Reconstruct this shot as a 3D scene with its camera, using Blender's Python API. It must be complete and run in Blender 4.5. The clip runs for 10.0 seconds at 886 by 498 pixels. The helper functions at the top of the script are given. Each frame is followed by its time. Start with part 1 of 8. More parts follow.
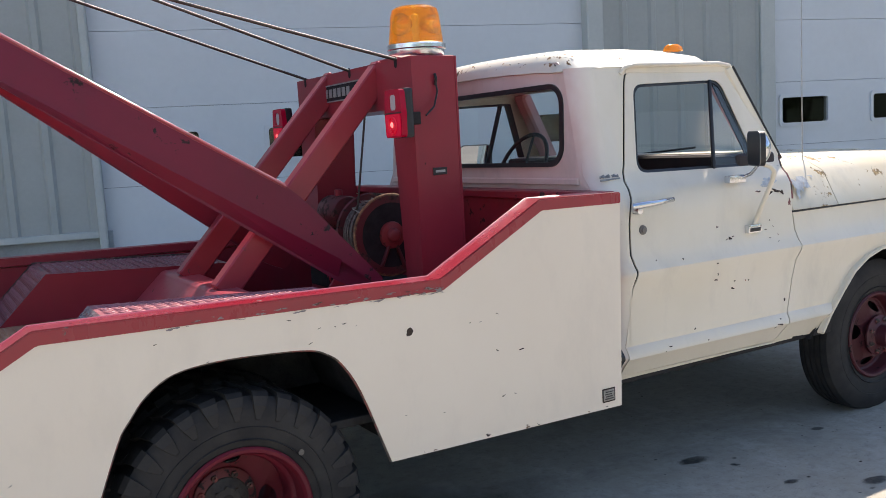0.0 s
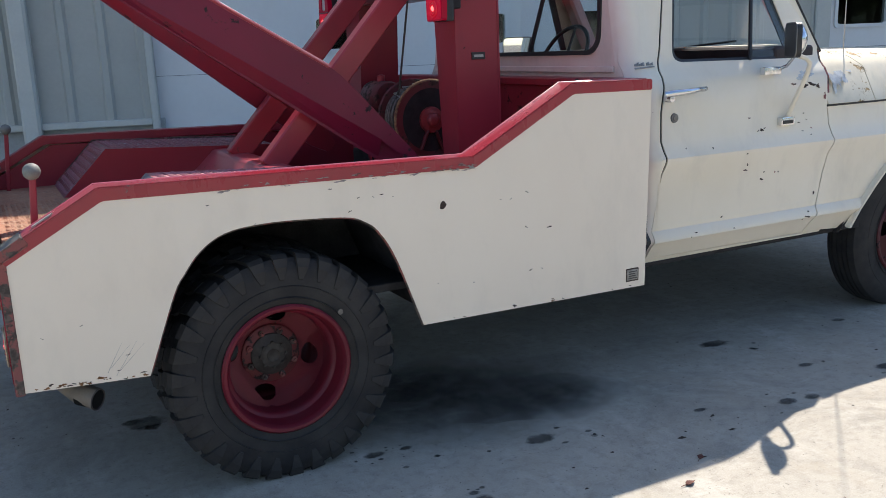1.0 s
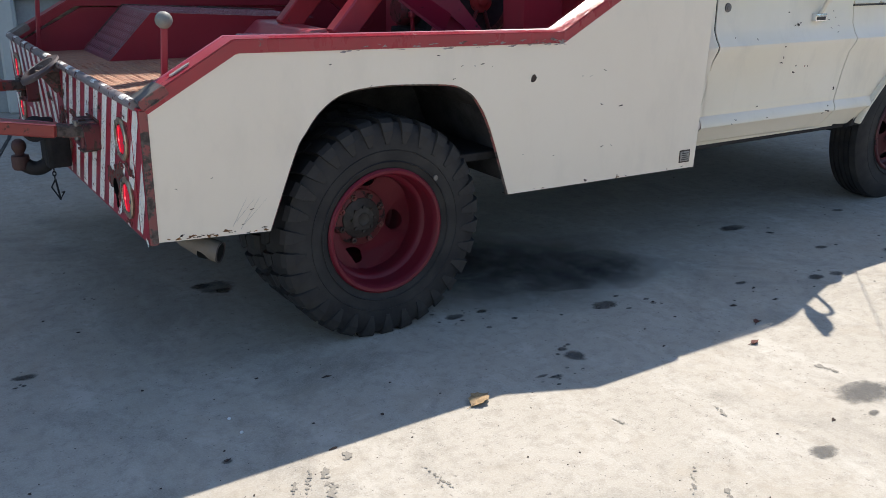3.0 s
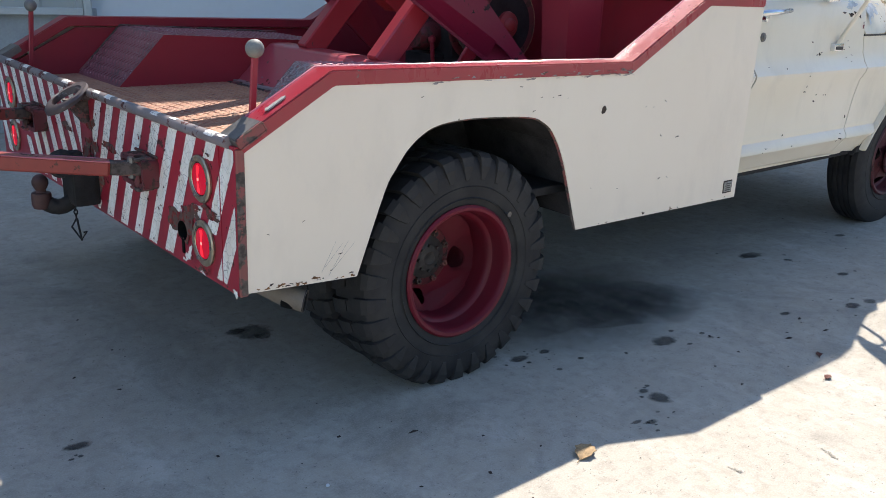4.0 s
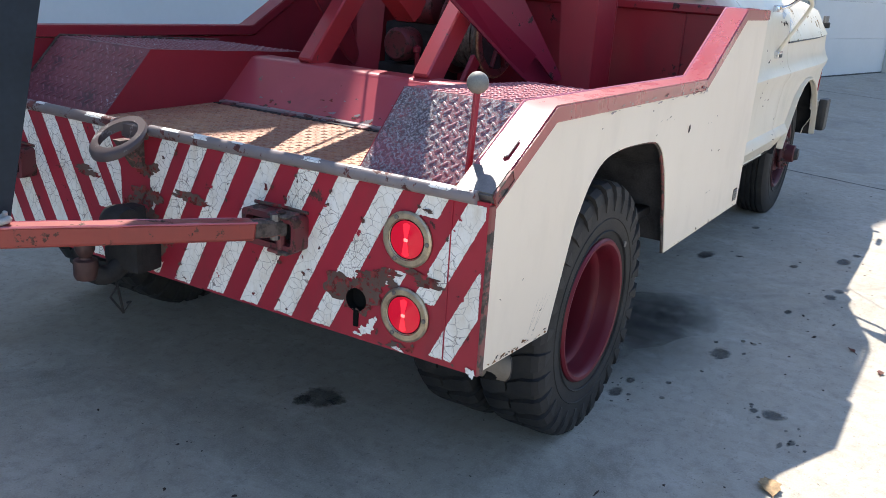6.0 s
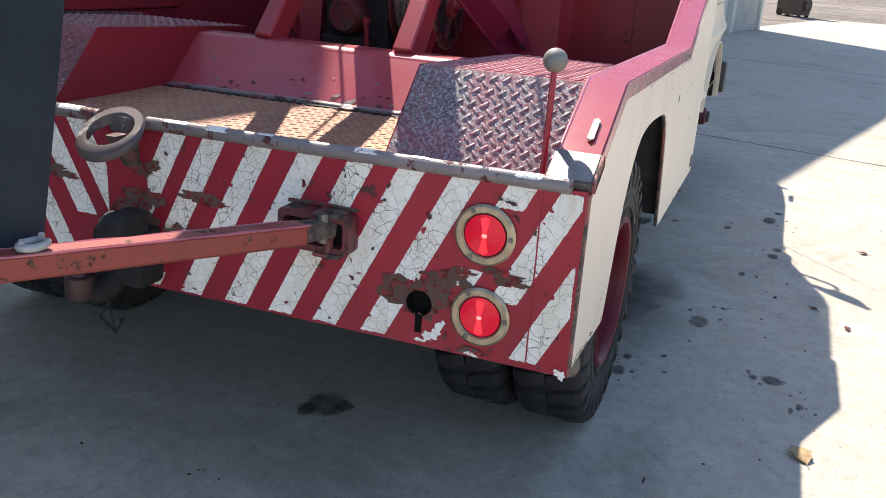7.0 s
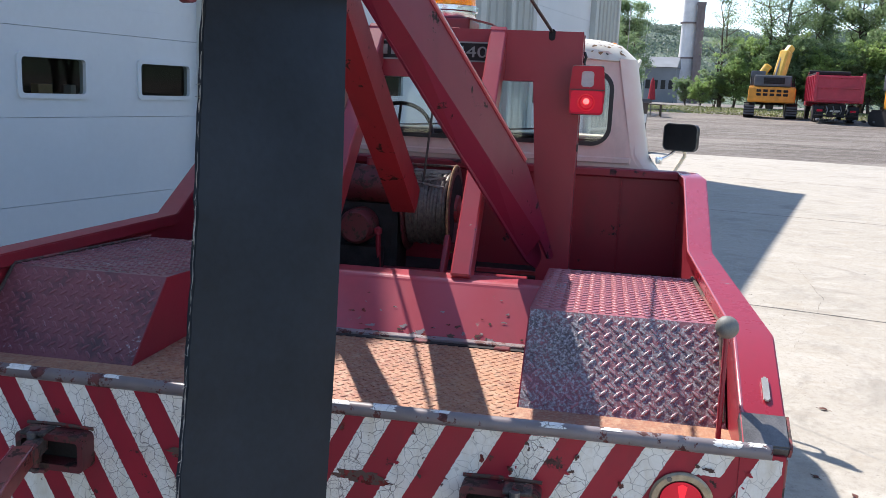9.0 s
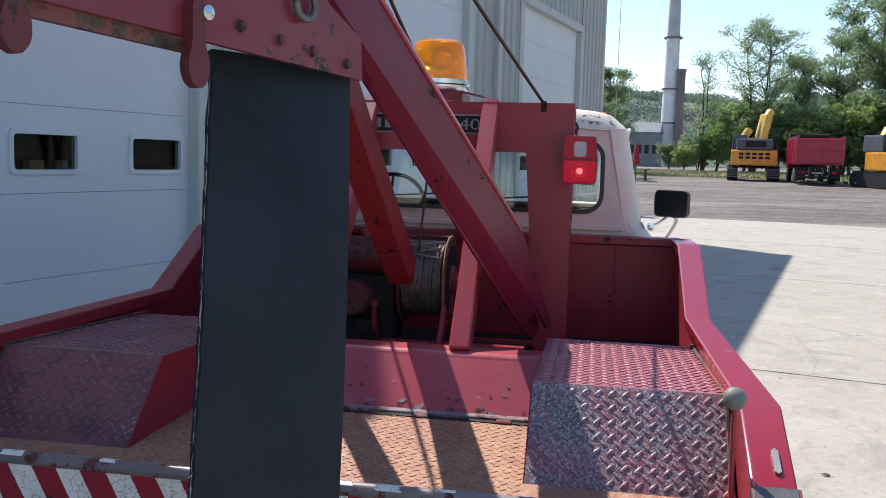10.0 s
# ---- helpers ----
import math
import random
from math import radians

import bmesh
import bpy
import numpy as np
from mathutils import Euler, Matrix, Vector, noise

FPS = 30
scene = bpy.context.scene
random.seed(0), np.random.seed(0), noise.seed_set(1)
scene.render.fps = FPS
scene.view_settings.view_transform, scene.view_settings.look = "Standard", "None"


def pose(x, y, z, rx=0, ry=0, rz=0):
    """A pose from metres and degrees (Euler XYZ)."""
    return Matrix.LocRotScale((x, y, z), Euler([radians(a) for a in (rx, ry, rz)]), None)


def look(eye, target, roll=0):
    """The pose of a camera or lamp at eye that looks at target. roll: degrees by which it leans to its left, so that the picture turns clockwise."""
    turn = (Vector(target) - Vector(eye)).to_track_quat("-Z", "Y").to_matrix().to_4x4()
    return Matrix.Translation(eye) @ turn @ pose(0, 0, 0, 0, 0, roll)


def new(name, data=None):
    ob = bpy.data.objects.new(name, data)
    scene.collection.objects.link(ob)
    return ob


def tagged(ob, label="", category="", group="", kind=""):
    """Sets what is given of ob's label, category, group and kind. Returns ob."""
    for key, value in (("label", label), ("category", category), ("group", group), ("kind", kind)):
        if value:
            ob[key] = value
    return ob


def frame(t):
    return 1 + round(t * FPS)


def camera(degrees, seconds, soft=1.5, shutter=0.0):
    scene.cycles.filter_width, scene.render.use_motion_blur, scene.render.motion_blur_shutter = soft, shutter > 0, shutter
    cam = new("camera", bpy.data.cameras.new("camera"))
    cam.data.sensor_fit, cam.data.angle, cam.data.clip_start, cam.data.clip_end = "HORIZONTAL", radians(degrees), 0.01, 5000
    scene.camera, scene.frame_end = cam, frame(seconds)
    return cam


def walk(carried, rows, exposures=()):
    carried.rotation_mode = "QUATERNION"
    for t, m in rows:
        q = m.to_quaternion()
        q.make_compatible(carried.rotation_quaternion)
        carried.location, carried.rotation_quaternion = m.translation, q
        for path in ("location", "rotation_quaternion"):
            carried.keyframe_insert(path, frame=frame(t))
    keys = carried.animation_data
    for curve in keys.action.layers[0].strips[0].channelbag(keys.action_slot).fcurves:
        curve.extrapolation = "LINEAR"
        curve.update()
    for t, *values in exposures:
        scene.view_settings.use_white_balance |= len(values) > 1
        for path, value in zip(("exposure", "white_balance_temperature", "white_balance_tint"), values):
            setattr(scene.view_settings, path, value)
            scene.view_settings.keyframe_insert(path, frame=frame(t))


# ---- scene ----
cam = camera(53.5, 10.0, 0.4)
PATH = [
    (0, (0.063, -2.545, 1.524), (1.08, -0.84, 1.284), -3.2),
    (0.5, (0.022, -2.643, 1.475), (1.005, -0.941, 1.107), -2.5),
    (1, (0.004, -2.733, 1.448), (0.904, -1.004, 1.002), -2.2),
    (1.5, (-0.179, -2.819, 1.441), (0.761, -1.126, 0.94), -0.5),
    (2, (-0.394, -2.864, 1.414), (0.611, -1.227, 0.858), -0.2),
    (2.5, (-0.516, -2.753, 1.374), (0.501, -1.13, 0.8), 0.8),
    (3, (-0.648, -2.534, 1.358), (0.403, -0.962, 0.705), 1.1),
    (3.2, (-0.708, -2.448, 1.369), (0.35, -0.877, 0.726), 1.0),
    (4.3, (-1.109, -1.806, 1.352), (0.211, -0.433, 0.741), 2.7),
    (4.5, (-1.151, -1.651, 1.339), (0.213, -0.326, 0.72), 2.7),
    (5, (-1.245, -1.383, 1.366), (0.183, -0.135, 0.729), 2.1),
    (5.5, (-1.463, -1.094, 1.371), (0.105, -0.005, 0.776), 3.2),
    (6, (-1.608, -0.846, 1.372), (0.032, 0.127, 0.768), 3.8),
    (6.2, (-1.615, -0.702, 1.351), (0.051, 0.216, 0.732), 3.9),
    (7.3, (-1.742, -0.185, 1.345), (0.068, 0.317, 0.659), 3.6),
    (7.5, (-1.815, -0.08, 1.37), (0.013, 0.328, 0.668), 3.5),
    (8, (-1.86, 0.158, 1.485), (0.008, 0.497, 0.855), 3.6),
    (8.5, (-1.798, 0.326, 1.58), (0.108, 0.72, 1.119), 3.3),
    (9, (-1.816, 0.409, 1.618), (0.12, 0.76, 1.265), 2.5),
    (9.5, (-1.827, 0.434, 1.637), (0.13, 0.768, 1.397), 2.0),
    (10, (-1.808, 0.441, 1.634), (0.153, 0.776, 1.431), 1.6),
]
EXPOSURE = [(0.0, 1.01, 6640, 14), (1.0, 0.87, 6300, 11), (1.5, 0.92, 6300, 11), (2.0, 0.82, 6250, 11), (3.0, 0.79, 6300, 11), (4.5, 1.2, 6330, 11), (6.0, 1.29, 6350, 12), (7.5, 1.24, 6800, 13), (8.0, 1.03, 6550, 13), (8.5, 1.08, 6250, 13), (9.0, 0.93, 6150, 13), (9.5, 0.72, 6120, 13), (10.0, 0.68, 6120, 13)]
walk(cam, [(t, look(eye, target, roll)) for t, eye, target, roll in PATH], EXPOSURE)

# ---------------------------------------------------------------- light
SUN = Vector((0.61, 0.52, 1.0)).normalized()
world = bpy.data.worlds.new("sky")
scene.world = world
world.use_nodes = True
wn = world.node_tree
sky = wn.nodes.new("ShaderNodeTexSky")
sky.sky_type = "NISHITA"
sky.sun_disc = False
sky.sun_elevation = math.asin(SUN.z)
sky.sun_rotation = math.atan2(SUN.x, SUN.y)
sky.air_density = 1.0
sky.dust_density = 0.25
wn.links.new(sky.outputs[0], wn.nodes["Background"].inputs[0])
wn.nodes["Background"].inputs[1].default_value = 0.124
sun_data = bpy.data.lights.new("sun", "SUN")
sun_data.energy = 4.3
sun_data.angle = radians(0.53)
sun_data.color = (1.0, 0.925, 0.815)
sun = new("sun", sun_data)
sun.matrix_world = look(SUN * 50, (0, 0, 0))

# ---------------------------------------------------------------- materials


class Nodes:
    """A small builder for node materials."""

    def __init__(self, name, rough=0.6, metal=0.0, color=(0.5, 0.5, 0.5), spec=0.5):
        self.mat = bpy.data.materials.new(name)
        self.mat.use_nodes = True
        self.t = self.mat.node_tree
        self.b = self.t.nodes["Principled BSDF"]
        self.out = self.t.nodes["Material Output"]
        self.b.inputs["Roughness"].default_value = rough
        self.b.inputs["Metallic"].default_value = metal
        self.b.inputs["Specular IOR Level"].default_value = spec
        self.b.inputs["Base Color"].default_value = (*color, 1)
        self.co = self.t.nodes.new("ShaderNodeTexCoord").outputs["Object"]

    def n(self, kind, **inputs):
        node = self.t.nodes.new("ShaderNode" + kind)
        for key, value in inputs.items():
            self.put(node.inputs[key.replace("_", " ")], value)
        return node

    def put(self, socket, value):
        if isinstance(value, bpy.types.NodeSocket):
            self.t.links.new(value, socket)
        elif isinstance(value, tuple) and len(value) == 3 and socket.type == "RGBA":
            socket.default_value = (*value, 1)
        else:
            socket.default_value = value

    def noise(self, scale, detail=4.0, rough=0.55, stretch=None, w=0.0, distort=0.0):
        node = self.n("TexNoise", Scale=scale, Detail=detail, Roughness=rough, Distortion=distort)
        m = self.n("Mapping", Vector=self.co)
        m.inputs["Location"].default_value = (w * 3.1, w * 7.7, w * 5.3)
        if stretch:
            m.inputs["Scale"].default_value = stretch
        self.t.links.new(m.outputs[0], node.inputs["Vector"])
        return node.outputs["Fac"]

    def voronoi(self, scale, feature="F1", rnd=1.0):
        node = self.t.nodes.new("ShaderNodeTexVoronoi")
        node.feature = feature
        node.inputs["Scale"].default_value = scale
        node.inputs["Randomness"].default_value = rnd
        self.t.links.new(self.co, node.inputs["Vector"])
        return node.outputs["Distance"]

    def step(self, value, lo, hi):
        node = self.n("MapRange", Value=value)
        node.inputs["From Min"].default_value = lo
        node.inputs["From Max"].default_value = hi
        return node.outputs[0]

    def mix(self, fac, a, b):
        node = self.t.nodes.new("ShaderNodeMix")
        node.data_type = "RGBA"
        self.put(node.inputs[0], fac)
        self.put(node.inputs[6], a)
        self.put(node.inputs[7], b)
        return node.outputs[2]

    def math(self, op, a, b=0.0):
        node = self.t.nodes.new("ShaderNodeMath")
        node.operation = op
        self.put(node.inputs[0], a)
        self.put(node.inputs[1], b)
        return node.outputs[0]

    def color(self, value):
        self.put(self.b.inputs["Base Color"], value)
        return self

    def rough(self, value):
        self.put(self.b.inputs["Roughness"], value)
        return self

    def bump(self, height, strength=0.3, distance=0.01):
        node = self.n("Bump", Height=height, Strength=strength, Distance=distance)
        self.t.links.new(node.outputs[0], self.b.inputs["Normal"])
        return self

    def island(self):
        return self.n("NewGeometry").outputs["Random Per Island"]

    def random(self):
        return self.n("ObjectInfo").outputs["Random"]


def simple(name, color, rough=0.6, metal=0.0, vary=0.12, scale=8.0, spec=0.5):
    """A plain surface with two scales of soft variation and a fine relief."""
    m = Nodes(name, rough, metal, color, spec)
    dark = tuple(c * (1 - vary * 1.6) for c in color)
    light = tuple(min(1.0, c * (1 + vary)) for c in color)
    big = m.noise(scale, 5)
    fine = m.noise(scale * 14, 3, w=1)
    mixed = m.math("ADD", m.math("MULTIPLY", big, 0.65), m.math("MULTIPLY", fine, 0.35))
    m.color(m.mix(m.step(mixed, 0.3, 0.7), dark, light))
    m.rough(m.math("ADD", m.math("MULTIPLY", m.math("SUBTRACT", fine, 0.5), 0.25), rough))
    m.bump(fine, 0.12, 0.004)
    return m.mat


def paint(name, base, chip, rust_at=0.68, rough=0.35, dull=None, fine=9.0, spec=0.5, coat=0.0, grime_amount=0.45):
    """Old vehicle paint: faded patches, grime, small chips down to primer and rust."""
    m = Nodes(name, rough, 0.0, base, spec)
    fade = m.noise(1.7, 5, 0.6)
    grime = m.noise(6.0, 6, 0.65, stretch=(1, 1, 0.45), w=2)
    speck = m.noise(55.0, 3, 0.6, w=4)
    chips = m.noise(fine, 8, 0.72, w=6)
    dull = dull or tuple(c * 0.72 for c in base)
    col = m.mix(m.step(fade, 0.35, 0.75), base, dull)
    col = m.mix(m.math("MULTIPLY", m.step(grime, 0.52, 0.8), grime_amount), col, tuple(c * 0.45 + 0.02 for c in base))
    mask = m.step(chips, rust_at, rust_at + 0.02)
    rust = m.mix(m.step(speck, 0.4, 0.6), chip, tuple(c * 0.45 for c in chip))
    m.color(m.mix(mask, col, rust))
    m.rough(m.math("ADD", m.math("MULTIPLY", grime, 0.25), m.math("ADD", m.math("MULTIPLY", mask, 0.4), rough - 0.12)))
    m.bump(m.math("SUBTRACT", m.math("MULTIPLY", speck, 0.15), mask), 0.25, 0.002)
    if coat:
        m.b.inputs["Coat Weight"].default_value = coat
        m.b.inputs["Coat Roughness"].default_value = 0.12
    return m.mat


CREAM = paint("cream_paint", (0.80, 0.70, 0.575), (0.12, 0.06, 0.035), 0.76, 0.36, (0.77, 0.665, 0.54), grime_amount=0.16)
CAB_PAINT = paint("cab_white_paint", (0.80, 0.72, 0.59), (0.20, 0.09, 0.05), 0.745, 0.38, (0.74, 0.655, 0.51), coat=0.15, grime_amount=0.25)
CAB_BACK = paint("pink_faded_paint", (0.74, 0.62, 0.56), (0.30, 0.10, 0.07), 0.70, 0.5, (0.68, 0.48, 0.43))


def corner_paint():
    """White cab paint that has faded pink towards the back of the cab."""
    m = Nodes("cab_corner_paint", 0.4, 0.0, spec=0.5)
    sep = m.n("SeparateXYZ", Vector=m.co)
    fade = m.noise(7.0, 5, 0.6)
    fine = m.noise(60.0, 3, 0.6, w=3)
    edge = m.math("ADD", sep.outputs["X"], m.math("MULTIPLY", m.math("SUBTRACT", fade, 0.5), 0.06))
    white = m.mix(m.step(fade, 0.35, 0.75), (0.80, 0.72, 0.60), (0.75, 0.665, 0.55))
    pink = m.mix(m.step(fade, 0.35, 0.75), (0.74, 0.62, 0.56), (0.68, 0.48, 0.43))
    col = m.mix(m.step(edge, 2.445, 2.505), pink, white)
    m.color(m.mix(m.step(m.noise(26.0, 6, 0.7, w=6), 0.70, 0.72), col, (0.24, 0.09, 0.05)))
    m.rough(m.math("ADD", m.math("MULTIPLY", fine, 0.2), 0.3))
    return m.mat


CORNER_PAINT = corner_paint()
ROOF_PAINT = paint("roof_white_paint", (0.76, 0.71, 0.60), (0.24, 0.12, 0.06), 0.615, 0.5, (0.70, 0.64, 0.52), 5.0)
HOOD_PAINT = paint("hood_white_paint", (0.74, 0.67, 0.53), (0.40, 0.27, 0.12), 0.58, 0.42, (0.66, 0.54, 0.34), 6.0)
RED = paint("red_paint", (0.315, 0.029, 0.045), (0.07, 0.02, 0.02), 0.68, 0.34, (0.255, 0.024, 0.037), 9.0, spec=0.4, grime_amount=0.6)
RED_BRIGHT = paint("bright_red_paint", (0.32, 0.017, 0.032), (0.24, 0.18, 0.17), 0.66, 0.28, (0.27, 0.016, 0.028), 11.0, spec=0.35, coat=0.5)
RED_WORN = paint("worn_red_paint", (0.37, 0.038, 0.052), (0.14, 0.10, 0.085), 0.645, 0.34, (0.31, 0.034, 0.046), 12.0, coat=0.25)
BEAM_RED = paint("light_red_paint", (0.42, 0.062, 0.082), (0.26, 0.22, 0.17), 0.645, 0.34, (0.36, 0.052, 0.070), 14.0, coat=0.3)
# darker, bluer red: shade and sky reflection put into the boom's colour
BOOM_RED = paint("shaded_red_paint", (0.175, 0.013, 0.039), (0.03, 0.02, 0.02), 0.62, 0.36, (0.135, 0.011, 0.031), 12.0, spec=0.32)
# rubbed edges; on the boom this paler red stands for sun glint
EDGE_RED = paint("rubbed_and_glint_edge", (0.42, 0.08, 0.10), (0.50, 0.42, 0.42), 0.66, 0.22, (0.46, 0.15, 0.16), 5.0, spec=0.6, coat=0.8)
TUBE_RED = paint("rust_stained_red", (0.27, 0.022, 0.030), (0.060, 0.032, 0.026), 0.60, 0.48, (0.20, 0.024, 0.028), 10.0, grime_amount=0.7, spec=0.2)
BAR_RED = paint("scuffed_dark_red", (0.31, 0.050, 0.040), (0.12, 0.055, 0.040), 0.575, 0.38, (0.25, 0.058, 0.045), 16.0, spec=0.35, grime_amount=0.7)
HEAD_RED = paint("stained_dark_red", (0.29, 0.020, 0.036), (0.05, 0.03, 0.03), 0.62, 0.40, (0.20, 0.018, 0.028), 7.0, spec=0.4, grime_amount=0.7)
SLING_RED = paint("grimy_red_paint", (0.255, 0.028, 0.050), (0.06, 0.04, 0.04), 0.60, 0.36, (0.17, 0.026, 0.046), 8.0, spec=0.55, coat=0.25, grime_amount=0.8)
RED_RUSTY = paint("rusty_red_paint", (0.30, 0.034, 0.040), (0.15, 0.065, 0.045), 0.60, 0.42, (0.25, 0.045, 0.042), 14.0)
TAIL_RED = paint("tail_red_paint", (0.375, 0.022, 0.041), (0.10, 0.045, 0.04), 0.625, 0.36, (0.25, 0.018, 0.032), 10.0, spec=0.35, grime_amount=0.7)
RIM_RED = paint("rim_red_paint", (0.160, 0.009, 0.022), (0.05, 0.02, 0.02), 0.66, 0.46, (0.115, 0.010, 0.018), 14.0, spec=0.3, grime_amount=0.7)
POCKET_RED = paint("dark_rusty_red", (0.15, 0.022, 0.028), (0.09, 0.05, 0.04), 0.54, 0.45, (0.10, 0.028, 0.028), 18.0)
EYE_STEEL = paint("dark_worn_steel", (0.12, 0.088, 0.084), (0.30, 0.27, 0.265), 0.60, 0.42, (0.07, 0.05, 0.048), 20.0)
GREASE = simple("greasy_grey", (0.050, 0.044, 0.040), 0.55, 0.1, 0.5, 45.0)
# grimy rim red, darkened further for the deep shade at the front wheels
RIM_SHADED = paint("shaded_grimy_rim_red", (0.085, 0.012, 0.018), (0.03, 0.02, 0.02), 0.60, 0.5, (0.05, 0.014, 0.016), 14.0, grime_amount=0.8)
HUB_RED = paint("greasy_hub_red", (0.17, 0.030, 0.034), (0.04, 0.03, 0.03), 0.55, 0.5, (0.10, 0.03, 0.03), 20.0)
POST = paint("rust_edge_paint", (0.25, 0.06, 0.055), (0.13, 0.10, 0.085), 0.47, 0.6, (0.17, 0.085, 0.07), 12.0)
STEEL = simple("worn_steel", (0.22, 0.21, 0.20), 0.5, 0.75, 0.3, 18.0)
DARK = simple("dark_steel_and_shade", (0.028, 0.026, 0.026), 0.75, 0.0, 0.4, 16.0, 0.25)
WELL = simple("dark_wheel_well", (0.065, 0.060, 0.060), 0.85, 0.0, 0.4, 12.0, 0.25)
BLACK = simple("black_plastic", (0.018, 0.018, 0.02), 0.42, 0.0, 0.3, 20.0)
CHROME = simple("chrome", (0.72, 0.73, 0.75), 0.14, 1.0, 0.06, 30.0)
BRASS = simple("aged_lamp_ring", (0.44, 0.37, 0.27), 0.38, 0.8, 0.3, 40.0)
GALV = simple("grey_steel_ball", (0.19, 0.19, 0.172), 0.62, 0.1, 0.25, 30.0)
BELT = simple("black_rubber_belt", (0.015, 0.021, 0.029), 0.6, 0.0, 0.35, 5.0, 0.3)
FRAY = simple("frayed_cord", (0.32, 0.31, 0.28), 0.9, 0.0, 0.4, 60.0)
CABLE = simple("steel_cable", (0.09, 0.075, 0.065), 0.5, 0.6, 0.4, 60.0)
CABLE_PALE = simple("winch_cable", (0.20, 0.17, 0.145), 0.5, 0.4, 0.5, 60.0)
EDGE = paint("bare_worn_edge", (0.25, 0.215, 0.215), (0.15, 0.045, 0.04), 0.555, 0.36, (0.13, 0.095, 0.09), 18.0, grime_amount=0.8)
PATINA = paint("rust_patina", (0.095, 0.056, 0.046), (0.25, 0.05, 0.045), 0.515, 0.8, (0.165, 0.115, 0.095), 40.0, spec=0.2)
INTERIOR = simple("dark_cab_interior", (0.035, 0.025, 0.025), 0.7, 0.0, 0.3, 9.0)
LINER = simple("cab_door_lining", (0.30, 0.10, 0.08), 0.6, 0.0, 0.3, 9.0)
PINK_TRIM = simple("faded_pink_trim", (0.50, 0.24, 0.22), 0.55, 0.0, 0.15, 9.0)
GREY_PATCH = simple("grey_patch_paint", (0.53, 0.535, 0.53), 0.5, 0.1, 0.25, 30.0)
PLATE_GREY = simple("stamped_plate", (0.30, 0.29, 0.27), 0.5, 0.5, 0.25, 50.0)
BAR_DARK = simple("dark_marks", (0.04, 0.04, 0.04), 0.6, 0.0, 0.2, 40.0)
BAR_PALE = simple("pale_raised_marks", (0.42, 0.41, 0.38), 0.5, 0.2, 0.2, 40.0)
BAR_GREY = simple("dull_raised_marks", (0.27, 0.27, 0.255), 0.6, 0.0, 0.2, 40.0)
CHIP = simple("bare_chip", (0.055, 0.035, 0.025), 0.85, 0.0, 0.5, 70.0)
RUST_TAN = simple("tan_rust_stain", (0.34, 0.20, 0.10), 0.85, 0.0, 0.5, 60.0)
DAMP = simple("damp_concrete", (0.25, 0.225, 0.185), 0.8, 0.0, 0.3, 30.0)
JOINT = simple("dark_joint_filler", (0.085, 0.078, 0.068), 0.85, 0.0, 0.4, 6.0)
RUSTY = simple("rust_stain", (0.20, 0.09, 0.03), 0.85, 0.0, 0.5, 50.0)


def rubber():
    m = Nodes("tyre_rubber", 0.72, 0.0, (0.02, 0.02, 0.021), 0.3)
    dust = m.noise(9, 6, 0.6)
    fine = m.noise(120, 3, w=3)
    m.color(m.mix(m.step(dust, 0.35, 0.75), (0.015, 0.0145, 0.016), (0.050, 0.045, 0.041)))
    m.rough(m.math("ADD", m.math("MULTIPLY", dust, 0.3), 0.52))
    m.bump(fine, 0.25, 0.003)
    return m.mat


def stripe_white():
    """Crazed white paint, with a net of dark hairline cracks and flakes gone."""
    m = Nodes("crazed_white_paint", 0.5, 0.0)
    warp = m.n("TexNoise", Scale=16.0, Detail=6.0, Vector=m.co)
    off = m.n("VectorMath")
    off.operation = "MULTIPLY_ADD"
    m.put(off.inputs[0], warp.outputs["Color"])
    off.inputs[1].default_value = (0.034, 0.034, 0.034)
    m.put(off.inputs[2], m.co)
    flat = m.co
    m.co = off.outputs[0]
    c1 = m.voronoi(95.0, "DISTANCE_TO_EDGE")
    c2 = m.voronoi(40.0, "DISTANCE_TO_EDGE")
    m.co = flat
    patch = m.noise(7, 4, 0.6, w=2)
    grain = m.noise(90, 3, 0.6, w=3)
    dirt = m.noise(18, 6, 0.7, w=8, stretch=(1, 1, 0.4))
    flake = m.noise(30, 8, 0.75, w=5)
    crack = m.math("MULTIPLY", m.math("MULTIPLY", m.step(c1, 0.040, 0.012), 0.7), m.step(patch, 0.50, 0.66))
    crack = m.math("MAXIMUM", crack, m.math("MULTIPLY", m.step(c2, 0.032, 0.010), m.step(patch, 0.34, 0.56)))
    col = m.mix(m.step(grain, 0.3, 0.75), (0.83, 0.80, 0.74), (0.89, 0.865, 0.81))
    col = m.mix(m.math("MULTIPLY", m.step(dirt, 0.48, 0.78), 0.6), col, (0.56, 0.46, 0.30))
    col = m.mix(m.math("MULTIPLY", crack, 0.82), col, (0.10, 0.075, 0.065))
    mask = m.step(flake, 0.655, 0.665)
    col = m.mix(mask, col, (0.07, 0.035, 0.03))
    m.color(col)
    m.bump(m.math("SUBTRACT", 0.0, m.math("ADD", crack, mask)), 0.4, 0.0012)
    return m.mat


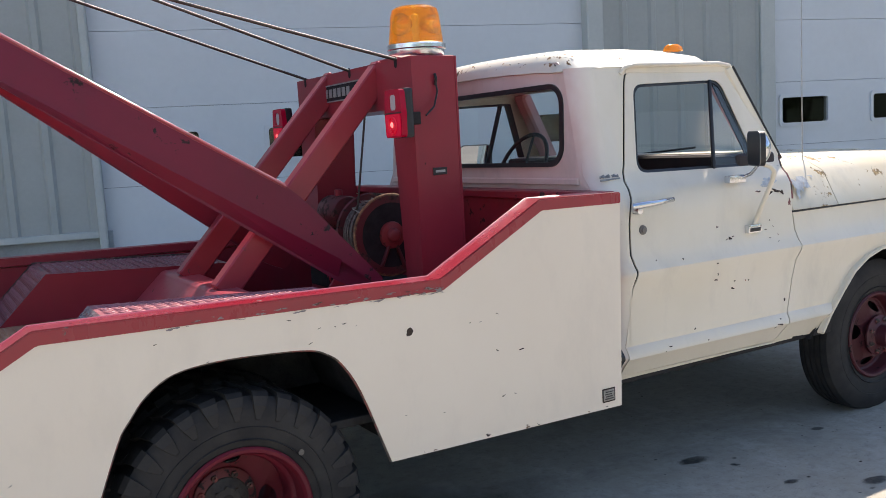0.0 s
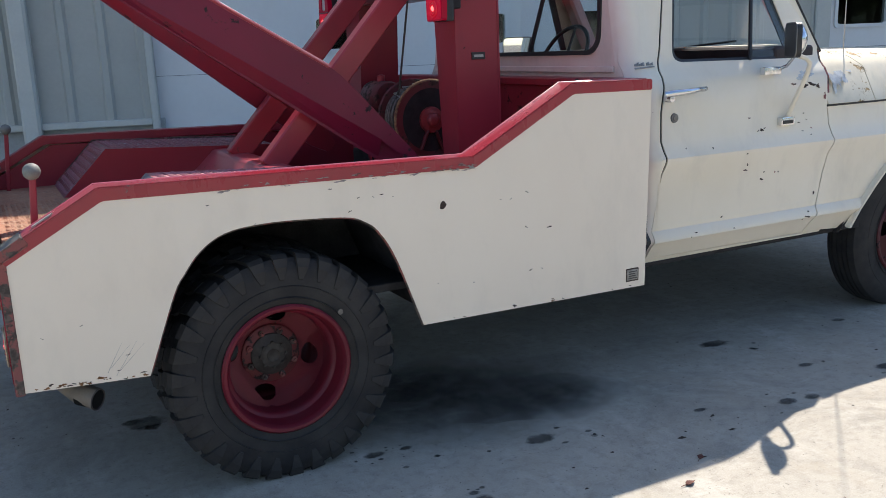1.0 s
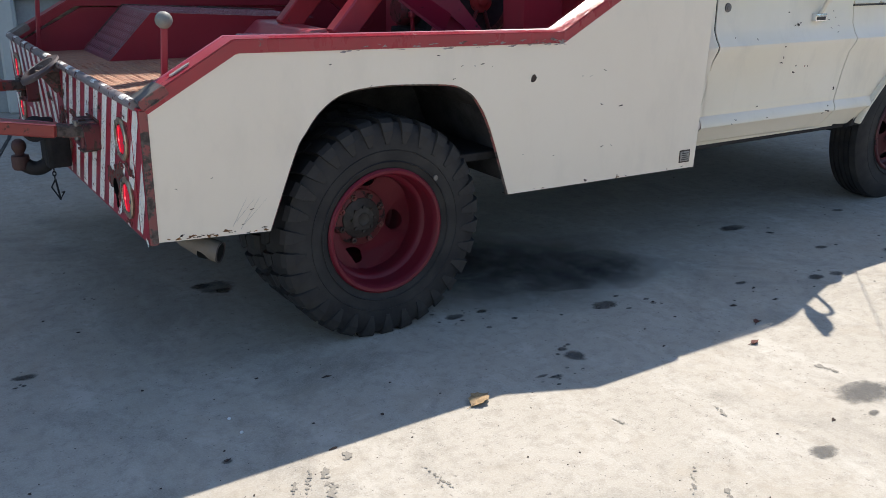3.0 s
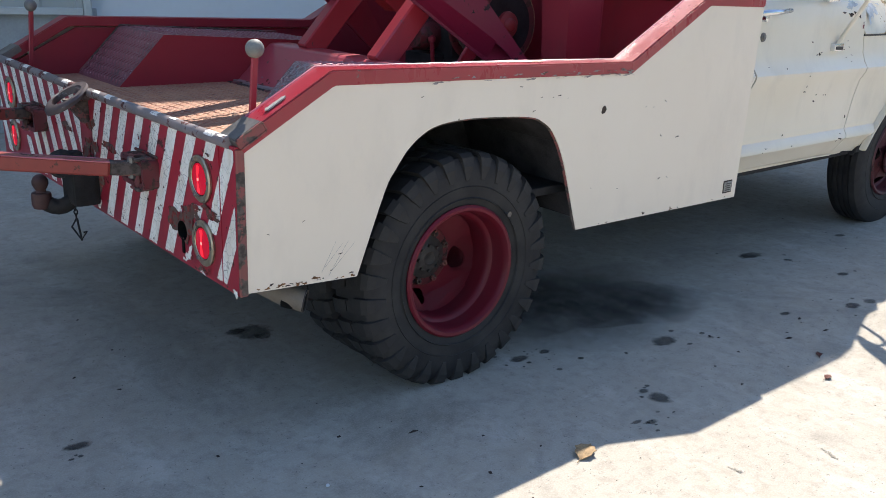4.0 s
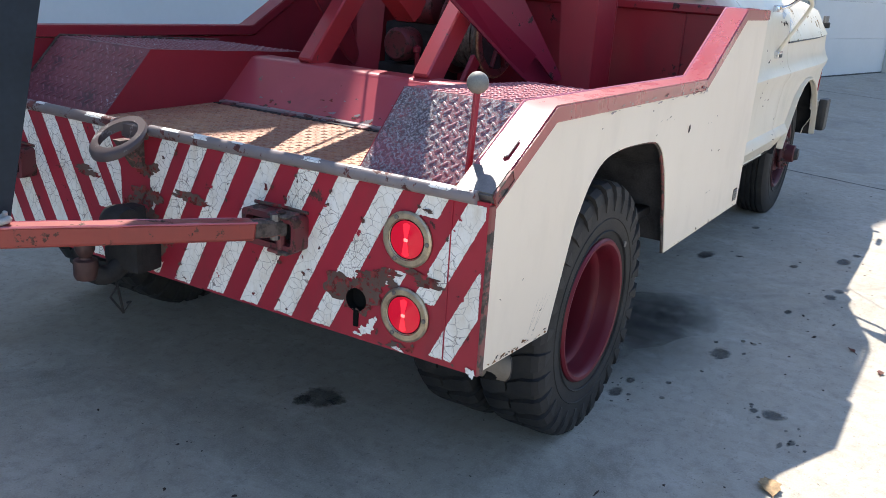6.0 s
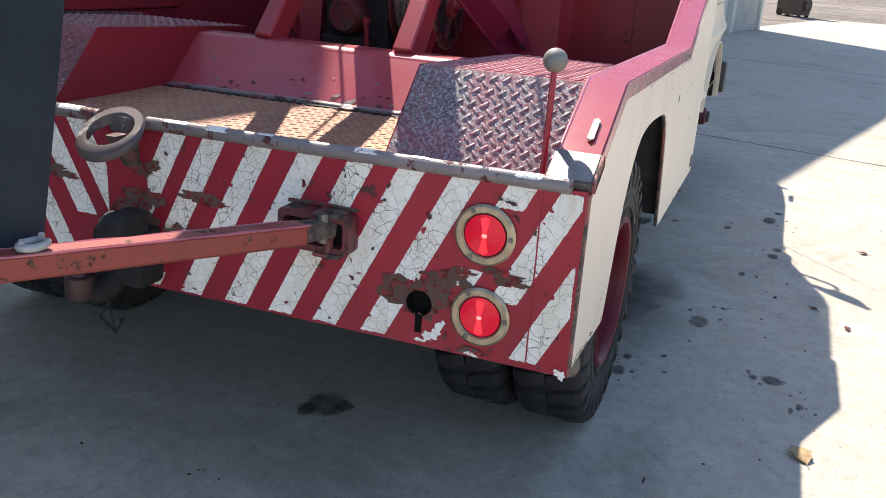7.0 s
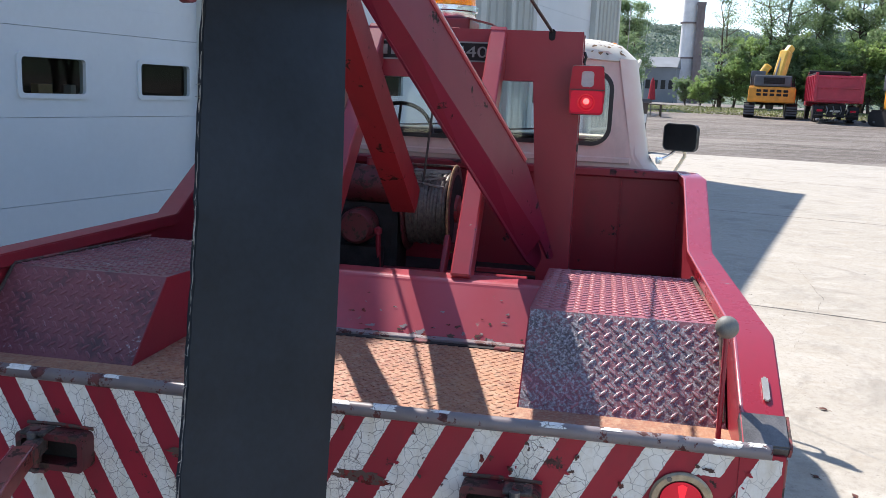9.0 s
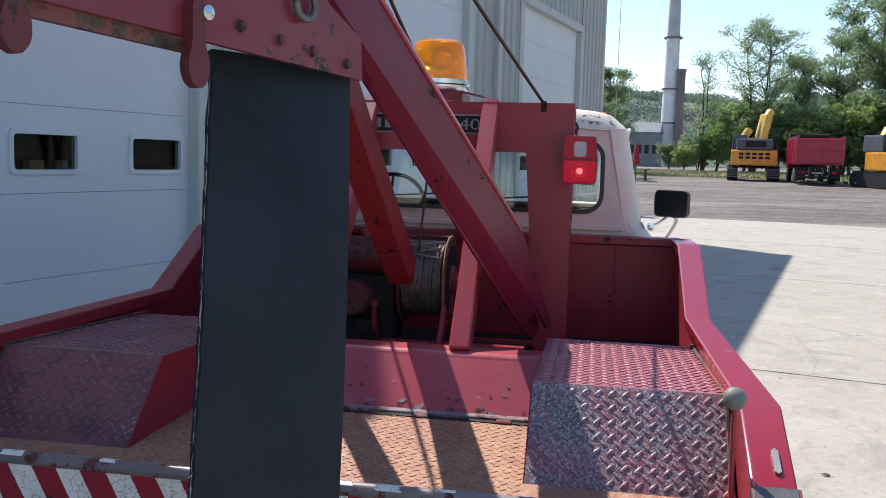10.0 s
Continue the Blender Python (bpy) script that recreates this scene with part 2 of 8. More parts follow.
def rusty_deck():
    m = Nodes("rusty_deck_plate", 0.7, 0.1)
    a = m.noise(3.2, 6, 0.65)
    b = m.noise(16, 7, 0.75, w=2)
    c = m.noise(110, 3, 0.65, w=3)
    d = m.noise(34, 6, 0.7, w=5)
    col = m.mix(m.step(a, 0.35, 0.7), (0.31, 0.125, 0.075), (0.42, 0.225, 0.12))
    col = m.mix(m.step(b, 0.50, 0.68), col, (0.20, 0.092, 0.068))
    col = m.mix(m.math("MULTIPLY", m.step(d, 0.52, 0.66), 0.7), col, (0.44, 0.31, 0.205))
    col = m.mix(m.math("MULTIPLY", m.step(c, 0.48, 0.66), 0.6), col, (0.46, 0.31, 0.20))
    m.color(col)
    m.rough(m.math("ADD", m.math("MULTIPLY", c, 0.3), 0.5))
    m.bump(m.math("ADD", c, b), 0.45, 0.004)
    return m.mat


def tread_red(name, bare=0.0, dirt=0.0, reds=((0.30, 0.065, 0.082), (0.40, 0.14, 0.155))):
    """Red painted tread plate, worn through to speckled grey steel, dirty by degrees."""
    m = Nodes(name, 0.40, 0.1)
    a = m.noise(4.0, 7, 0.7, w=1)
    b = m.noise(130, 5, 0.75, w=2)
    e = m.noise(9, 6, 0.7, w=7)
    col = m.mix(m.step(b, 0.3, 0.7), *reds)
    wear = m.math("ADD", m.math("MULTIPLY", a, 0.45), m.math("MULTIPLY", b, 0.55))
    mask = m.step(wear, 0.52 - bare, 0.545 - bare)
    col = m.mix(mask, col, m.mix(m.step(b, 0.46, 0.60), (0.10, 0.085, 0.09), (0.46, 0.42, 0.42)))
    col = m.mix(m.math("MULTIPLY", m.step(e, 0.62 - dirt, 0.78 - dirt), 0.75), col, (0.060, 0.045, 0.045))
    m.color(col)
    m.rough(m.math("ADD", m.math("MULTIPLY", b, 0.3), 0.24))
    m.bump(b, 0.25, 0.002)
    return m.mat


def concrete():
    """Broom-finished slab: mottled cream and grey, with damp-looking blotches, pits and hairline cracks."""
    m = Nodes("pale_concrete", 0.85, 0.0)
    a = m.noise(0.35, 6, 0.6)
    b = m.noise(2.2, 8, 0.68, w=2)
    c = m.noise(20, 6, 0.7, w=3)
    g = m.noise(170, 2, 0.6, w=4)
    s = m.noise(1.1, 7, 0.72, w=6, distort=1.4)
    f = m.noise(5.5, 7, 0.75, w=9, stretch=(1, 0.45, 1))
    pit = m.noise(75, 3, 0.6, w=11)
    r = m.random()
    col = m.mix(m.step(a, 0.3, 0.7), (0.343, 0.309, 0.248), (0.435, 0.395, 0.331))
    col = m.mix(m.step(b, 0.35, 0.7), col, (0.385, 0.346, 0.282))
    col = m.mix(m.math("MULTIPLY", m.step(f, 0.50, 0.68), 0.6), col, (0.519, 0.482, 0.414))
    col = m.mix(m.math("MULTIPLY", m.step(c, 0.48, 0.68), 0.62), col, (0.243, 0.214, 0.169))
    col = m.mix(m.math("MULTIPLY", m.step(s, 0.52, 0.70), 0.72), col, (0.193, 0.173, 0.141))
    col = m.mix(m.math("MULTIPLY", m.step(g, 0.45, 0.75), 0.40), col, (0.527, 0.485, 0.422))
    col = m.mix(m.math("MULTIPLY", m.step(pit, 0.64, 0.70), 0.6), col, (0.140, 0.126, 0.113))
    warm = m.noise(3.4, 7, 0.7, w=14, distort=0.8)
    col = m.mix(m.math("MULTIPLY", m.step(warm, 0.50, 0.68), 0.45), col, (0.345, 0.290, 0.215))
    scuff = m.noise(9.0, 6, 0.75, w=16, stretch=(0.5, 1.6, 1))
    col = m.mix(m.math("MULTIPLY", m.step(scuff, 0.60, 0.72), 0.40), col, (0.56, 0.52, 0.45))
    col = m.mix(m.math("MULTIPLY", r, 0.18), col, (0.318, 0.288, 0.235))
    m.color(col)
    m.bump(m.math("ADD", g, m.math("SUBTRACT", m.math("MULTIPLY", c, 2.0), m.math("MULTIPLY", m.step(pit, 0.62, 0.72), 2.0))), 0.22, 0.004)
    return m.mat


def earth():
    """Packed gravel: pale and dark drifts drawn out by wheels, ruts, stones of many sizes."""
    m = Nodes("gravel_yard", 0.95, 0.0)
    a = m.noise(0.10, 7, 0.65, stretch=(1.6, 0.35, 1))
    b = m.noise(0.5, 8, 0.75, w=2, stretch=(1.5, 0.45, 1))
    c = m.noise(14, 5, 0.75, w=3)
    d = m.noise(3.2, 6, 0.75, w=5)
    rut = m.noise(0.9, 5, 0.7, w=8, stretch=(2.2, 0.12, 1), distort=0.6)
    spot = m.noise(1.3, 6, 0.8, w=11)
    col = m.mix(m.step(a, 0.42, 0.58), (0.125, 0.10, 0.08), (0.27, 0.235, 0.195))
    col = m.mix(m.step(b, 0.46, 0.60), col, (0.095, 0.076, 0.062))
    col = m.mix(m.math("MULTIPLY", m.step(rut, 0.52, 0.60), 0.75), col, (0.29, 0.255, 0.215))
    col = m.mix(m.math("MULTIPLY", m.step(spot, 0.58, 0.66), 0.7), col, (0.075, 0.062, 0.052))
    col = m.mix(m.math("MULTIPLY", m.step(d, 0.50, 0.64), 0.65), col, (0.30, 0.27, 0.235))
    col = m.mix(m.math("MULTIPLY", m.step(c, 0.45, 0.62), 0.55), col, (0.13, 0.108, 0.088))
    m.color(col)
    m.bump(m.math("ADD", c, m.math("ADD", d, rut)), 0.9, 0.05)
    return m.mat


def oil(name="oil_stain", strength=1.0, edge=0.80, core=0.55, grain=11.0, ragged_by=0.5):
    m = Nodes(name, 0.7, 0.0, (0.05, 0.048, 0.045))
    n1 = m.noise(grain, 6, 0.65)
    n2 = m.noise(7, 4, 0.6, w=3)
    tr = m.t.nodes.new("ShaderNodeBsdfTransparent")
    mx = m.t.nodes.new("ShaderNodeMixShader")
    gen = m.t.nodes.new("ShaderNodeTexCoord").outputs["Generated"]
    off = m.n("VectorMath", Vector=gen)
    off.operation = "SUBTRACT"
    off.inputs[1].default_value = (0.5, 0.5, 0.0)
    flat = m.n("VectorMath", Vector=off.outputs[0])
    flat.operation = "MULTIPLY"
    flat.inputs[1].default_value = (2, 2, 0)
    ln = m.n("VectorMath", Vector=flat.outputs[0])
    ln.operation = "LENGTH"
    soft = m.math("ADD", ln.outputs["Value"], m.math("MULTIPLY", m.math("SUBTRACT", n1, 0.5), ragged_by))
    m.put(mx.inputs[0], m.math("MULTIPLY", m.math("MULTIPLY", m.step(soft, edge, core), m.step(n2, 0.0, 0.60)), strength))
    m.t.links.new(tr.outputs[0], mx.inputs[1])
    m.t.links.new(m.b.outputs[0], mx.inputs[2])
    m.t.links.new(mx.outputs[0], m.out.inputs[0])
    return m.mat


def pane(name, tint=(0.9, 0.95, 0.95), gloss=1.0):
    """Thin clear glass: see-through, with a mirror gloss by angle."""
    m = Nodes(name, 0.02)
    tr = m.n("BsdfTransparent", Color=tint)
    gl = m.n("BsdfGlossy", Roughness=0.02)
    lw = m.n("LayerWeight", Blend=0.5)
    rim = m.math("POWER", lw.outputs["Facing"], 4.0)
    mx = m.t.nodes.new("ShaderNodeMixShader")
    m.put(mx.inputs[0], m.math("MULTIPLY", m.math("ADD", m.math("MULTIPLY", rim, 0.8), 0.06), gloss))
    m.t.links.new(tr.outputs[0], mx.inputs[1])
    m.t.links.new(gl.outputs[0], mx.inputs[2])
    m.t.links.new(mx.outputs[0], m.out.inputs[0])
    return m.mat


def lens(name, color, glow=0.0, trans=0.7, ribs=120.0, gloss=0.5):
    m = Nodes(name, 0.15, 0.0, color)
    m.b.inputs["Transmission Weight"].default_value = trans
    m.b.inputs["IOR"].default_value = 1.45
    m.b.inputs["Specular IOR Level"].default_value = gloss
    m.b.inputs["Emission Color"].default_value = (*color, 1)
    m.b.inputs["Emission Strength"].default_value = glow
    m.bump(m.voronoi(ribs), 0.10, 0.001)
    return m.mat


TYRE = rubber()
STRIPE = stripe_white()
DECK = rusty_deck()
TREAD = tread_red("red_tread_plate", -0.05)
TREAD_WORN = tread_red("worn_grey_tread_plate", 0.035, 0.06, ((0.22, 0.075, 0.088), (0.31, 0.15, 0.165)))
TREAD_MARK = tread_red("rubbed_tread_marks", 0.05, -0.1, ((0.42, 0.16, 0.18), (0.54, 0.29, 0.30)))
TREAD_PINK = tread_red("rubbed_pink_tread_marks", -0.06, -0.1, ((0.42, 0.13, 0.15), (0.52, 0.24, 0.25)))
# left box only: darker reds and extra dirt stand for its shade
TREAD_DIM = tread_red("shaded_tread_marks", -0.05, 0.02, ((0.24, 0.075, 0.085), (0.31, 0.12, 0.13)))
TREAD_SHADED = tread_red("shaded_tread_plate", -0.09, 0.13, ((0.20, 0.058, 0.066), (0.27, 0.10, 0.11)))

CONCRETE = concrete()
EARTH = earth()
OIL = oil("oil_stain", 0.74, 0.84, 0.50, 34.0, 0.95)
# old oil, painted stronger to deepen the shade under the truck
OIL_SHADE = oil("oil_and_shade_stain", 0.78, 0.84, 0.05, 3.0, 0.40)
OIL_TORN = oil("torn_oil_stain", 0.62, 0.76, 0.50, 26.0, 1.1)
GLASS = pane("clear_glass")
DOOR_GLASS = pane("dark_door_glass", (0.40, 0.43, 0.40), 0.5)
AMBER = lens("amber_lens", (1.0, 0.36, 0.003), 0.04, 0.75, 60.0)
AMBER_SMALL = lens("amber_marker_lens", (0.9, 0.30, 0.02), 0.05, 0.3)
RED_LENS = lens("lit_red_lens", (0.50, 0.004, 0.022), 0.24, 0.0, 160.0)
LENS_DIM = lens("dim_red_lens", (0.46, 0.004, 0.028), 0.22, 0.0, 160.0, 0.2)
RED_STAR = lens("red_star_glow", (0.90, 0.02, 0.04), 0.42, 0.0, 160.0)
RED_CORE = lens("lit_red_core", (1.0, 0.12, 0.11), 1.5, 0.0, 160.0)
# slight glow added to keep the lens red strong
RED_DULL = lens("red_lens", (0.33, 0.004, 0.026), 0.06, 0.0, 160.0, 0.25)
CLEAR_LENS = simple("clear_reverse_lens", (0.48, 0.45, 0.46), 0.15, 0.0, 0.1, 60.0)
MIRROR = Nodes("mirror_glass", 0.02, 1.0, (0.85, 0.87, 0.88)).mat

DOOR_WHITE = simple("white_door_panel", (0.66, 0.665, 0.66), 0.5, 0.0, 0.035, 1.2)
SIDING = simple("beige_metal_siding", (0.39, 0.395, 0.36), 0.5, 0.0, 0.06, 2.0)
TRIM = simple("pale_metal_trim", (0.50, 0.505, 0.465), 0.5, 0.0, 0.06, 3.0)
BLOCK = simple("grey_base_wall", (0.36, 0.37, 0.36), 0.85, 0.0, 0.15, 4.0)
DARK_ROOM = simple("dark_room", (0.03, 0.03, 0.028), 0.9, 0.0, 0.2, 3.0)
CARD = simple("cardboard", (0.45, 0.30, 0.14), 0.8, 0.0, 0.15, 20.0)
ORANGE = simple("orange_machine_paint", (0.72, 0.30, 0.025), 0.45, 0.0, 0.2, 3.0)
YELLOW = simple("yellow_machine_paint", (0.80, 0.47, 0.06), 0.45, 0.0, 0.2, 3.0)
DUMP_RED = simple("dump_body_red", (0.42, 0.018, 0.048), 0.4, 0.0, 0.15, 2.0)
BRICK = simple("pale_chimney_brick", (0.72, 0.70, 0.68), 0.85, 0.0, 0.15, 0.4)
SHED_PALE = simple("weathered_chimney_brick", (0.48, 0.475, 0.48), 0.85, 0.0, 0.15, 0.4)
BRICK_DARK = simple("dark_chimney_steel", (0.20, 0.16, 0.15), 0.8, 0.0, 0.2, 0.6)
SHED = simple("grey_shed_metal", (0.17, 0.185, 0.20), 0.6, 0.0, 0.15, 0.3)
MACHINE_GREY = simple("dark_machine_grey", (0.085, 0.09, 0.10), 0.5, 0.0, 0.2, 2.0)
BIN_BROWN = simple("brown_bin_plastic", (0.055, 0.036, 0.028), 0.55, 0.0, 0.25, 3.0)
LABEL_WHITE = simple("white_label", (0.75, 0.75, 0.74), 0.6, 0.0, 0.1, 8.0)
HITCH_RUST = simple("dark_rusty_ball", (0.075, 0.036, 0.032), 0.6, 0.2, 0.3, 24.0)
PIPE_RUST = simple("dark_rusty_pipe", (0.040, 0.030, 0.028), 0.75, 0.0, 0.3, 18.0)
# near black that stands for the shade inside holes and gaps
SHADE_BLACK = simple("shade_black", (0.008, 0.008, 0.008), 0.9, 0.0, 0.2, 20.0, 0.1)
PLATE_TAN = simple("dusty_tan_pipe", (0.18, 0.148, 0.115), 0.7, 0.0, 0.2, 14.0)
VERGE = simple("verge_grass", (0.30, 0.32, 0.10), 0.8, 0.0, 0.35, 0.3)
BARK = simple("bark", (0.10, 0.075, 0.055), 0.9, 0.0, 0.35, 3.0)
LEAF_BROWN = simple("dry_leaf", (0.36, 0.24, 0.12), 0.8, 0.0, 0.35, 60.0)
LEAF_RED = simple("dry_red_leaf", (0.12, 0.035, 0.022), 0.8, 0.0, 0.35, 60.0)
CLOTH_RED = simple("red_umbrella_cloth", (0.35, 0.02, 0.03), 0.8, 0.0, 0.2, 5.0)


def foliage(name, a, b, thin=0.45):
    """Leaves that take light on one side and let some of it through."""
    m = Nodes(name, 0.55, 0.0)
    col = m.mix(m.island(), a, b)
    m.color(col)
    tl = m.n("BsdfTranslucent", Color=col)
    mx = m.t.nodes.new("ShaderNodeMixShader")
    mx.inputs[0].default_value = thin
    m.t.links.new(m.b.outputs[0], mx.inputs[1])
    m.t.links.new(tl.outputs[0], mx.inputs[2])
    m.t.links.new(mx.outputs[0], m.out.inputs[0])
    return m.mat


# extra blue in the first two greens stands for distance haze
LEAVES = [foliage("green_leaves", (0.165, 0.245, 0.115), (0.33, 0.43, 0.22), 0.6),
          foliage("dark_green_leaves", (0.14, 0.215, 0.105), (0.30, 0.395, 0.20), 0.6),
          foliage("yellow_green_leaves", (0.19, 0.28, 0.08), (0.36, 0.48, 0.17), 0.55)]


def hill_mat():
    m = Nodes("wooded_hill", 0.9, 0.0)
    a = m.noise(0.012, 6, 0.6)
    b = m.noise(0.11, 5, 0.7, w=2)
    c = m.noise(0.5, 3, 0.7, w=3)
    col = m.mix(m.step(b, 0.3, 0.7), (0.11, 0.16, 0.11), (0.18, 0.23, 0.15))
    col = m.mix(m.step(a, 0.55, 0.62), col, (0.28, 0.32, 0.15))
    col = m.mix(m.math("MULTIPLY", m.step(c, 0.4, 0.7), 0.5), col, (0.05, 0.075, 0.055))
    m.color(col)
    m.bump(m.math("ADD", b, c), 1.0, 3.0)
    return m.mat


HILL = hill_mat()
# bluer greens: distance haze put into the far leaf colour
FARWOOD = foliage("far_woods", (0.12, 0.165, 0.135), (0.165, 0.215, 0.165), 0.4)

# ---------------------------------------------------------------- mesh helpers


def world_of(ob):
    m = ob.matrix_parent_inverse @ ob.matrix_basis
    return world_of(ob.parent) @ m if ob.parent else ob.matrix_basis.copy()


def put_under(ob, parent):
    if parent:
        ob.parent = parent
        ob.matrix_parent_inverse = world_of(parent).inverted()
    return ob


def part(name, bm, material, parent=None, label="", smooth=0.0):
    """Links a bmesh, modelled in world places, as one mesh object under its thing."""
    me = bpy.data.meshes.new(name)
    bmesh.ops.recalc_face_normals(bm, faces=bm.faces[:])
    bm.to_mesh(me)
    bm.free()
    for m in material if isinstance(material, (list, tuple)) else (material,):
        me.materials.append(m)
    if smooth:
        shade(me, smooth)
    ob = put_under(new(name, me), parent)
    if label:
        tagged(ob, label)
    return ob


def shade(me, degrees):
    me.polygons.foreach_set("use_smooth", [True] * len(me.polygons))
    me.set_sharp_from_angle(angle=radians(degrees))


def thing(name, at, label, category, group="", kind=""):
    e = new(name)
    e.empty_display_size = 0.1
    e.matrix_basis = pose(*at)
    return tagged(e, label, category, group, kind)


def box(x0, x1, y0, y1, z0, z1, bevel=0.0, bm=None, seg=1):
    b = bmesh.new()
    bmesh.ops.create_cube(b, size=1)
    for v in b.verts:
        v.co = (x0 + (v.co.x + 0.5) * (x1 - x0), y0 + (v.co.y + 0.5) * (y1 - y0), z0 + (v.co.z + 0.5) * (z1 - z0))
    if bevel:
        bmesh.ops.bevel(b, geom=b.edges[:], offset=bevel, segments=seg, affect="EDGES", profile=0.7)
    return join(b, bm)


def join(b, bm):
    if bm is None:
        return b
    me = bpy.data.meshes.new("temp")
    b.to_mesh(me)
    b.free()
    bm.from_mesh(me)
    bpy.data.meshes.remove(me)
    return bm


def moved(bm, m):
    bmesh.ops.transform(bm, matrix=m, verts=bm.verts[:])
    return bm


def axes(p, q, up=(0, 0, 1)):
    """A matrix at p whose x runs to q, and whose z is as near to up as it can be."""
    p, q = Vector(p), Vector(q)
    x = (q - p).normalized()
    y = Vector(up).cross(x)
    y = y.normalized() if y.length > 1e-4 else Vector((0, 1, 0))
    z = x.cross(y)
    m = Matrix((x, y, z)).transposed().to_4x4()
    m.translation = p
    return m


def beam(p, q, wide, high, bevel=0.004, up=(0, 0, 1), bm=None):
    d = (Vector(q) - Vector(p)).length
    b = box(0, d, -wide / 2, wide / 2, -high / 2, high / 2, bevel)
    return join(moved(b, axes(p, q, up)), bm)


def rod(points, r, sides=8, bm=None, caps=True):
    """A round bar along a line of points."""
    b = bmesh.new()
    pts = [Vector(p) for p in points]
    rings = []
    for i, p in enumerate(pts):
        d = (pts[min(i + 1, len(pts) - 1)] - pts[max(i - 1, 0)]).normalized()
        u = d.orthogonal() if i == 0 else (rings[-1][1] - d * rings[-1][1].dot(d))
        u.normalize()
        w = d.cross(u)
        ri = r[i] if isinstance(r, (list, tuple)) else r
        vs = [b.verts.new(p + (u * math.cos(a) + w * math.sin(a)) * ri) for a in [2 * math.pi * k / sides for k in range(sides)]]
        rings.append((vs, u))
    for (a, _), (c, _) in zip(rings, rings[1:]):
        for k in range(sides):
            b.faces.new((a[k], a[(k + 1) % sides], c[(k + 1) % sides], c[k]))
    if caps:
        b.faces.new(rings[0][0])
        b.faces.new(rings[-1][0])
    return join(b, bm)


def arc(p, q, bend, n=8):
    """Points from p to q, bowed by the vector bend."""
    p, q, bend = Vector(p), Vector(q), Vector(bend)
    return [p.lerp(q, i / n) + bend * (4 * (i / n) * (1 - i / n)) for i in range(n + 1)]


def lathe(profile, m, sides=32, bm=None):
    """Turns (radius, height) pairs about the z axis, then places it with m."""
    b = bmesh.new()
    rings = []
    for r, h in profile:
        if r < 1e-5:
            rings.append([b.verts.new((0, 0, h))])
        else:
            rings.append([b.verts.new((r * math.cos(2 * math.pi * k / sides), r * math.sin(2 * math.pi * k / sides), h)) for k in range(sides)])
    for a, c in zip(rings, rings[1:]):
        for k in range(sides):
            j = (k + 1) % sides
            if len(a) == 1 and len(c) == 1:
                continue
            if len(a) == 1:
                b.faces.new((a[0], c[j], c[k]))
            elif len(c) == 1:
                b.faces.new((a[k], a[j], c[0]))
            else:
                b.faces.new((a[k], a[j], c[j], c[k]))
    return join(moved(b, m), bm)


def sheet(outer, place, thick=0.0, holes=(), cut_u=(), cut_v=(), bevel=0.0):
    """A plate with holes, drawn flat as (u, v), cut across for bending, and placed by place(u, v)."""
    b = bmesh.new()
    for loop in (outer, *holes):
        vs = [b.verts.new((u, v, 0)) for u, v in loop]
        for i in range(len(vs)):
            b.edges.new((vs[i], vs[(i + 1) % len(vs)]))
    bmesh.ops.triangle_fill(b, use_beauty=True, use_dissolve=False, edges=b.edges[:], normal=(0, 0, 1))
    for u in cut_u:
        bmesh.ops.bisect_plane(b, geom=b.verts[:] + b.edges[:] + b.faces[:], plane_co=(u, 0, 0), plane_no=(1, 0, 0))
    for v in cut_v:
        bmesh.ops.bisect_plane(b, geom=b.verts[:] + b.edges[:] + b.faces[:], plane_co=(0, v, 0), plane_no=(0, 1, 0))
    if not cut_u and not cut_v:
        bmesh.ops.dissolve_limit(b, angle_limit=0.01, verts=b.verts[:], edges=b.edges[:])
    for v in b.verts:
        v.co = place(v.co.x, v.co.y)
    return thicken(b, thick) if thick else b


def thicken(b, thick, toward=(1, 1, 0.01)):
    """Gives a sheet a thickness, to the side that faces most along toward."""
    bmesh.ops.recalc_face_normals(b, faces=b.faces[:])
    mean = sum((f.normal * f.calc_area() for f in b.faces), Vector())
    if mean.dot(Vector(toward)) < 0:
        bmesh.ops.reverse_faces(b, faces=b.faces[:])
    b.normal_update()
    old = b.verts[:]
    twin = {v: b.verts.new(v.co + v.normal * thick) for v in old}
    faces = b.faces[:]
    rim = [(e.verts[0], e.verts[1]) for e in b.edges if len(e.link_faces) == 1]
    for f in faces:
        b.faces.new([twin[v] for v in f.verts])
    for p, q in rim:
        b.faces.new((p, q, twin[q], twin[p]))
    return b


def rounded(u0, u1, v0, v1, r, n=5):
    pts = []
    for cx, cy, a0 in ((u1 - r, v1 - r, 0), (u0 + r, v1 - r, 90), (u0 + r, v0 + r, 180), (u1 - r, v0 + r, 270)):
        for k in range(n + 1):
            a = radians(a0 + 90 * k / n)
            pts.append((cx + r * math.cos(a), cy + r * math.sin(a)))
    return pts


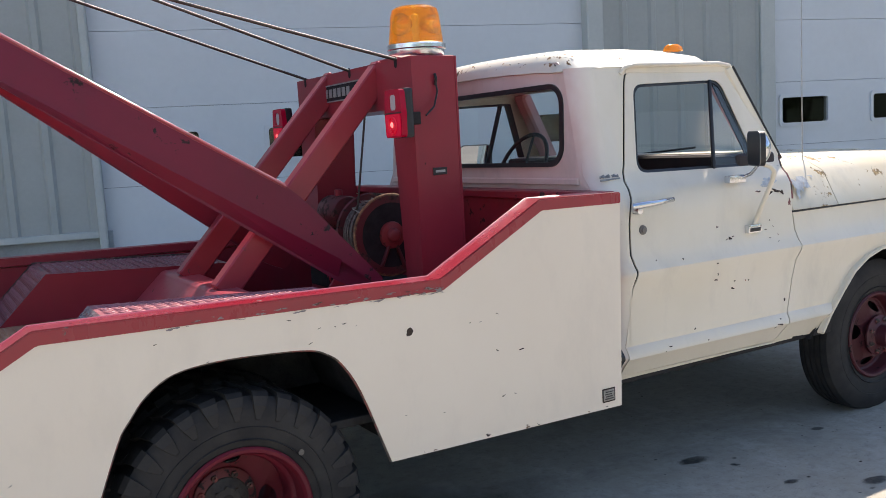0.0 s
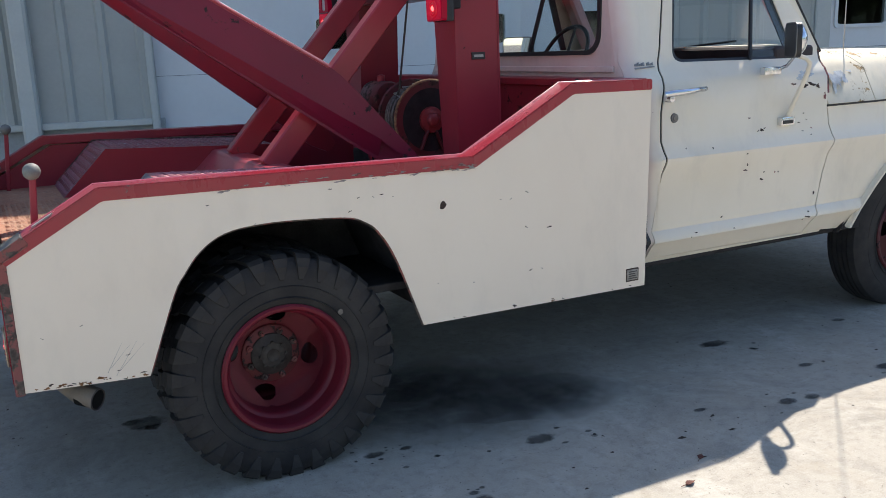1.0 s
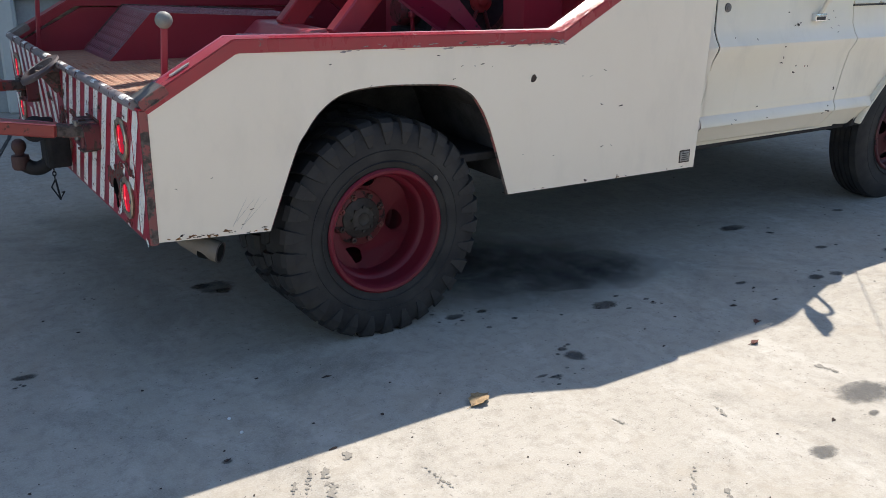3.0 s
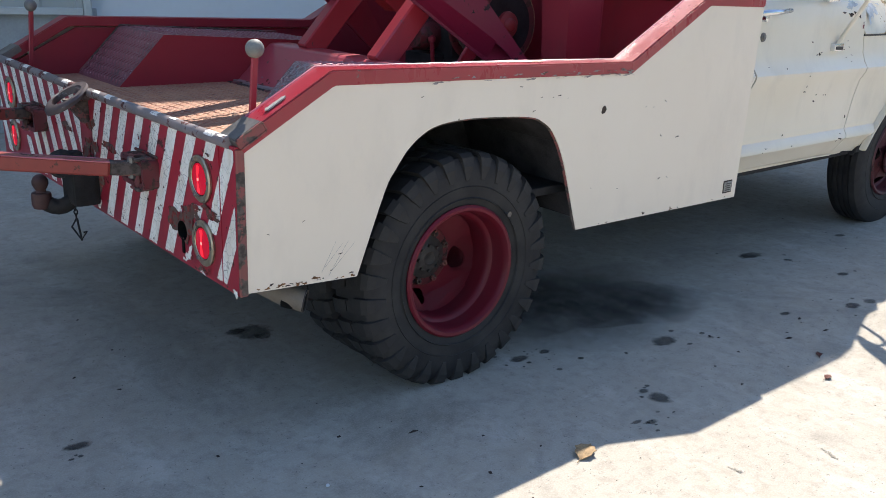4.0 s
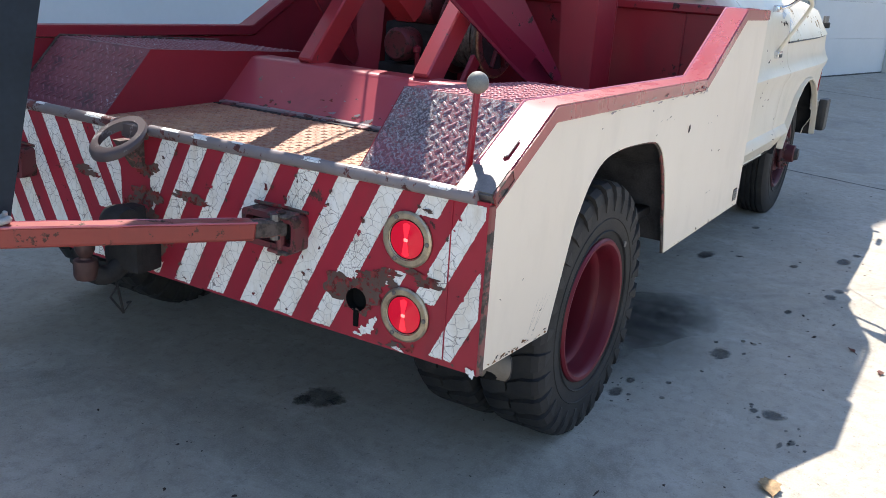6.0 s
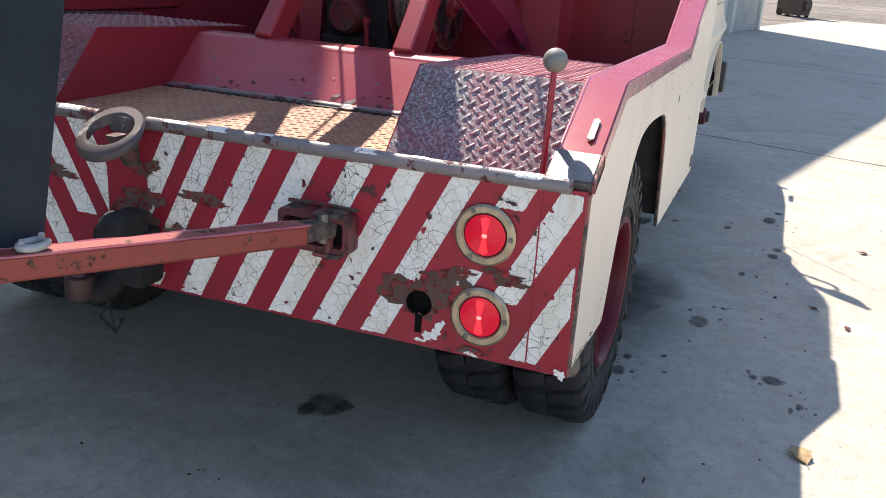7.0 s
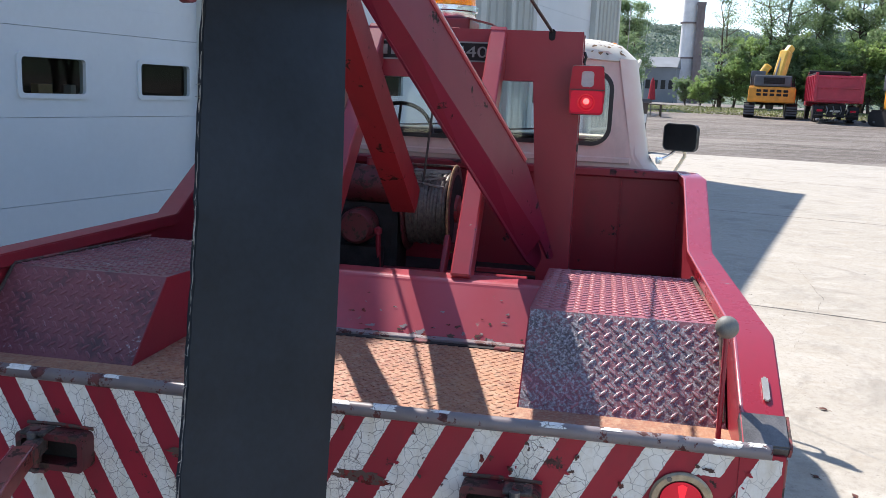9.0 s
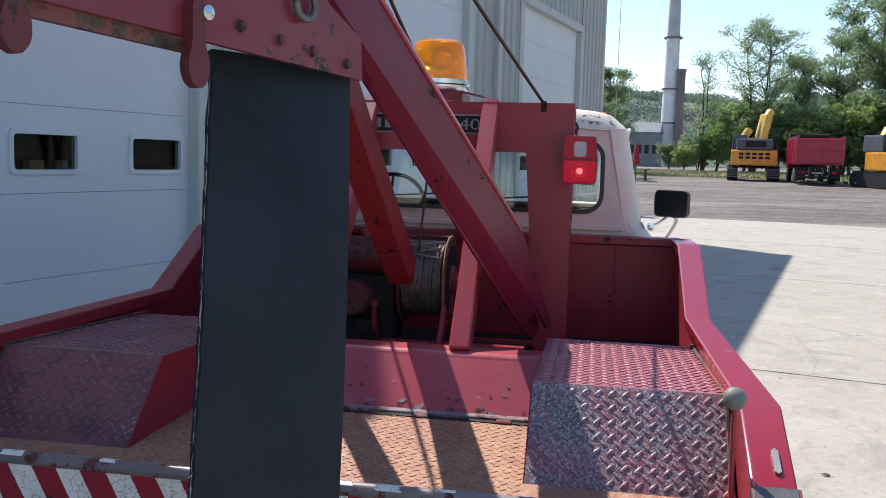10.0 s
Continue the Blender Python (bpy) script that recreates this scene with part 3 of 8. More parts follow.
def smooth_corners(poly, radii, n=5):
    """Rounds the corners of a polygon; radii by corner."""
    out = []
    for i, p in enumerate(poly):
        r = radii[i] if isinstance(radii, (list, tuple)) else radii
        p, a, c = Vector(p), Vector(poly[i - 1]), Vector(poly[(i + 1) % len(poly)])
        if r <= 0:
            out.append((p.x, p.y))
            continue
        r1 = min(r, (a - p).length * 0.48, (c - p).length * 0.48)
        s, e = p + (a - p).normalized() * r1, p + (c - p).normalized() * r1
        for k in range(n + 1):
            t = k / n
            q = s * (1 - t) ** 2 + p * (2 * t * (1 - t)) + e * t * t
            out.append((q.x, q.y))
    return out


def ribbon(path, y0, y1, deep):
    """A bent strip along (x, z) points: its top on the path, deep thick, from y0 to y1."""
    b = bmesh.new()
    pts = [Vector(p) for p in path]
    low = []
    for i, p in enumerate(pts):
        d0 = (p - pts[i - 1]).normalized() if i else (pts[1] - p).normalized()
        d1 = (pts[i + 1] - p).normalized() if i < len(pts) - 1 else d0
        n0, n1 = Vector((d0.y, -d0.x)), Vector((d1.y, -d1.x))
        n = (n0 + n1).normalized()
        low.append(p + n * (deep / max(0.3, n.dot(n0))))
    rows = [[b.verts.new((q.x, y, q.y)) for q, y in ((p, y0), (p, y1), (l, y1), (l, y0))] for p, l in zip(pts, low)]
    for a, c in zip(rows, rows[1:]):
        for k in range(4):
            b.faces.new((a[k], a[(k + 1) % 4], c[(k + 1) % 4], c[k]))
    b.faces.new(rows[0])
    b.faces.new(rows[-1])
    bmesh.ops.bevel(b, geom=[e for e in b.edges], offset=0.004, segments=2, affect="EDGES")
    return b


def blob(cx, cy, r, seed, n=22, rough=0.35, squash=1.0, turn=0.0):
    """An uneven closed outline round a point."""
    rnd = random.Random(seed)
    ph = [rnd.uniform(0, 6.28) for _ in range(4)]
    out = []
    for k in range(n):
        a = 2 * math.pi * k / n
        q = r * (1 + rough * (0.5 * math.sin(2 * a + ph[0]) + 0.35 * math.sin(3 * a + ph[1]) + 0.3 * math.sin(5 * a + ph[2]) + 0.25 * math.sin(9 * a + ph[3])))
        x, y = q * math.cos(a), q * math.sin(a) * squash
        out.append((cx + x * math.cos(turn) - y * math.sin(turn), cy + x * math.sin(turn) + y * math.cos(turn)))
    return out


def flat_face(outline, place):
    b = bmesh.new()
    b.faces.new([b.verts.new(place(u, v)) for u, v in outline])
    return b


# ---------------------------------------------------------------- ground
PX, PY, ANG = 5.69, 4.026, radians(14.4)
UX, UY = math.cos(ANG), -math.sin(ANG)


def wall_at(u, out, z):
    """A place by metres along the building's front, metres out from it, and height."""
    return Vector((PX + u * UX + out * UY, PY + u * UY - out * UX, z))


def wall_pose(u, out, z):
    m = Matrix(((UX, -UY, 0), (UY, UX, 0), (0, 0, 1))).to_4x4()
    m.translation = wall_at(u, out, z)
    return m


def rise(x, y):
    d = math.hypot(x - 5, y)
    z = -0.05 if d < 20 else -0.05 + 0.024 * (min(d, 75) - 20)
    return z + (0.0 if d < 26 else 0.12 * noise.noise(Vector((x * 0.05, y * 0.05, 0))))


ground_bm = bmesh.new()
rings = [0.5, 8, 16, 20, 23, 26, 30, 36, 44, 54, 64, 75, 100, 150, 260, 500, 1200, 3500]
last = None
for r in rings:
    ring = [ground_bm.verts.new((5 + r * math.cos(a), r * math.sin(a), rise(5 + r * math.cos(a), r * math.sin(a)))) for a in [2 * math.pi * k / 72 for k in range(72)]]
    if last:
        for k in range(72):
            ground_bm.faces.new((last[k], last[(k + 1) % 72], ring[(k + 1) % 72], ring[k]))
    else:
        ground_bm.faces.new(ring)
    last = ring
ground = part("ground", ground_bm, EARTH, smooth=40)
tagged(ground, "grey-brown packed gravel yard with scattered dark patches", "ground", kind="structure")

pavement = thing("pavement", (5, -6, 0), "pale concrete apron cast in large slabs with dark joints", "pavement", kind="structure")
SLAB = 6.5
for i in range(8):
    for j in range(3):
        u0, o0 = -24.9 + i * SLAB, -0.3 + j * 2 * SLAB
        b = box(0.009, SLAB - 0.009, -2 * SLAB + 0.009, -0.009, -0.12, 0.0, 0.006)
        part("slab", moved(b, wall_pose(u0, o0, 0)), CONCRETE, pavement)

for u in (-5.4, 1.10, 7.6, 14.1):
    rr = random.Random(int(u * 10))
    b = bmesh.new()
    rows = []
    for k in range(180):
        o, w = -0.2 + k * 0.13, 0.013 + rr.uniform(-0.004, 0.005)
        q = u + rr.uniform(-0.003, 0.003)
        rows.append([b.verts.new(wall_at(q - w, o, 0.0012)), b.verts.new(wall_at(q + w, o, 0.0012))])
    for a, c in zip(rows, rows[1:]):
        b.faces.new((a[0], a[1], c[1], c[0]))
    part("joint_filler", b, JOINT, pavement, "dark joint filler")

STAINS = [(1.717, -0.171, 0.085, 0.5), (1.13, 0.037, 0.05, 0.6), (1.25, 0.028, 0.035, 0.5), (3.014, 0.25, 0.10, 0.45), (3.42, -0.387, 0.085, 0.5),
          (1.309, -0.463, 0.055, 0.8), (2.751, -0.42, 0.06, 0.5), (1.499, -1.315, 0.06, 0.6), (1.93, -1.161, 0.13, 0.6),
          (1.32, -0.092, 0.02, 0.6), (1.188, -0.112, 0.018, 0.6), (1.907, -0.259, 0.02, 0.8), (0.033, -0.468, 0.022, 0.6), (3.145, -0.179, 0.05, 0.5),
          (1.75, 0.30, 0.75, 0.75), (1.50, 0.55, 0.60, 0.7), (1.95, 0.15, 0.45, 0.6), (3.8, 0.17, 0.05, 0.5), (-0.35, 0.35, 0.05, 0.5), (1.145, -0.552, 0.045, 0.25), (1.105, -0.525, 0.035, 0.25),
          (7.4, -2.2, 0.02, 0.6), (9.1, -3.1, 0.025, 0.5), (1.836, -1.259, 0.035, 0.4), (2.043, -1.303, 0.04, 0.35), (2.10, -1.35, 0.035, 0.4), (2.869, -0.441, 0.05, 0.6), (3.61, -0.425, 0.05, 0.5), (2.40, -0.30, 0.04, 0.5), (1.30, -0.40, 0.03, 0.5)]
rnd = random.Random(91)
for x, y, r, sq in STAINS[:26]:
    if 0.03 < r < 0.2 and abs(x) < 5 and y > -0.6:
        for k in range(4):
            a, q = rnd.uniform(0, 6.28), r * rnd.uniform(1.2, 2.6)
            STAINS.append((x + q * math.cos(a), y + q * math.sin(a) * 0.7, r * rnd.uniform(0.10, 0.28), rnd.uniform(0.4, 0.9)))
STAINS += [(0.442, 0.80, 0.105, 0.85), (0.40, 0.84, 0.05, 0.7), (0.47, 0.75, 0.05, 0.7)]
# the widest stains are old oil plus painted under-truck shade
for i, (x, y, r, sq) in enumerate(STAINS):
    part("oil_stain", flat_face(blob(x, y, r, i, 28, 0.22, sq, -0.3), lambda u, v: (u, v, 0.0022 + 0.0001 * (i % 9))), OIL_SHADE if r > 0.3 else OIL_TORN if i >= len(STAINS) - 3 else OIL, pavement)


def crack(points, seed, width=0.0028):
    """A thin wandering crack, as a narrow strip."""
    rr = random.Random(seed)
    line_pts = []
    for (x0, y0), (x1, y1) in zip(points, points[1:]):
        n = max(2, int(math.hypot(x1 - x0, y1 - y0) / 0.06))
        line_pts += [(x0 + (x1 - x0) * k / n + rr.uniform(-0.012, 0.012), y0 + (y1 - y0) * k / n + rr.uniform(-0.012, 0.012)) for k in range(n)]
    b = bmesh.new()
    rows = []
    for k, (x, y) in enumerate(line_pts):
        w = width * (0.3 + 0.9 * rr.random()) * math.sin(math.pi * (k + 0.5) / len(line_pts)) ** 0.4
        rows.append([b.verts.new((x - w, y + w * 0.6, 0.0012)), b.verts.new((x + w, y - w * 0.6, 0.0012))])
    for p, q in zip(rows, rows[1:]):
        b.faces.new((p[0], p[1], q[1], q[0]))
    return b


for k, pts in enumerate([[(4.2, -0.9), (6.0, -1.5), (8.0, -1.6)], [(5.5, -2.6), (6.8, -3.6), (9.0, -4.2)]]):
    part("crack", crack(pts, 60 + k), CHIP, pavement)

def smear(x0, y0, x1, y1, wide, seed, n=14):
    """A broken damp trail: many small torn patches along a line."""
    rr = random.Random(seed)
    b = bmesh.new()
    for k in range(n):
        f = (k + rr.random()) / n
        cx, cy = x0 + (x1 - x0) * f + rr.gauss(0, wide * 0.4), y0 + (y1 - y0) * f + rr.gauss(0, wide * 0.4)
        b.faces.new([b.verts.new((u, v, 0.0018 + 0.00002 * k)) for u, v in blob(cx, cy, wide * rr.uniform(0.2, 0.75), seed * 40 + k, 10, 0.5, rr.uniform(0.4, 1.0), rr.uniform(0, 3))])
    return b


for k, (x0, y0, x1, y1, w) in enumerate([(0.206, -0.62, 0.150, -0.728, 0.010), (0.242, -0.635, 0.226, -0.675, 0.014), (0.232, -0.70, 0.205, -0.763, 0.018), (0.145, -0.66, 0.125, -0.70, 0.007), (0.335, -0.60, 0.318, -0.625, 0.014),
                                         (0.479, -0.768, 0.492, -0.902, 0.008), (0.486, -0.82, 0.467, -0.893, 0.007), (1.112, -0.86, 1.118, -0.90, 0.008), (1.115, -1.17, 1.012, -1.262, 0.008), (1.107, -1.290, 1.09, -1.32, 0.012), (1.44, -0.97, 1.42, -1.03, 0.009), (1.97, -0.96, 2.0, -1.02, 0.014)]):
    part("damp_mark", smear(x0, y0, x1, y1, w, 300 + k), DAMP, pavement)
for k, (x, y, r, sq) in enumerate([(0.035, -0.459, 0.011, 0.5), (0.311, -0.559, 0.014, 0.4), (0.488, -0.154, 0.018, 0.18), (0.756, -0.885, 0.004, 0.9), (2.117, -0.604, 0.016, 0.3), (2.402, -0.362, 0.016, 0.3), (2.371, -0.495, 0.016, 0.25), (1.689, -1.218, 0.012, 0.5), (1.469, -1.18, 0.006, 0.5), (1.874, -0.405, 0.008, 0.7), (2.164, -0.449, 0.020, 0.3), (1.914, -0.249, 0.010, 0.6)]):
    b = bmesh.new()
    low = [b.verts.new((u, v, 0.001)) for u, v in blob(x, y, r, 520 + k, 12, 0.35, sq, 0.4 * math.sin(k * 3.0))]
    top = b.verts.new((x, y, 0.001 + r * 0.35))
    for a in range(12):
        b.faces.new((low[a], low[(a + 1) % 12], top))
    part("leaf_scrap", b, CHIP, pavement)
for k, (x, y) in enumerate([(0.119, -0.248), (0.122, -0.342)]):
    part("pebble", lathe([(0, 0.006), (0.004, 0.005), (0.006, 0.002), (0.005, 0)], pose(x, y, 0.0005, 0, 0, 40 * k), 9), LABEL_WHITE, pavement, "", 60)

bits = bmesh.new()
rnd = random.Random(5)
for k in range(4200):
    x, y = rnd.uniform(-2.5, 6.0), rnd.uniform(-3.2, 1.4)
    s = rnd.choice((0.0008, 0.001, 0.001, 0.0012, 0.0012, 0.0015, 0.0015, 0.002, 0.002, 0.003)) if k % 16 else rnd.choice((0.004, 0.005, 0.006, 0.008))
    loop = blob(x, y, s, k, 6, 0.5, rnd.uniform(0.3, 1), rnd.uniform(0, 3))
    top = bits.verts.new((x, y, 0.0015 + s * 0.3))
    low = [bits.verts.new((u, v, 0.001)) for u, v in loop]
    for a in range(6):
        bits.faces.new((low[a], low[(a + 1) % 6], top))
tagged(part("debris", bits, CHIP), "dark crumbs of grit and leaf on the concrete", "debris", kind="stuff")


def fallen_leaf(x, y, length, turn, material, label):
    b = bmesh.new()
    n = 9
    spine, left, right = [], [], []
    for i in range(n):
        t = i / (n - 1)
        w = 0.30 * length * math.sin(math.pi * min(1, t * 1.05)) ** 0.8 * (1 + 0.12 * (-1) ** i)
        z = 0.004 + 0.010 * math.sin(math.pi * t) * length / 0.12
        spine.append(b.verts.new((t * length, 0, z)))
        left.append(b.verts.new((t * length - 0.01, w, z + 0.16 * w)))
        right.append(b.verts.new((t * length - 0.01, -w, z + 0.18 * w)))
    for i in range(n - 1):
        b.faces.new((spine[i], spine[i + 1], left[i + 1], left[i]))
        b.faces.new((spine[i], right[i], right[i + 1], spine[i + 1]))
    bmesh.ops.recalc_face_normals(b, faces=b.faces[:])
    bmesh.ops.solidify(b, geom=b.faces[:], thickness=0.0015)
    rod([(-0.03, 0.004, 0.004), (0, 0, 0.006)], 0.0012, 5, b)
    ob = part("fallen_leaf", moved(b, pose(x, y, 0.001, 0, 0, turn)), material)
    return tagged(ob, label, "leaf", "fallen leaves")


fallen_leaf(0.79, -0.57, 0.10, 25, LEAF_BROWN, "dry tan curled leaf lying on the concrete")
fallen_leaf(3.05, -0.86, 0.05, 70, LEAF_RED, "small dry dark red leaf on the concrete")
fallen_leaf(2.10, -0.61, 0.035, 40, LEAF_RED, "small dry dark red leaf on the concrete")
fallen_leaf(1.93, -0.73, 0.04, 10, LEAF_RED, "small dry dark red leaf on the concrete")

# ---------------------------------------------------------------- building
building = thing("warehouse", tuple(wall_at(4, -5, 0)), "metal-clad warehouse with white sectional garage doors", "building", kind="structure")
EAVE = 6.76
DOORS = [(-4.42, 0.0), (2.08, 6.2), (8.75, 12.5)]
HEAD = 4.45


def on_wall(bm):
    return moved(bm, wall_pose(0, 0, 0))


def ribbed(u0, u1, z0, z1):
    """Siding with trapezoid ribs every 0.3 m."""
    b = bmesh.new()
    us = []
    u = u0
    while u < u1 - 0.02:
        for du, dy in ((0, 0), (0.20, 0), (0.222, -0.028), (0.268, -0.028), (0.29, 0)):
            if u + du < u1:
                us.append((u + du, dy))
        u += 0.305
    us.append((u1, 0))
    lo = [b.verts.new((x, y, z0)) for x, y in us]
    hi = [b.verts.new((x, y, z1)) for x, y in us]
    for i in range(len(us) - 1):
        b.faces.new((lo[i], lo[i + 1], hi[i + 1], hi[i]))
    bmesh.ops.recalc_face_normals(b, faces=b.faces[:])
    return b


spans = [(-22.0, -5.5), (-5.36, -4.48), (0.16, 1.92), (6.42, 8.55), (12.7, 14.45)]
for u0, u1 in spans:
    part("siding", on_wall(ribbed(u0, u1, 0.95, EAVE - 0.1)), SIDING, building)
    part("base_wall", on_wall(box(u0 - 0.1, u1 + 0.1, 0.03, 0.2, 0, 0.95, 0.004)), BLOCK, building)
    part("base_trim", on_wall(box(u0, u1, -0.045, 0.02, 0.90, 0.955, 0.006)), TRIM, building)
for u0, u1 in DOORS:
    part("siding", on_wall(ribbed(u0 - 0.15, u1 + 0.15, HEAD + 0.14, EAVE - 0.1)), SIDING, building)
    part("door_header", on_wall(box(u0 - 0.16, u1 + 0.16, -0.06, 0.16, HEAD, HEAD + 0.14, 0.008)), TRIM, building)
for u, w in ((-4.45, 0.03), (0.08, 0.085), (2.0, 0.085), (6.31, 0.11), (8.65, 0.1), (12.6, 0.1)):
    part("door_jamb", on_wall(box(u - w, u + w, -0.055, 0.16, 0, HEAD, 0.01)), TRIM, building)
part("downpipe", on_wall(box(-5.5, -5.36, -0.10, 0.02, 0.0, EAVE, 0.02)), TRIM, building)
part("downpipe", on_wall(box(7.35, 7.50, -0.12, 0.02, 0.0, EAVE, 0.02)), TRIM, building)
part("corner_trim", on_wall(box(14.45, 14.6, -0.05, 0.16, 0.0, EAVE, 0.015)), TRIM, building)
part("gutter", on_wall(box(-22.1, 14.65, -0.20, 0.1, EAVE - 0.1, EAVE, 0.02)), TRIM, building)
part("side_wall", on_wall(box(14.4, 14.58, 0.1, 14.0, 0, EAVE - 0.05)), SIDING, building)
part("side_wall", on_wall(box(-22.0, -21.8, 0.1, 14.0, 0, EAVE - 0.05)), SIDING, building)
part("back_wall", on_wall(box(-22.0, 14.58, 14.0, 14.2, 0, EAVE)), SIDING, building)
part("roof", on_wall(box(-22.1, 14.65, -0.1, 14.3, EAVE, EAVE + 0.15)), SHED, building)
# added near-black wall and floor stand for the unlit room
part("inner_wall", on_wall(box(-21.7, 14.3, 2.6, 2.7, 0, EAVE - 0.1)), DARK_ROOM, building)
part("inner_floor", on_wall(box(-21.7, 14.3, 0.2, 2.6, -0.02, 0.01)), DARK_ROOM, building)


def garage_door(u0, u1, windows, dz=0.0):
    """A sectional door: stacked panels with grooved joints; one row has windows."""
    d = thing("garage_door", tuple(wall_at((u0 + u1) / 2, 0.15, 0)), "white sectional garage door with a row of small dark windows", "garage door", "garage doors", "structure")
    heights = [0.02, 0.66, 1.30, 1.95, 2.58, 3.22, 3.86, HEAD + 0.02]
    for k, (z0, z1) in enumerate(zip(heights, heights[1:])):
        holes = [rounded(a, c, 1.475 + dz, 1.735 + dz, 0.03) for a, c in windows] if k == 2 else []
        outer = [(u0 + 0.002, z0 + 0.0018), (u1 - 0.002, z0 + 0.0018), (u1 - 0.002, z1 - 0.0018), (u0 + 0.002, z1 - 0.0018)]
        b = sheet(outer, lambda u, v: (u, 0.07, v), 0.05, holes)
        for g in (0.21, 0.43):
            if k != 2:
                box(u0 + 0.01, u1 - 0.01, 0.0685, 0.0705, z0 + g, z0 + g + 0.006, 0, b)
        panel = part("panel", on_wall(b), DOOR_WHITE, d)
        for a, c in windows if k == 2 else ():
            ring = sheet(rounded(a - 0.035, c + 0.035, 1.44 + dz, 1.77 + dz, 0.04), lambda u, v: (u, 0.052, v), 0.02, [rounded(a, c, 1.475 + dz, 1.735 + dz, 0.03)])
            part("window_frame", on_wall(ring), DOOR_WHITE, panel)
            glass = part("pane", on_wall(sheet(rounded(a - 0.004, c + 0.004, 1.471 + dz, 1.739 + dz, 0.03), lambda u, v: (u, 0.085, v))), DOOR_GLASS, panel)
            glass.visible_shadow = False
    part("weather_strip", on_wall(box(u0, u1, 0.06, 0.11, 0.0, 0.024, 0.004)), BLACK, d)
    return d


garage_door(-4.42, 0.0, [(-4.20, -3.62), (-3.03, -2.45), (-1.87, -1.29), (-0.705, -0.118)], 0.0)
garage_door(2.08, 6.2, [(2.24, 2.81), (3.395, 3.965), (4.55, 5.12), (5.55, 6.08)], 0.055)
garage_door(8.75, 12.5, [(9.0, 9.55), (10.1, 10.65), (11.1, 11.65)])
for u, w, z, mat in ((-1.66, 0.13, 1.468, CARD), (-1.36, 0.05, 1.468, BAR_PALE)):
    ob = part("carton", on_wall(box(u, u + w, 0.14, 0.22, z, z + 0.075, 0.003)), mat)
    tagged(ob, "small carton standing on the inside ledge of the door window", "carton")
ledge = part("door_ledge", on_wall(box(-1.90, -1.25, 0.125, 0.28, 1.435, 1.468, 0.003)), DARK_ROOM, building)

# ---------------------------------------------------------------- distance
far = math.radians(-4.0)


def tree_mesh(name, height, spread, leaves, seed, sparse=False, low=0.12, size=0.1, stems=2):
    """Forked stems and limbs in one mesh, and a crown of leaf sprays with gaps in another."""
    rnd = random.Random(seed)
    t = bmesh.new()
    sprays = []
    for st in range(stems):
        lean = rnd.uniform(0, 6.28)
        out = spread * (0.15 if stems == 1 else rnd.uniform(0.25, 0.5))
        top = Vector((out * math.cos(lean), out * math.sin(lean), height * rnd.uniform(0.78, 0.93)))
        stem = [Vector((0, 0, -0.3)).lerp(top, i / 8) + Vector((rnd.uniform(-1, 1), rnd.uniform(-1, 1), 0)) * 0.018 * height * (i > 0) for i in range(9)]
        rod(stem, [height * 0.013 * (1 - 0.86 * i / 8) for i in range(9)], 6, t)
        for k in range(15 if sparse else 20):
            f = rnd.uniform(max(low, 0.2), 0.99)
            i = min(7, int(f * 8))
            base = stem[i].lerp(stem[i + 1], f * 8 - i)
            a = rnd.uniform(0, 6.28)
            mid = (f - low) / (1 - low)
            reach = spread * rnd.uniform(0.35, 0.85) * (0.45 + 0.75 * math.sin(math.pi * min(1, mid * 0.85 + 0.12)))
            end = base + Vector((math.cos(a) * reach, math.sin(a) * reach, reach * rnd.uniform(0.45, 1.15)))
            pts = arc(base, end, (0, 0, -0.10 * reach), 5)
            rod(pts, [height * 0.0042 * (1 - 0.8 * q / 5) for q in range(6)], 5, t)
            for q in range(4 if sparse else 5):
                p = pts[rnd.randrange(2, 6)]
                e2 = p + Vector((rnd.uniform(-1, 1), rnd.uniform(-1, 1), rnd.uniform(-0.3, 0.9))) * reach * 0.38
                rod([p, e2], [height * 0.0016, height * 0.0008], 4, t)
                sprays.append((e2, height * rnd.uniform(0.018, 0.040)))
            sprays.append((end, height * rnd.uniform(0.020, 0.045)))
    verts, faces = [], []
    total = sum(r ** 2 for _, r in sprays)
    for c, r in sprays:
        for _ in range(int(leaves * r ** 2 / total)):
            d = Vector((rnd.gauss(0, 1), rnd.gauss(0, 1), rnd.gauss(0, 1))).normalized() * (rnd.random() ** 0.45) * r * 1.5
            p = c + Vector((d.x * 1.25, d.y * 1.25, d.z * 0.7))
            q = Euler((rnd.uniform(-1.1, 1.1), rnd.uniform(-1.1, 1.1), rnd.uniform(0, 6.28))).to_matrix()
            s = size * rnd.uniform(0.5, 1.25)
            n = len(verts)
            for dx, dy, dz in ((-s, 0, 0), (0, -s * 0.5, s * 0.12), (s, 0, -s * 0.1), (0, s * 0.5, s * 0.12)):
                verts.append(p + q @ Vector((dx, dy, dz)))
            faces.append((n, n + 1, n + 2, n + 3))
    crown = bpy.data.meshes.new(name)
    crown.from_pydata(verts, [], faces)
    crown.materials.append(LEAVES[0])
    trunk_me = bpy.data.meshes.new("trunk")
    t.to_mesh(trunk_me)
    t.free()
    trunk_me.materials.append(BARK)
    shade(trunk_me, 60)
    return trunk_me, crown


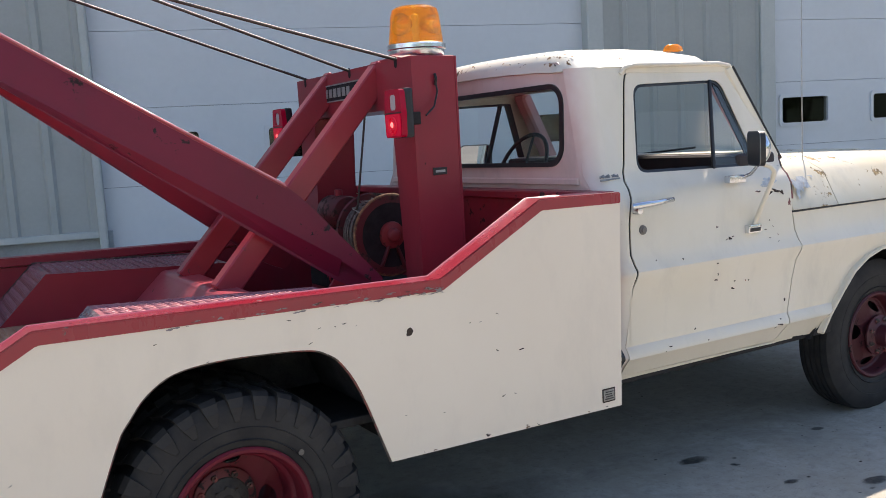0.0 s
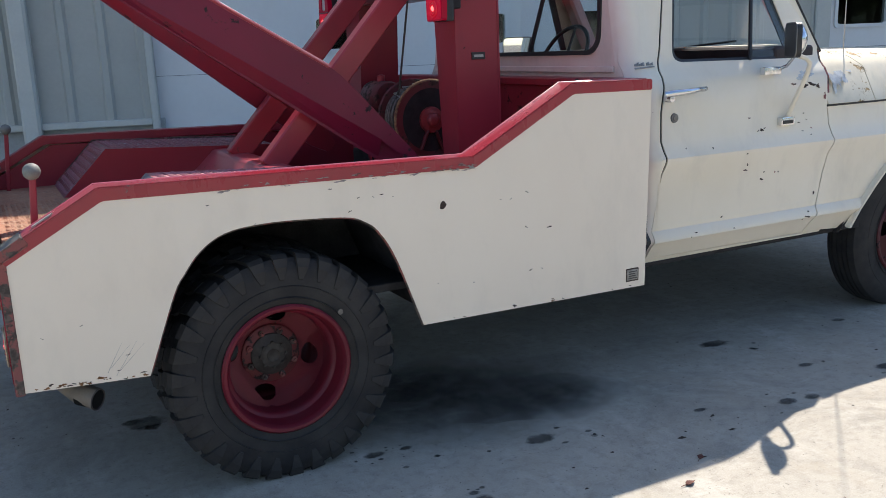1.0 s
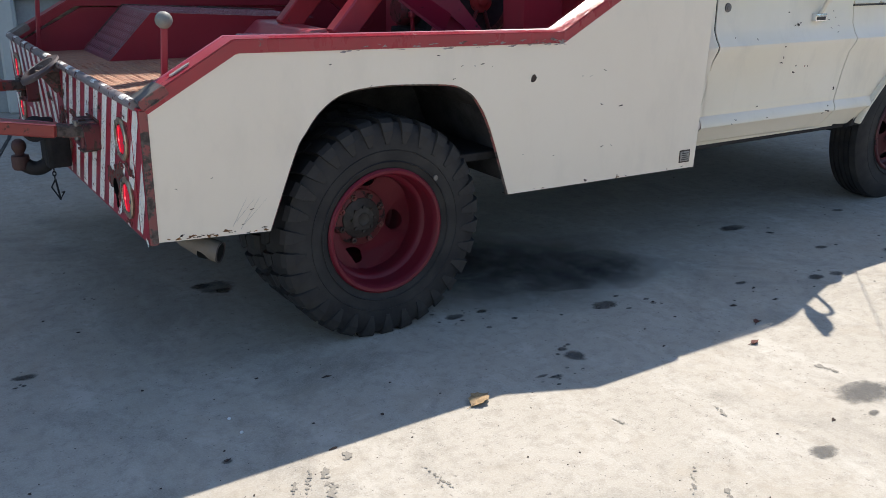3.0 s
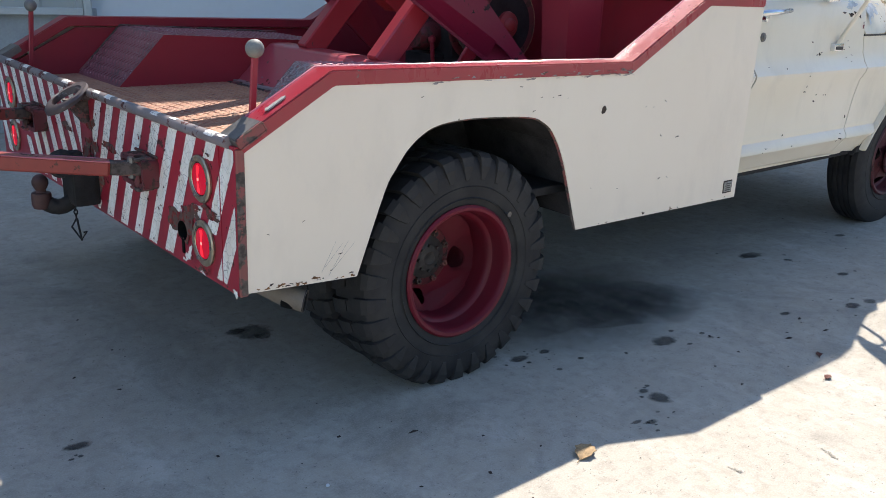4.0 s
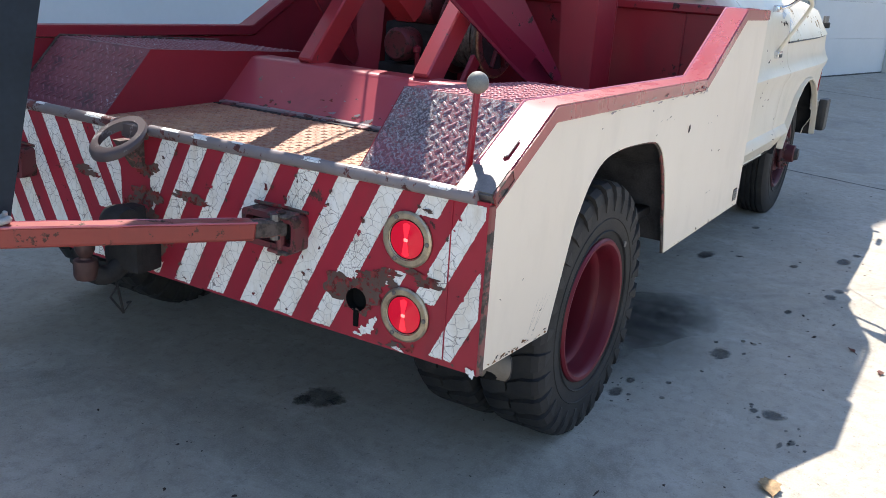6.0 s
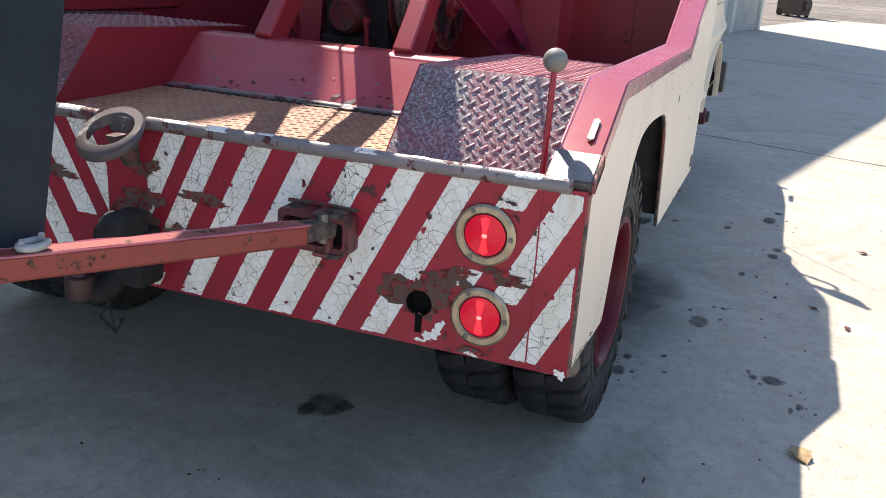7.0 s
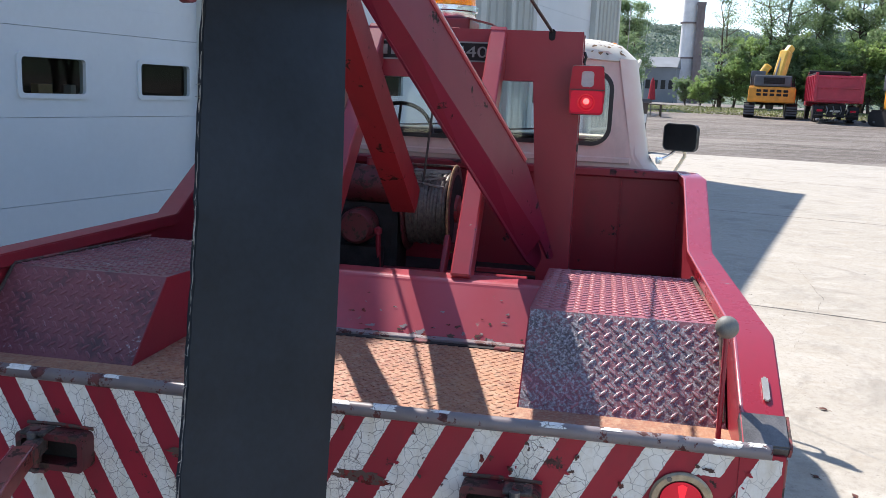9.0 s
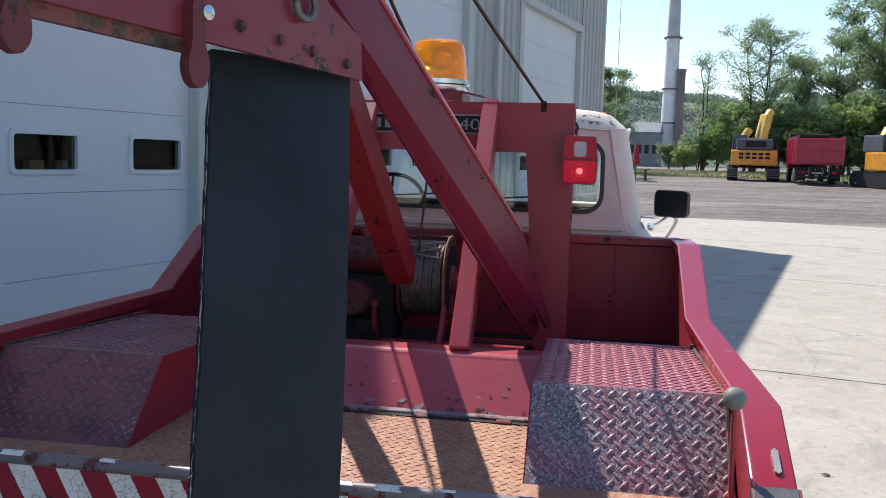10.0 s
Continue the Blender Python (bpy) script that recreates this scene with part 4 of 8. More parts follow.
TREES = [tree_mesh("crown", 10, 2.9, 19000, 11, False, 0.24, 0.095, 2), tree_mesh("crown", 10, 2.3, 15000, 12, False, 0.20, 0.095, 2), tree_mesh("crown", 10, 2.6, 10500, 13, True, 0.46, 0.078, 3),
         tree_mesh("crown", 4, 2.0, 12000, 14, False, 0.03, 0.105, 4), tree_mesh("crown", 10, 1.7, 3000, 15, True, 0.36, 0.078, 2)]
# last camera position; far things are placed to fit this view
VIEW_X, VIEW_Y = -1.8, 0.44


def far_at(pixel_x, d):
    """A place d metres from the last camera, by pixel column of its view."""
    a = radians(10.1) - math.atan((pixel_x - 784) / 1555)
    x, y = VIEW_X + d * math.cos(a), VIEW_Y + d * math.sin(a)
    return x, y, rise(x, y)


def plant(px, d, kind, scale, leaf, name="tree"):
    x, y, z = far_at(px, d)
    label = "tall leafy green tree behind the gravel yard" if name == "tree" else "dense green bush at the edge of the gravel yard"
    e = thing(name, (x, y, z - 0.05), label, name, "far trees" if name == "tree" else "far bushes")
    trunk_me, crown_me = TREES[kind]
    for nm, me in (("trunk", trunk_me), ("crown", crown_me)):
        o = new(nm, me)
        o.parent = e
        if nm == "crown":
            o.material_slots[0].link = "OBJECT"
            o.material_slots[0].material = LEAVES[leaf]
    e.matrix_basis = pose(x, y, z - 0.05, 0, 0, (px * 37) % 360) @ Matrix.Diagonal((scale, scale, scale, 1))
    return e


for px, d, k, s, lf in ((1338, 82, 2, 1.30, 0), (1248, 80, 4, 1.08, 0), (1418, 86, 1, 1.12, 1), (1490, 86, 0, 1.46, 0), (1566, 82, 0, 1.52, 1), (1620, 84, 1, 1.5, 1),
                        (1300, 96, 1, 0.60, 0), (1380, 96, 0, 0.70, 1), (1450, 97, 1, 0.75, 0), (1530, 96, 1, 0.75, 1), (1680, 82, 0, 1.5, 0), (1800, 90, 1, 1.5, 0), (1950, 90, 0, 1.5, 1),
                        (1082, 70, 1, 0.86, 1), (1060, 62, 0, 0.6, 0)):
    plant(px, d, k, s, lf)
# the wood across the yard, which the door windows mirror
for k in range(16):
    x, y = -34 + 4.6 * k, -40 - 5 * math.sin(k * 1.9)
    e = thing("tree", (x, y, rise(x, y) - 0.05), "tall leafy green tree along the yard's near side", "tree", "near-side trees")
    for nm, me in zip(("trunk", "crown"), TREES[k % 2]):
        o = new(nm, me)
        o.parent = e
    e.matrix_basis = pose(x, y, rise(x, y) - 0.05, 0, 0, k * 67 % 360) @ Matrix.Diagonal((1.25, 1.25, 1.15, 1))
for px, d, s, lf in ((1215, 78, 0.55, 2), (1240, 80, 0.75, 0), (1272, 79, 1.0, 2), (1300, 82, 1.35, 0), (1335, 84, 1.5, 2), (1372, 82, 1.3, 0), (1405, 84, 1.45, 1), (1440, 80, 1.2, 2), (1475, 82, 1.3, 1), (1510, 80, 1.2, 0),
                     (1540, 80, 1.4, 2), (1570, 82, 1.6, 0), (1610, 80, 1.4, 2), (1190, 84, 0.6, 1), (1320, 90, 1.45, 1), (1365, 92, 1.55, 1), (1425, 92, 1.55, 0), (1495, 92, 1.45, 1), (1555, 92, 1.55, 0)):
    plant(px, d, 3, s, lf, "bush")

grass = bmesh.new()
rnd = random.Random(8)
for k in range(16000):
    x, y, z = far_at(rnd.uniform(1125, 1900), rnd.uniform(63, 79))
    h, w, a = rnd.uniform(0.03, 0.14), rnd.uniform(0.02, 0.045), rnd.uniform(0, 6.28)
    v = [grass.verts.new((x - w * math.cos(a), y - w * math.sin(a), z)), grass.verts.new((x + w * math.cos(a), y + w * math.sin(a), z)), grass.verts.new((x + rnd.uniform(-0.1, 0.1), y + rnd.uniform(-0.1, 0.1), z + h))]
    grass.faces.new(v)
tagged(part("grass", grass, VERGE), "yellow-green rough grass along the yard's far edge", "grass", kind="stuff")

hill_bm = bmesh.new()
cols = []
for i in range(90):
    a = radians(-70 + i * 1.5)
    col = []
    for j in range(12):
        d = 330 + j * 55
        h = 8 + 60 * math.sin(math.pi * 0.5 * j / 11) * (1 + 0.18 * math.sin(a * 9) + 0.10 * noise.noise(Vector((a * 14, j * 0.4, 0)))) + 2.5 * noise.noise(Vector((a * 60, j * 1.3, 2)))
        col.append(hill_bm.verts.new((d * math.cos(a), d * math.sin(a), h - (8 if j == 0 else 0))))
    cols.append(col)
for a, c in zip(cols, cols[1:]):
    for j in range(11):
        hill_bm.faces.new((a[j], c[j], c[j + 1], a[j + 1]))
rnd = random.Random(21)
verts, faces = [], []
for k in range(5200):
    i, j = rnd.randrange(34, 58), rnd.random() ** 0.8 * 10.9
    a, b0 = cols[i][int(j)].co, cols[i + 1][int(j) + 1].co
    p = a.lerp(b0, rnd.random())
    if noise.noise(Vector((p.x * 0.012, p.y * 0.012, 4))) > 0.30:
        continue
    r = rnd.uniform(2.4, 5.0)
    for e in range(36):
        d = Vector((rnd.gauss(0, 1), rnd.gauss(0, 1), rnd.gauss(0, 1))).normalized() * r * rnd.uniform(0.5, 1.0)
        c = p + Vector((d.x, d.y, d.z * 0.9 + r * 0.5))
        q = Euler((rnd.uniform(-1, 1), rnd.uniform(-1, 1), rnd.uniform(0, 6.28))).to_matrix()
        s = r * rnd.uniform(0.11, 0.24)
        n = len(verts)
        verts += [c + q @ Vector((-s, 0, 0)), c + q @ Vector((0, -s * 0.7, s * 0.2)), c + q @ Vector((s, 0, 0)), c + q @ Vector((0, s * 0.7, s * 0.2))]
        faces.append((n, n + 1, n + 2, n + 3))
wood_me = bpy.data.meshes.new("far_woods")
wood_me.from_pydata(verts, [], faces)
wood_me.materials.append(FARWOOD)
tagged(new("far_woods", wood_me), "dense far woods covering the hillside", "woods", kind="stuff")
tagged(part("hillside", hill_bm, HILL, smooth=60), "wooded green hillside in the haze", "hill", kind="structure")


def chimney():
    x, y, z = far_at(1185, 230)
    c = thing("chimney_stack", (x, y, z), "tall pale tapering factory chimney with dark bands", "chimney")
    m = pose(x, y, z)
    part("shaft", lathe([(2.25, 0), (2.02, 11)], m, 28), SHED_PALE, c, smooth=40)
    part("upper_shaft", lathe([(2.02, 11), (1.86, 19.4), (1.60, 32)], m, 28), BRICK, c, smooth=40)
    part("top_shaft", lathe([(1.60, 32), (1.36, 43), (0.9, 66), (1.0, 66.4), (0.75, 66.5), (0.7, 60)], m, 28), SHED_PALE, c, smooth=40)
    for h, r in ((11, 2.02), (19.4, 2.15), (32, 2.15), (50, 1.5)):
        part("band", lathe([(r - 0.2, h - 0.2), (r + 0.12, h - 0.2), (r + 0.12, h + 0.2), (r - 0.2, h + 0.2)], m, 28), BRICK_DARK, c)
    for k in range(30):
        part("ladder_rung", moved(box(-0.25, 0.25, -2.35 + k * 0.038, -2.25 + k * 0.038, 2 + k * 1.8, 2.1 + k * 1.8), m), BRICK_DARK, c)
    x, y, z = far_at(1203, 228)
    s = thing("steel_stack", (x, y, z), "short dark brown steel stack beside the chimney", "chimney")
    part("pipe", lathe([(1.0, 0), (0.95, 23.5), (1.1, 23.5), (1.1, 24.2), (0.9, 24.2), (0.85, 20)], pose(x, y, z), 20), BRICK_DARK, s, smooth=40)


chimney()
x, y, z = far_at(1146, 215)
shed = thing("factory_shed", (x, y, z), "low grey metal factory shed with a pitched roof", "building")
m = pose(x, y, z, 0, 0, -8)
part("wall", moved(box(-6, 6, -3.4, 3.4, 0, 8.0, 0.05), m), SHED, shed)
rb = bmesh.new()
for yy in (-3.7, 3.7):
    for xx, zz in ((-6.5, 7.9), (6.5, 7.9), (0, 10.4)):
        rb.verts.new((xx, yy, zz))
rb.verts.ensure_lookup_table()
v = rb.verts
for f in ((0, 1, 2), (3, 5, 4), (0, 3, 4, 1), (1, 4, 5, 2), (2, 5, 3, 0)):
    rb.faces.new([v[i] for i in f])
part("roof", moved(rb, m), SHED, shed)
for k in range(4):
    part("window", moved(box(-6.06, -5.98, -3.0 + k * 1.7, -2.0 + k * 1.7, 3, 5), m), DARK_ROOM, shed)
x, y, z = far_at(1113, 95)
mast = thing("light_mast", (x, y, z), "thin pale mast rising by the building", "mast")
part("pole", rod([(x, y, z), (x, y, z + 10.5)], [0.06, 0.025], 6), TRIM, mast)


def dump_truck():
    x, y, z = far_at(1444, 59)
    d = thing("dump_truck", (x, y, z), "red dump truck parked with its tailgate to the yard", "truck")
    m = pose(x, y, z, 0, 0, 174)
    part("dump_floor", moved(box(-2.6, 2.6, -1.25, 1.25, 1.15, 1.3, 0.03), m), DUMP_RED, d)
    for s in (-1, 1):
        part("side_board", moved(box(-2.6, 2.6, s * 1.25 - 0.05, s * 1.25 + 0.05, 1.2, 2.75, 0.02), m), DUMP_RED, d)
        for k in range(6):
            part("rib", moved(box(-2.5 + k * 0.98, -2.38 + k * 0.98, s * 1.32 - 0.05, s * 1.32 + 0.05, 1.2, 2.7, 0.02), m), DUMP_RED, d)
    gate = part("tailgate", moved(box(2.5, 2.6, -1.25, 1.25, 1.2, 2.7, 0.02), m), DUMP_RED, d)
    for zz in (1.3, 2.0, 2.6):
        part("gate_rail", moved(box(2.58, 2.66, -1.25, 1.25, zz - 0.05, zz + 0.05, 0.01), m), DUMP_RED, gate)
    part("front_board", moved(box(-2.7, -2.6, -1.25, 1.25, 1.2, 3.0, 0.02), m), DUMP_RED, d)
    part("tarp_roll", moved(rod([(-2.6, -1.2, 3.0), (-2.6, 1.2, 3.0)], 0.14, 10), m), DARK, d)
    part("chassis", moved(box(-4.6, 2.4, -0.5, 0.5, 0.75, 1.1, 0.02), m), DARK, d)
    part("bumper_bar", moved(box(2.3, 2.4, -1.15, 1.15, 0.55, 0.75, 0.02), m), DARK, d)
    part("cab", moved(box(-4.9, -2.9, -1.15, 1.15, 0.9, 2.75, 0.15, None, 3), m), DUMP_RED, d)
    for xx in (-4.0, 0.4, 1.7):
        for s in (-1, 1):
            part("wheel", lathe([(0, -0.14), (0.3, -0.14), (0.5, -0.12), (0.52, 0), (0.5, 0.12), (0.3, 0.14), (0, 0.14)], m @ pose(xx, s * 0.98, 0.52, 90), 20), TYRE, d, smooth=40)
    for s in (-1, 1):
        part("mud_flap", moved(box(2.25, 2.28, s * 0.95 - 0.28, s * 0.95 + 0.28, 0.2, 0.95), m), BELT, d)
    for k in range(4):
        part("under_frame", moved(box(2.2, 2.45, -1.1 + k * 0.6, -0.75 + k * 0.6, 0.30, 0.62, 0.02), m), DARK, d)
    for s in (-1, 1):
        part("tail_lamp", moved(box(2.41, 2.44, s * 0.9 - 0.16, s * 0.9 + 0.16, 0.62, 0.74, 0.01), m), RED_DULL, d)
    hitch = part("tow_frame", moved(box(2.45, 2.60, -1.2, 1.2, 0.34, 0.46, 0.02), m), DARK, d, "low dark steel frame")
    for k in range(7):
        part("frame_bar", moved(box(2.5, 3.3, -1.1 + k * 0.50, -0.98 + k * 0.50, 0.10, 0.22, 0.01), m), DARK if k % 2 else MACHINE_GREY, hitch)
    for yy in (-0.55, -0.2, 0.2, 0.55):
        part("hose_end", moved(rod([(2.42, yy, 0.95), (2.55, yy + 0.06, 0.72), (2.50, yy, 0.50)], 0.035, 6), m), STEEL, hitch)
    for s in (-1, 1):
        part("gate_post", moved(box(2.58, 2.68, s * 1.25 - 0.08, s * 1.25 + 0.08, 1.15, 2.85, 0.02), m), DUMP_RED, gate)
    part("tarp_rail", moved(box(-2.6, 2.5, -1.3, -1.22, 2.74, 2.84, 0.01), m), DARK, d)
    part("plate_bar", moved(box(2.41, 2.43, -0.35, 0.2, 0.6, 0.72), m), BAR_PALE, d)


dump_truck()


def excavator(px, d, turn):
    x, y, z = far_at(px, d)
    e = thing("excavator", (x, y, z), "yellow tracked excavator with folded boom, seen from behind", "excavator", "excavators")
    m = pose(x, y, z, 0, 0, turn)
    for s in (-1, 1):
        b = sheet(rounded(-1.9, 1.9, 0.0, 0.88, 0.42), lambda u, v: (u, s * 1.27 - 0.32, v), 0.64)
        track = part("track", moved(b, m), DARK, e)
        for k in range(9):
            part("track_pad", moved(box(-1.6 + k * 0.38, -1.35 + k * 0.38, s * 1.27 - 0.34, s * 1.27 + 0.34, 0.87, 0.92), m), DARK, track)
        for k in range(4):
            part("end_pad", moved(box(-1.94, -1.88, s * 1.27 - 0.33, s * 1.27 + 0.33, 0.16 + k * 0.16, 0.26 + k * 0.16, 0.01), m), MACHINE_GREY, track)
    part("turntable", lathe([(0, 0.8), (0.9, 0.8), (0.9, 1.0), (0, 1.0)], m, 20), DARK, e)
    weight = part("counterweight", moved(box(-2.1, -1.3, -1.42, 1.42, 0.95, 1.92, 0.16, None, 3), m), ORANGE, e, "orange rounded counterweight")
    part("engine_hood", moved(box(-1.35, 0.9, -1.40, 1.40, 0.95, 1.98, 0.08, None, 2), m), ORANGE, e)
    for row in range(2):
        for k in range(5):
            part("grille_slot", moved(box(-2.125, -2.09, -0.95 + k * 0.40, -0.67 + k * 0.40, 1.36 + 0.24 * row, 1.52 + 0.24 * row, 0.02), m), DARK, weight)
    rear = part("rear_cover", moved(box(-1.95, -0.6, -1.12, 1.12, 1.94, 2.66, 0.14, None, 3), m), MACHINE_GREY, e, "dark grey engine cover")
    part("vent", moved(box(-1.975, -1.94, -0.70, 0.55, 2.12, 2.50, 0.03), m), DARK, rear)
    part("cab", moved(box(-0.5, 1.2, 0.45, 1.35, 1.98, 2.95, 0.1, None, 2), m), MACHINE_GREY, e)
    part("boom", moved(beam((0.2, -0.28, 2.1), (0.9, -0.72, 4.30), 0.62, 0.70, 0.10), m), YELLOW, e)
    part("boom_head", moved(beam((0.75, -0.62, 4.0), (1.1, -1.02, 4.62), 0.42, 0.46, 0.08), m), YELLOW, e)
    part("stick", moved(beam((1.0, -0.85, 4.45), (1.9, -0.30, 2.4), 0.40, 0.46, 0.08), m), YELLOW, e)
    part("lower_boom", moved(beam((0.3, 1.02, 2.2), (0.5, 0.30, 3.38), 0.40, 0.46, 0.08), m), YELLOW, e)
    part("boom_foot", moved(box(0.2, 1.0, -0.4, 1.0, 1.95, 2.75, 0.08, None, 2), m), YELLOW, e)
    for q in (-0.40, -0.12):
        part("ram", moved(rod([(0.0, q, 2.5), (0.55, q - 0.30, 3.9)], 0.07, 8), m), STEEL, e)
    part("bucket", moved(sheet([(1.6, 1.0), (2.5, 0.9), (2.6, 1.9), (1.9, 2.3)], lambda u, v: (u, -1.5, v), 1.0), m), DARK, e)
    for w in (-1.3, 1.3):
        part("handrail", moved(rod([(-1.3, w, 1.95), (-1.3, w, 2.55), (-0.4, w, 2.55), (-0.4, w, 1.95)], 0.025, 6), m), DARK, e)


excavator(1337, 62, -8)
excavator(1592, 56, 20)

x, y, z = far_at(1131, 56)
par = thing("patio_umbrella", (x, y, z), "closed red patio umbrella standing in a picnic table", "umbrella")
part("pole", rod([(x, y, z), (x, y, z + 2.3)], 0.03, 8), STEEL, par)
part("canopy", lathe([(0.02, 2.35), (0.12, 2.1), (0.17, 1.6), (0.24, 1.05), (0.2, 1.02), (0.05, 1.3)], pose(x, y, z), 12), CLOTH_RED, par)
tab = thing("picnic_table", (x, y, z), "dark weathered picnic table below the closed umbrella", "table")
for k in range(5):
    part("tabletop_board", box(x - 0.42 + k * 0.17, x - 0.27 + k * 0.17, y - 0.9, y + 0.9, z + 0.72, z + 0.76, 0.005), BARK, tab)
for s in (-1, 1):
    part("bench_board", box(x + s * 0.75 - 0.13, x + s * 0.75 + 0.13, y - 0.9, y + 0.9, z + 0.43, z + 0.47, 0.005), BARK, tab)
    for q in (-1, 1):
        part("leg", beam((x + s * 0.7, y + q * 0.6, z - 0.02), (x + s * 0.25, y + q * 0.6, z + 0.73), 0.09, 0.04), BARK, tab)

# brown bin in the yard beyond the cab
BIN_AT = pose(27.35, -0.25, rise(27.35, -0.25), 0, 0, 56)


def tapered(x0, x1, y0, y1, z0, z1, shrink, bevel):
    b = box(x0, x1, y0, y1, z0, z1, bevel, None, 2)
    for v in b.verts:
        k = 1 - shrink * (z1 - v.co.z) / (z1 - z0)
        v.co.x *= k
        v.co.y *= k
    return moved(b, BIN_AT)


bin_thing = thing("waste_bin", BIN_AT.translation, "tall dark brown plastic waste bin with a white label", "bin")
part("body", tapered(-0.44, 0.44, -0.255, 0.255, 0.05, 1.46, 0.07, 0.02), BIN_BROWN, bin_thing)
part("rim", tapered(-0.465, 0.465, -0.28, 0.28, 1.46, 1.52, 0.0, 0.012), BIN_BROWN, bin_thing)
part("lid", tapered(-0.47, 0.47, -0.285, 0.285, 1.524, 1.66, -0.12, 0.03), BIN_BROWN, bin_thing)
part("label", moved(box(-0.445, -0.436, -0.20, -0.06, 0.90, 1.18, 0.003), BIN_AT), LABEL_WHITE, bin_thing, "white paper label")
part("foot_box", moved(box(-0.475, -0.40, -0.20, 0.10, 0.20, 0.44, 0.012), BIN_AT), BIN_BROWN, bin_thing)
for s in (-1, 1):
    part("wheel", moved(rod([(0.30, s * 0.19, 0.10), (0.30, s * 0.25, 0.10)], 0.10, 14), BIN_AT), DARK, bin_thing)
    part("foot", moved(box(-0.38, -0.30, s * 0.2 - 0.03, s * 0.2 + 0.03, 0.0, 0.06), BIN_AT), DARK, bin_thing)

# ---------------------------------------------------------------- the tow truck
YC, WIDE = 1.12, 2.24
truck = thing("tow_truck", (2.4, YC, 0), "old cream and red tow truck with chipped paint and boom", "tow truck")
MIRRORED = Matrix.Translation((0, 2 * YC, 0)) @ Matrix.Diagonal((1, -1, 1, 1))


def both(name, make, material, parent=None, label="", smooth=0.0):
    """A part and its mirror image on the other side."""
    a = part(name, make(), material, parent or truck, label, smooth)
    b = part(name, moved(make(), MIRRORED), material, parent or truck, label, smooth)
    return a, b


def ragged(y, z, r, seed, squash):
    """An irregular flake outline with coarse lobes and fine teeth."""
    rnd = random.Random(seed)
    ph = [rnd.uniform(0, 6.28) for _ in range(4)]
    out = []
    for k in range(64):
        a = 2 * math.pi * k / 64
        q = 1 + 0.30 * math.sin(2 * a + ph[0]) + 0.20 * math.sin(3 * a + ph[1]) + 0.14 * math.sin(7 * a + ph[2]) + 0.09 * math.sin(13 * a + ph[3]) + rnd.uniform(-0.07, 0.07)
        out.append((y + r * q * math.cos(a), z + r * q * math.sin(a) * squash))
    return out


# bed sides
RAIL = [(0.0, 0.922), (0.29, 1.088), (1.56, 1.066), (1.995, 1.302), (2.385, 1.298)]
ARCH = [(0.38, 0.483), (0.475, 0.725), (0.515, 0.79), (0.57, 0.855), (0.653, 0.903), (0.779, 0.918), (0.93, 0.914), (1.071, 0.902), (1.13, 0.88), (1.18, 0.84), (1.244, 0.731), (1.338, 0.473)]


def eased(pts, n=4):
    """The same line with its corners eased, passing through every point."""
    out = []
    for i in range(len(pts) - 1):
        a, b, c, d = pts[max(i - 1, 0)], pts[i], pts[i + 1], pts[min(i + 2, len(pts) - 1)]
        for k in range(n):
            t = k / n
            out.append(tuple(0.5 * (2 * b[j] + (c[j] - a[j]) * t + (2 * a[j] - 5 * b[j] + 4 * c[j] - d[j]) * t * t + (3 * b[j] - a[j] - 3 * c[j] + d[j]) * t ** 3) for j in (0, 1)))
    return out + [pts[-1]]


ARCH = eased(ARCH)
OUTLINE = [(0.024, 0.503), *ARCH, (2.361, 0.459), (2.384, 1.272), (2.004, 1.274), (1.572, 1.036), (0.322, 1.062), (0.024, 0.892)]


def side_sheet():
    return sheet(OUTLINE, lambda u, v: (u, 0.0, v), 0.012)


panels = both("side_panel", side_sheet, CREAM, truck, "cream painted steel bed side with chips and a round wheel arch")
rails = both("side_rail", lambda: ribbon(RAIL, -0.006, 0.085, 0.042), RED_BRIGHT, truck, "bright red capping rail with scraped edges", 40)
# far rail in darker red: the shade on that side put into its colour
rails[1].data.materials[0] = RED
part("rubbed_edge", rod([(x, 0.084, z - 0.001) for x, z in RAIL], 0.0045, 6), EDGE_RED, rails[0], "", 60)
both("corner_post", lambda: box(0.0008, 0.026, -0.005, 0.012, 0.497, 0.90, 0.003), POST, truck, "rust-worn red corner edge")
INNER = [(0.03, 0.60), (0.27, 0.60), (0.36, 0.80), (0.55, 0.995), (1.12, 0.995), (1.33, 0.80), (1.43, 0.60), (2.33, 0.60), (2.36, 1.25), (2.01, 1.25), (1.58, 1.02), (0.33, 1.04), (0.03, 0.88)]
both("inner_side", lambda: sheet(INNER, lambda u, v: (u, 0.06, v), 0.01), RED, truck)
both("arch_lip", lambda: rod([(x, 0.008, z) for x, z in ARCH], 0.006, 6), POST, truck)
both("wheel_well", lambda: ribbon([(0.30, 0.50), (0.42, 0.80), (0.60, 0.97), (1.08, 0.97), (1.28, 0.80), (1.40, 0.50)], 0.012, 0.575, 0.012), WELL, truck)
# added dark sheet hides the red box side; stands for the arch's shade
both("well_side", lambda: sheet([(0.34, 0.52), (0.44, 0.80), (0.60, 0.965), (1.08, 0.965), (1.28, 0.80), (1.39, 0.52)], lambda u, v: (u, 0.570, v), 0.006), WELL, truck)
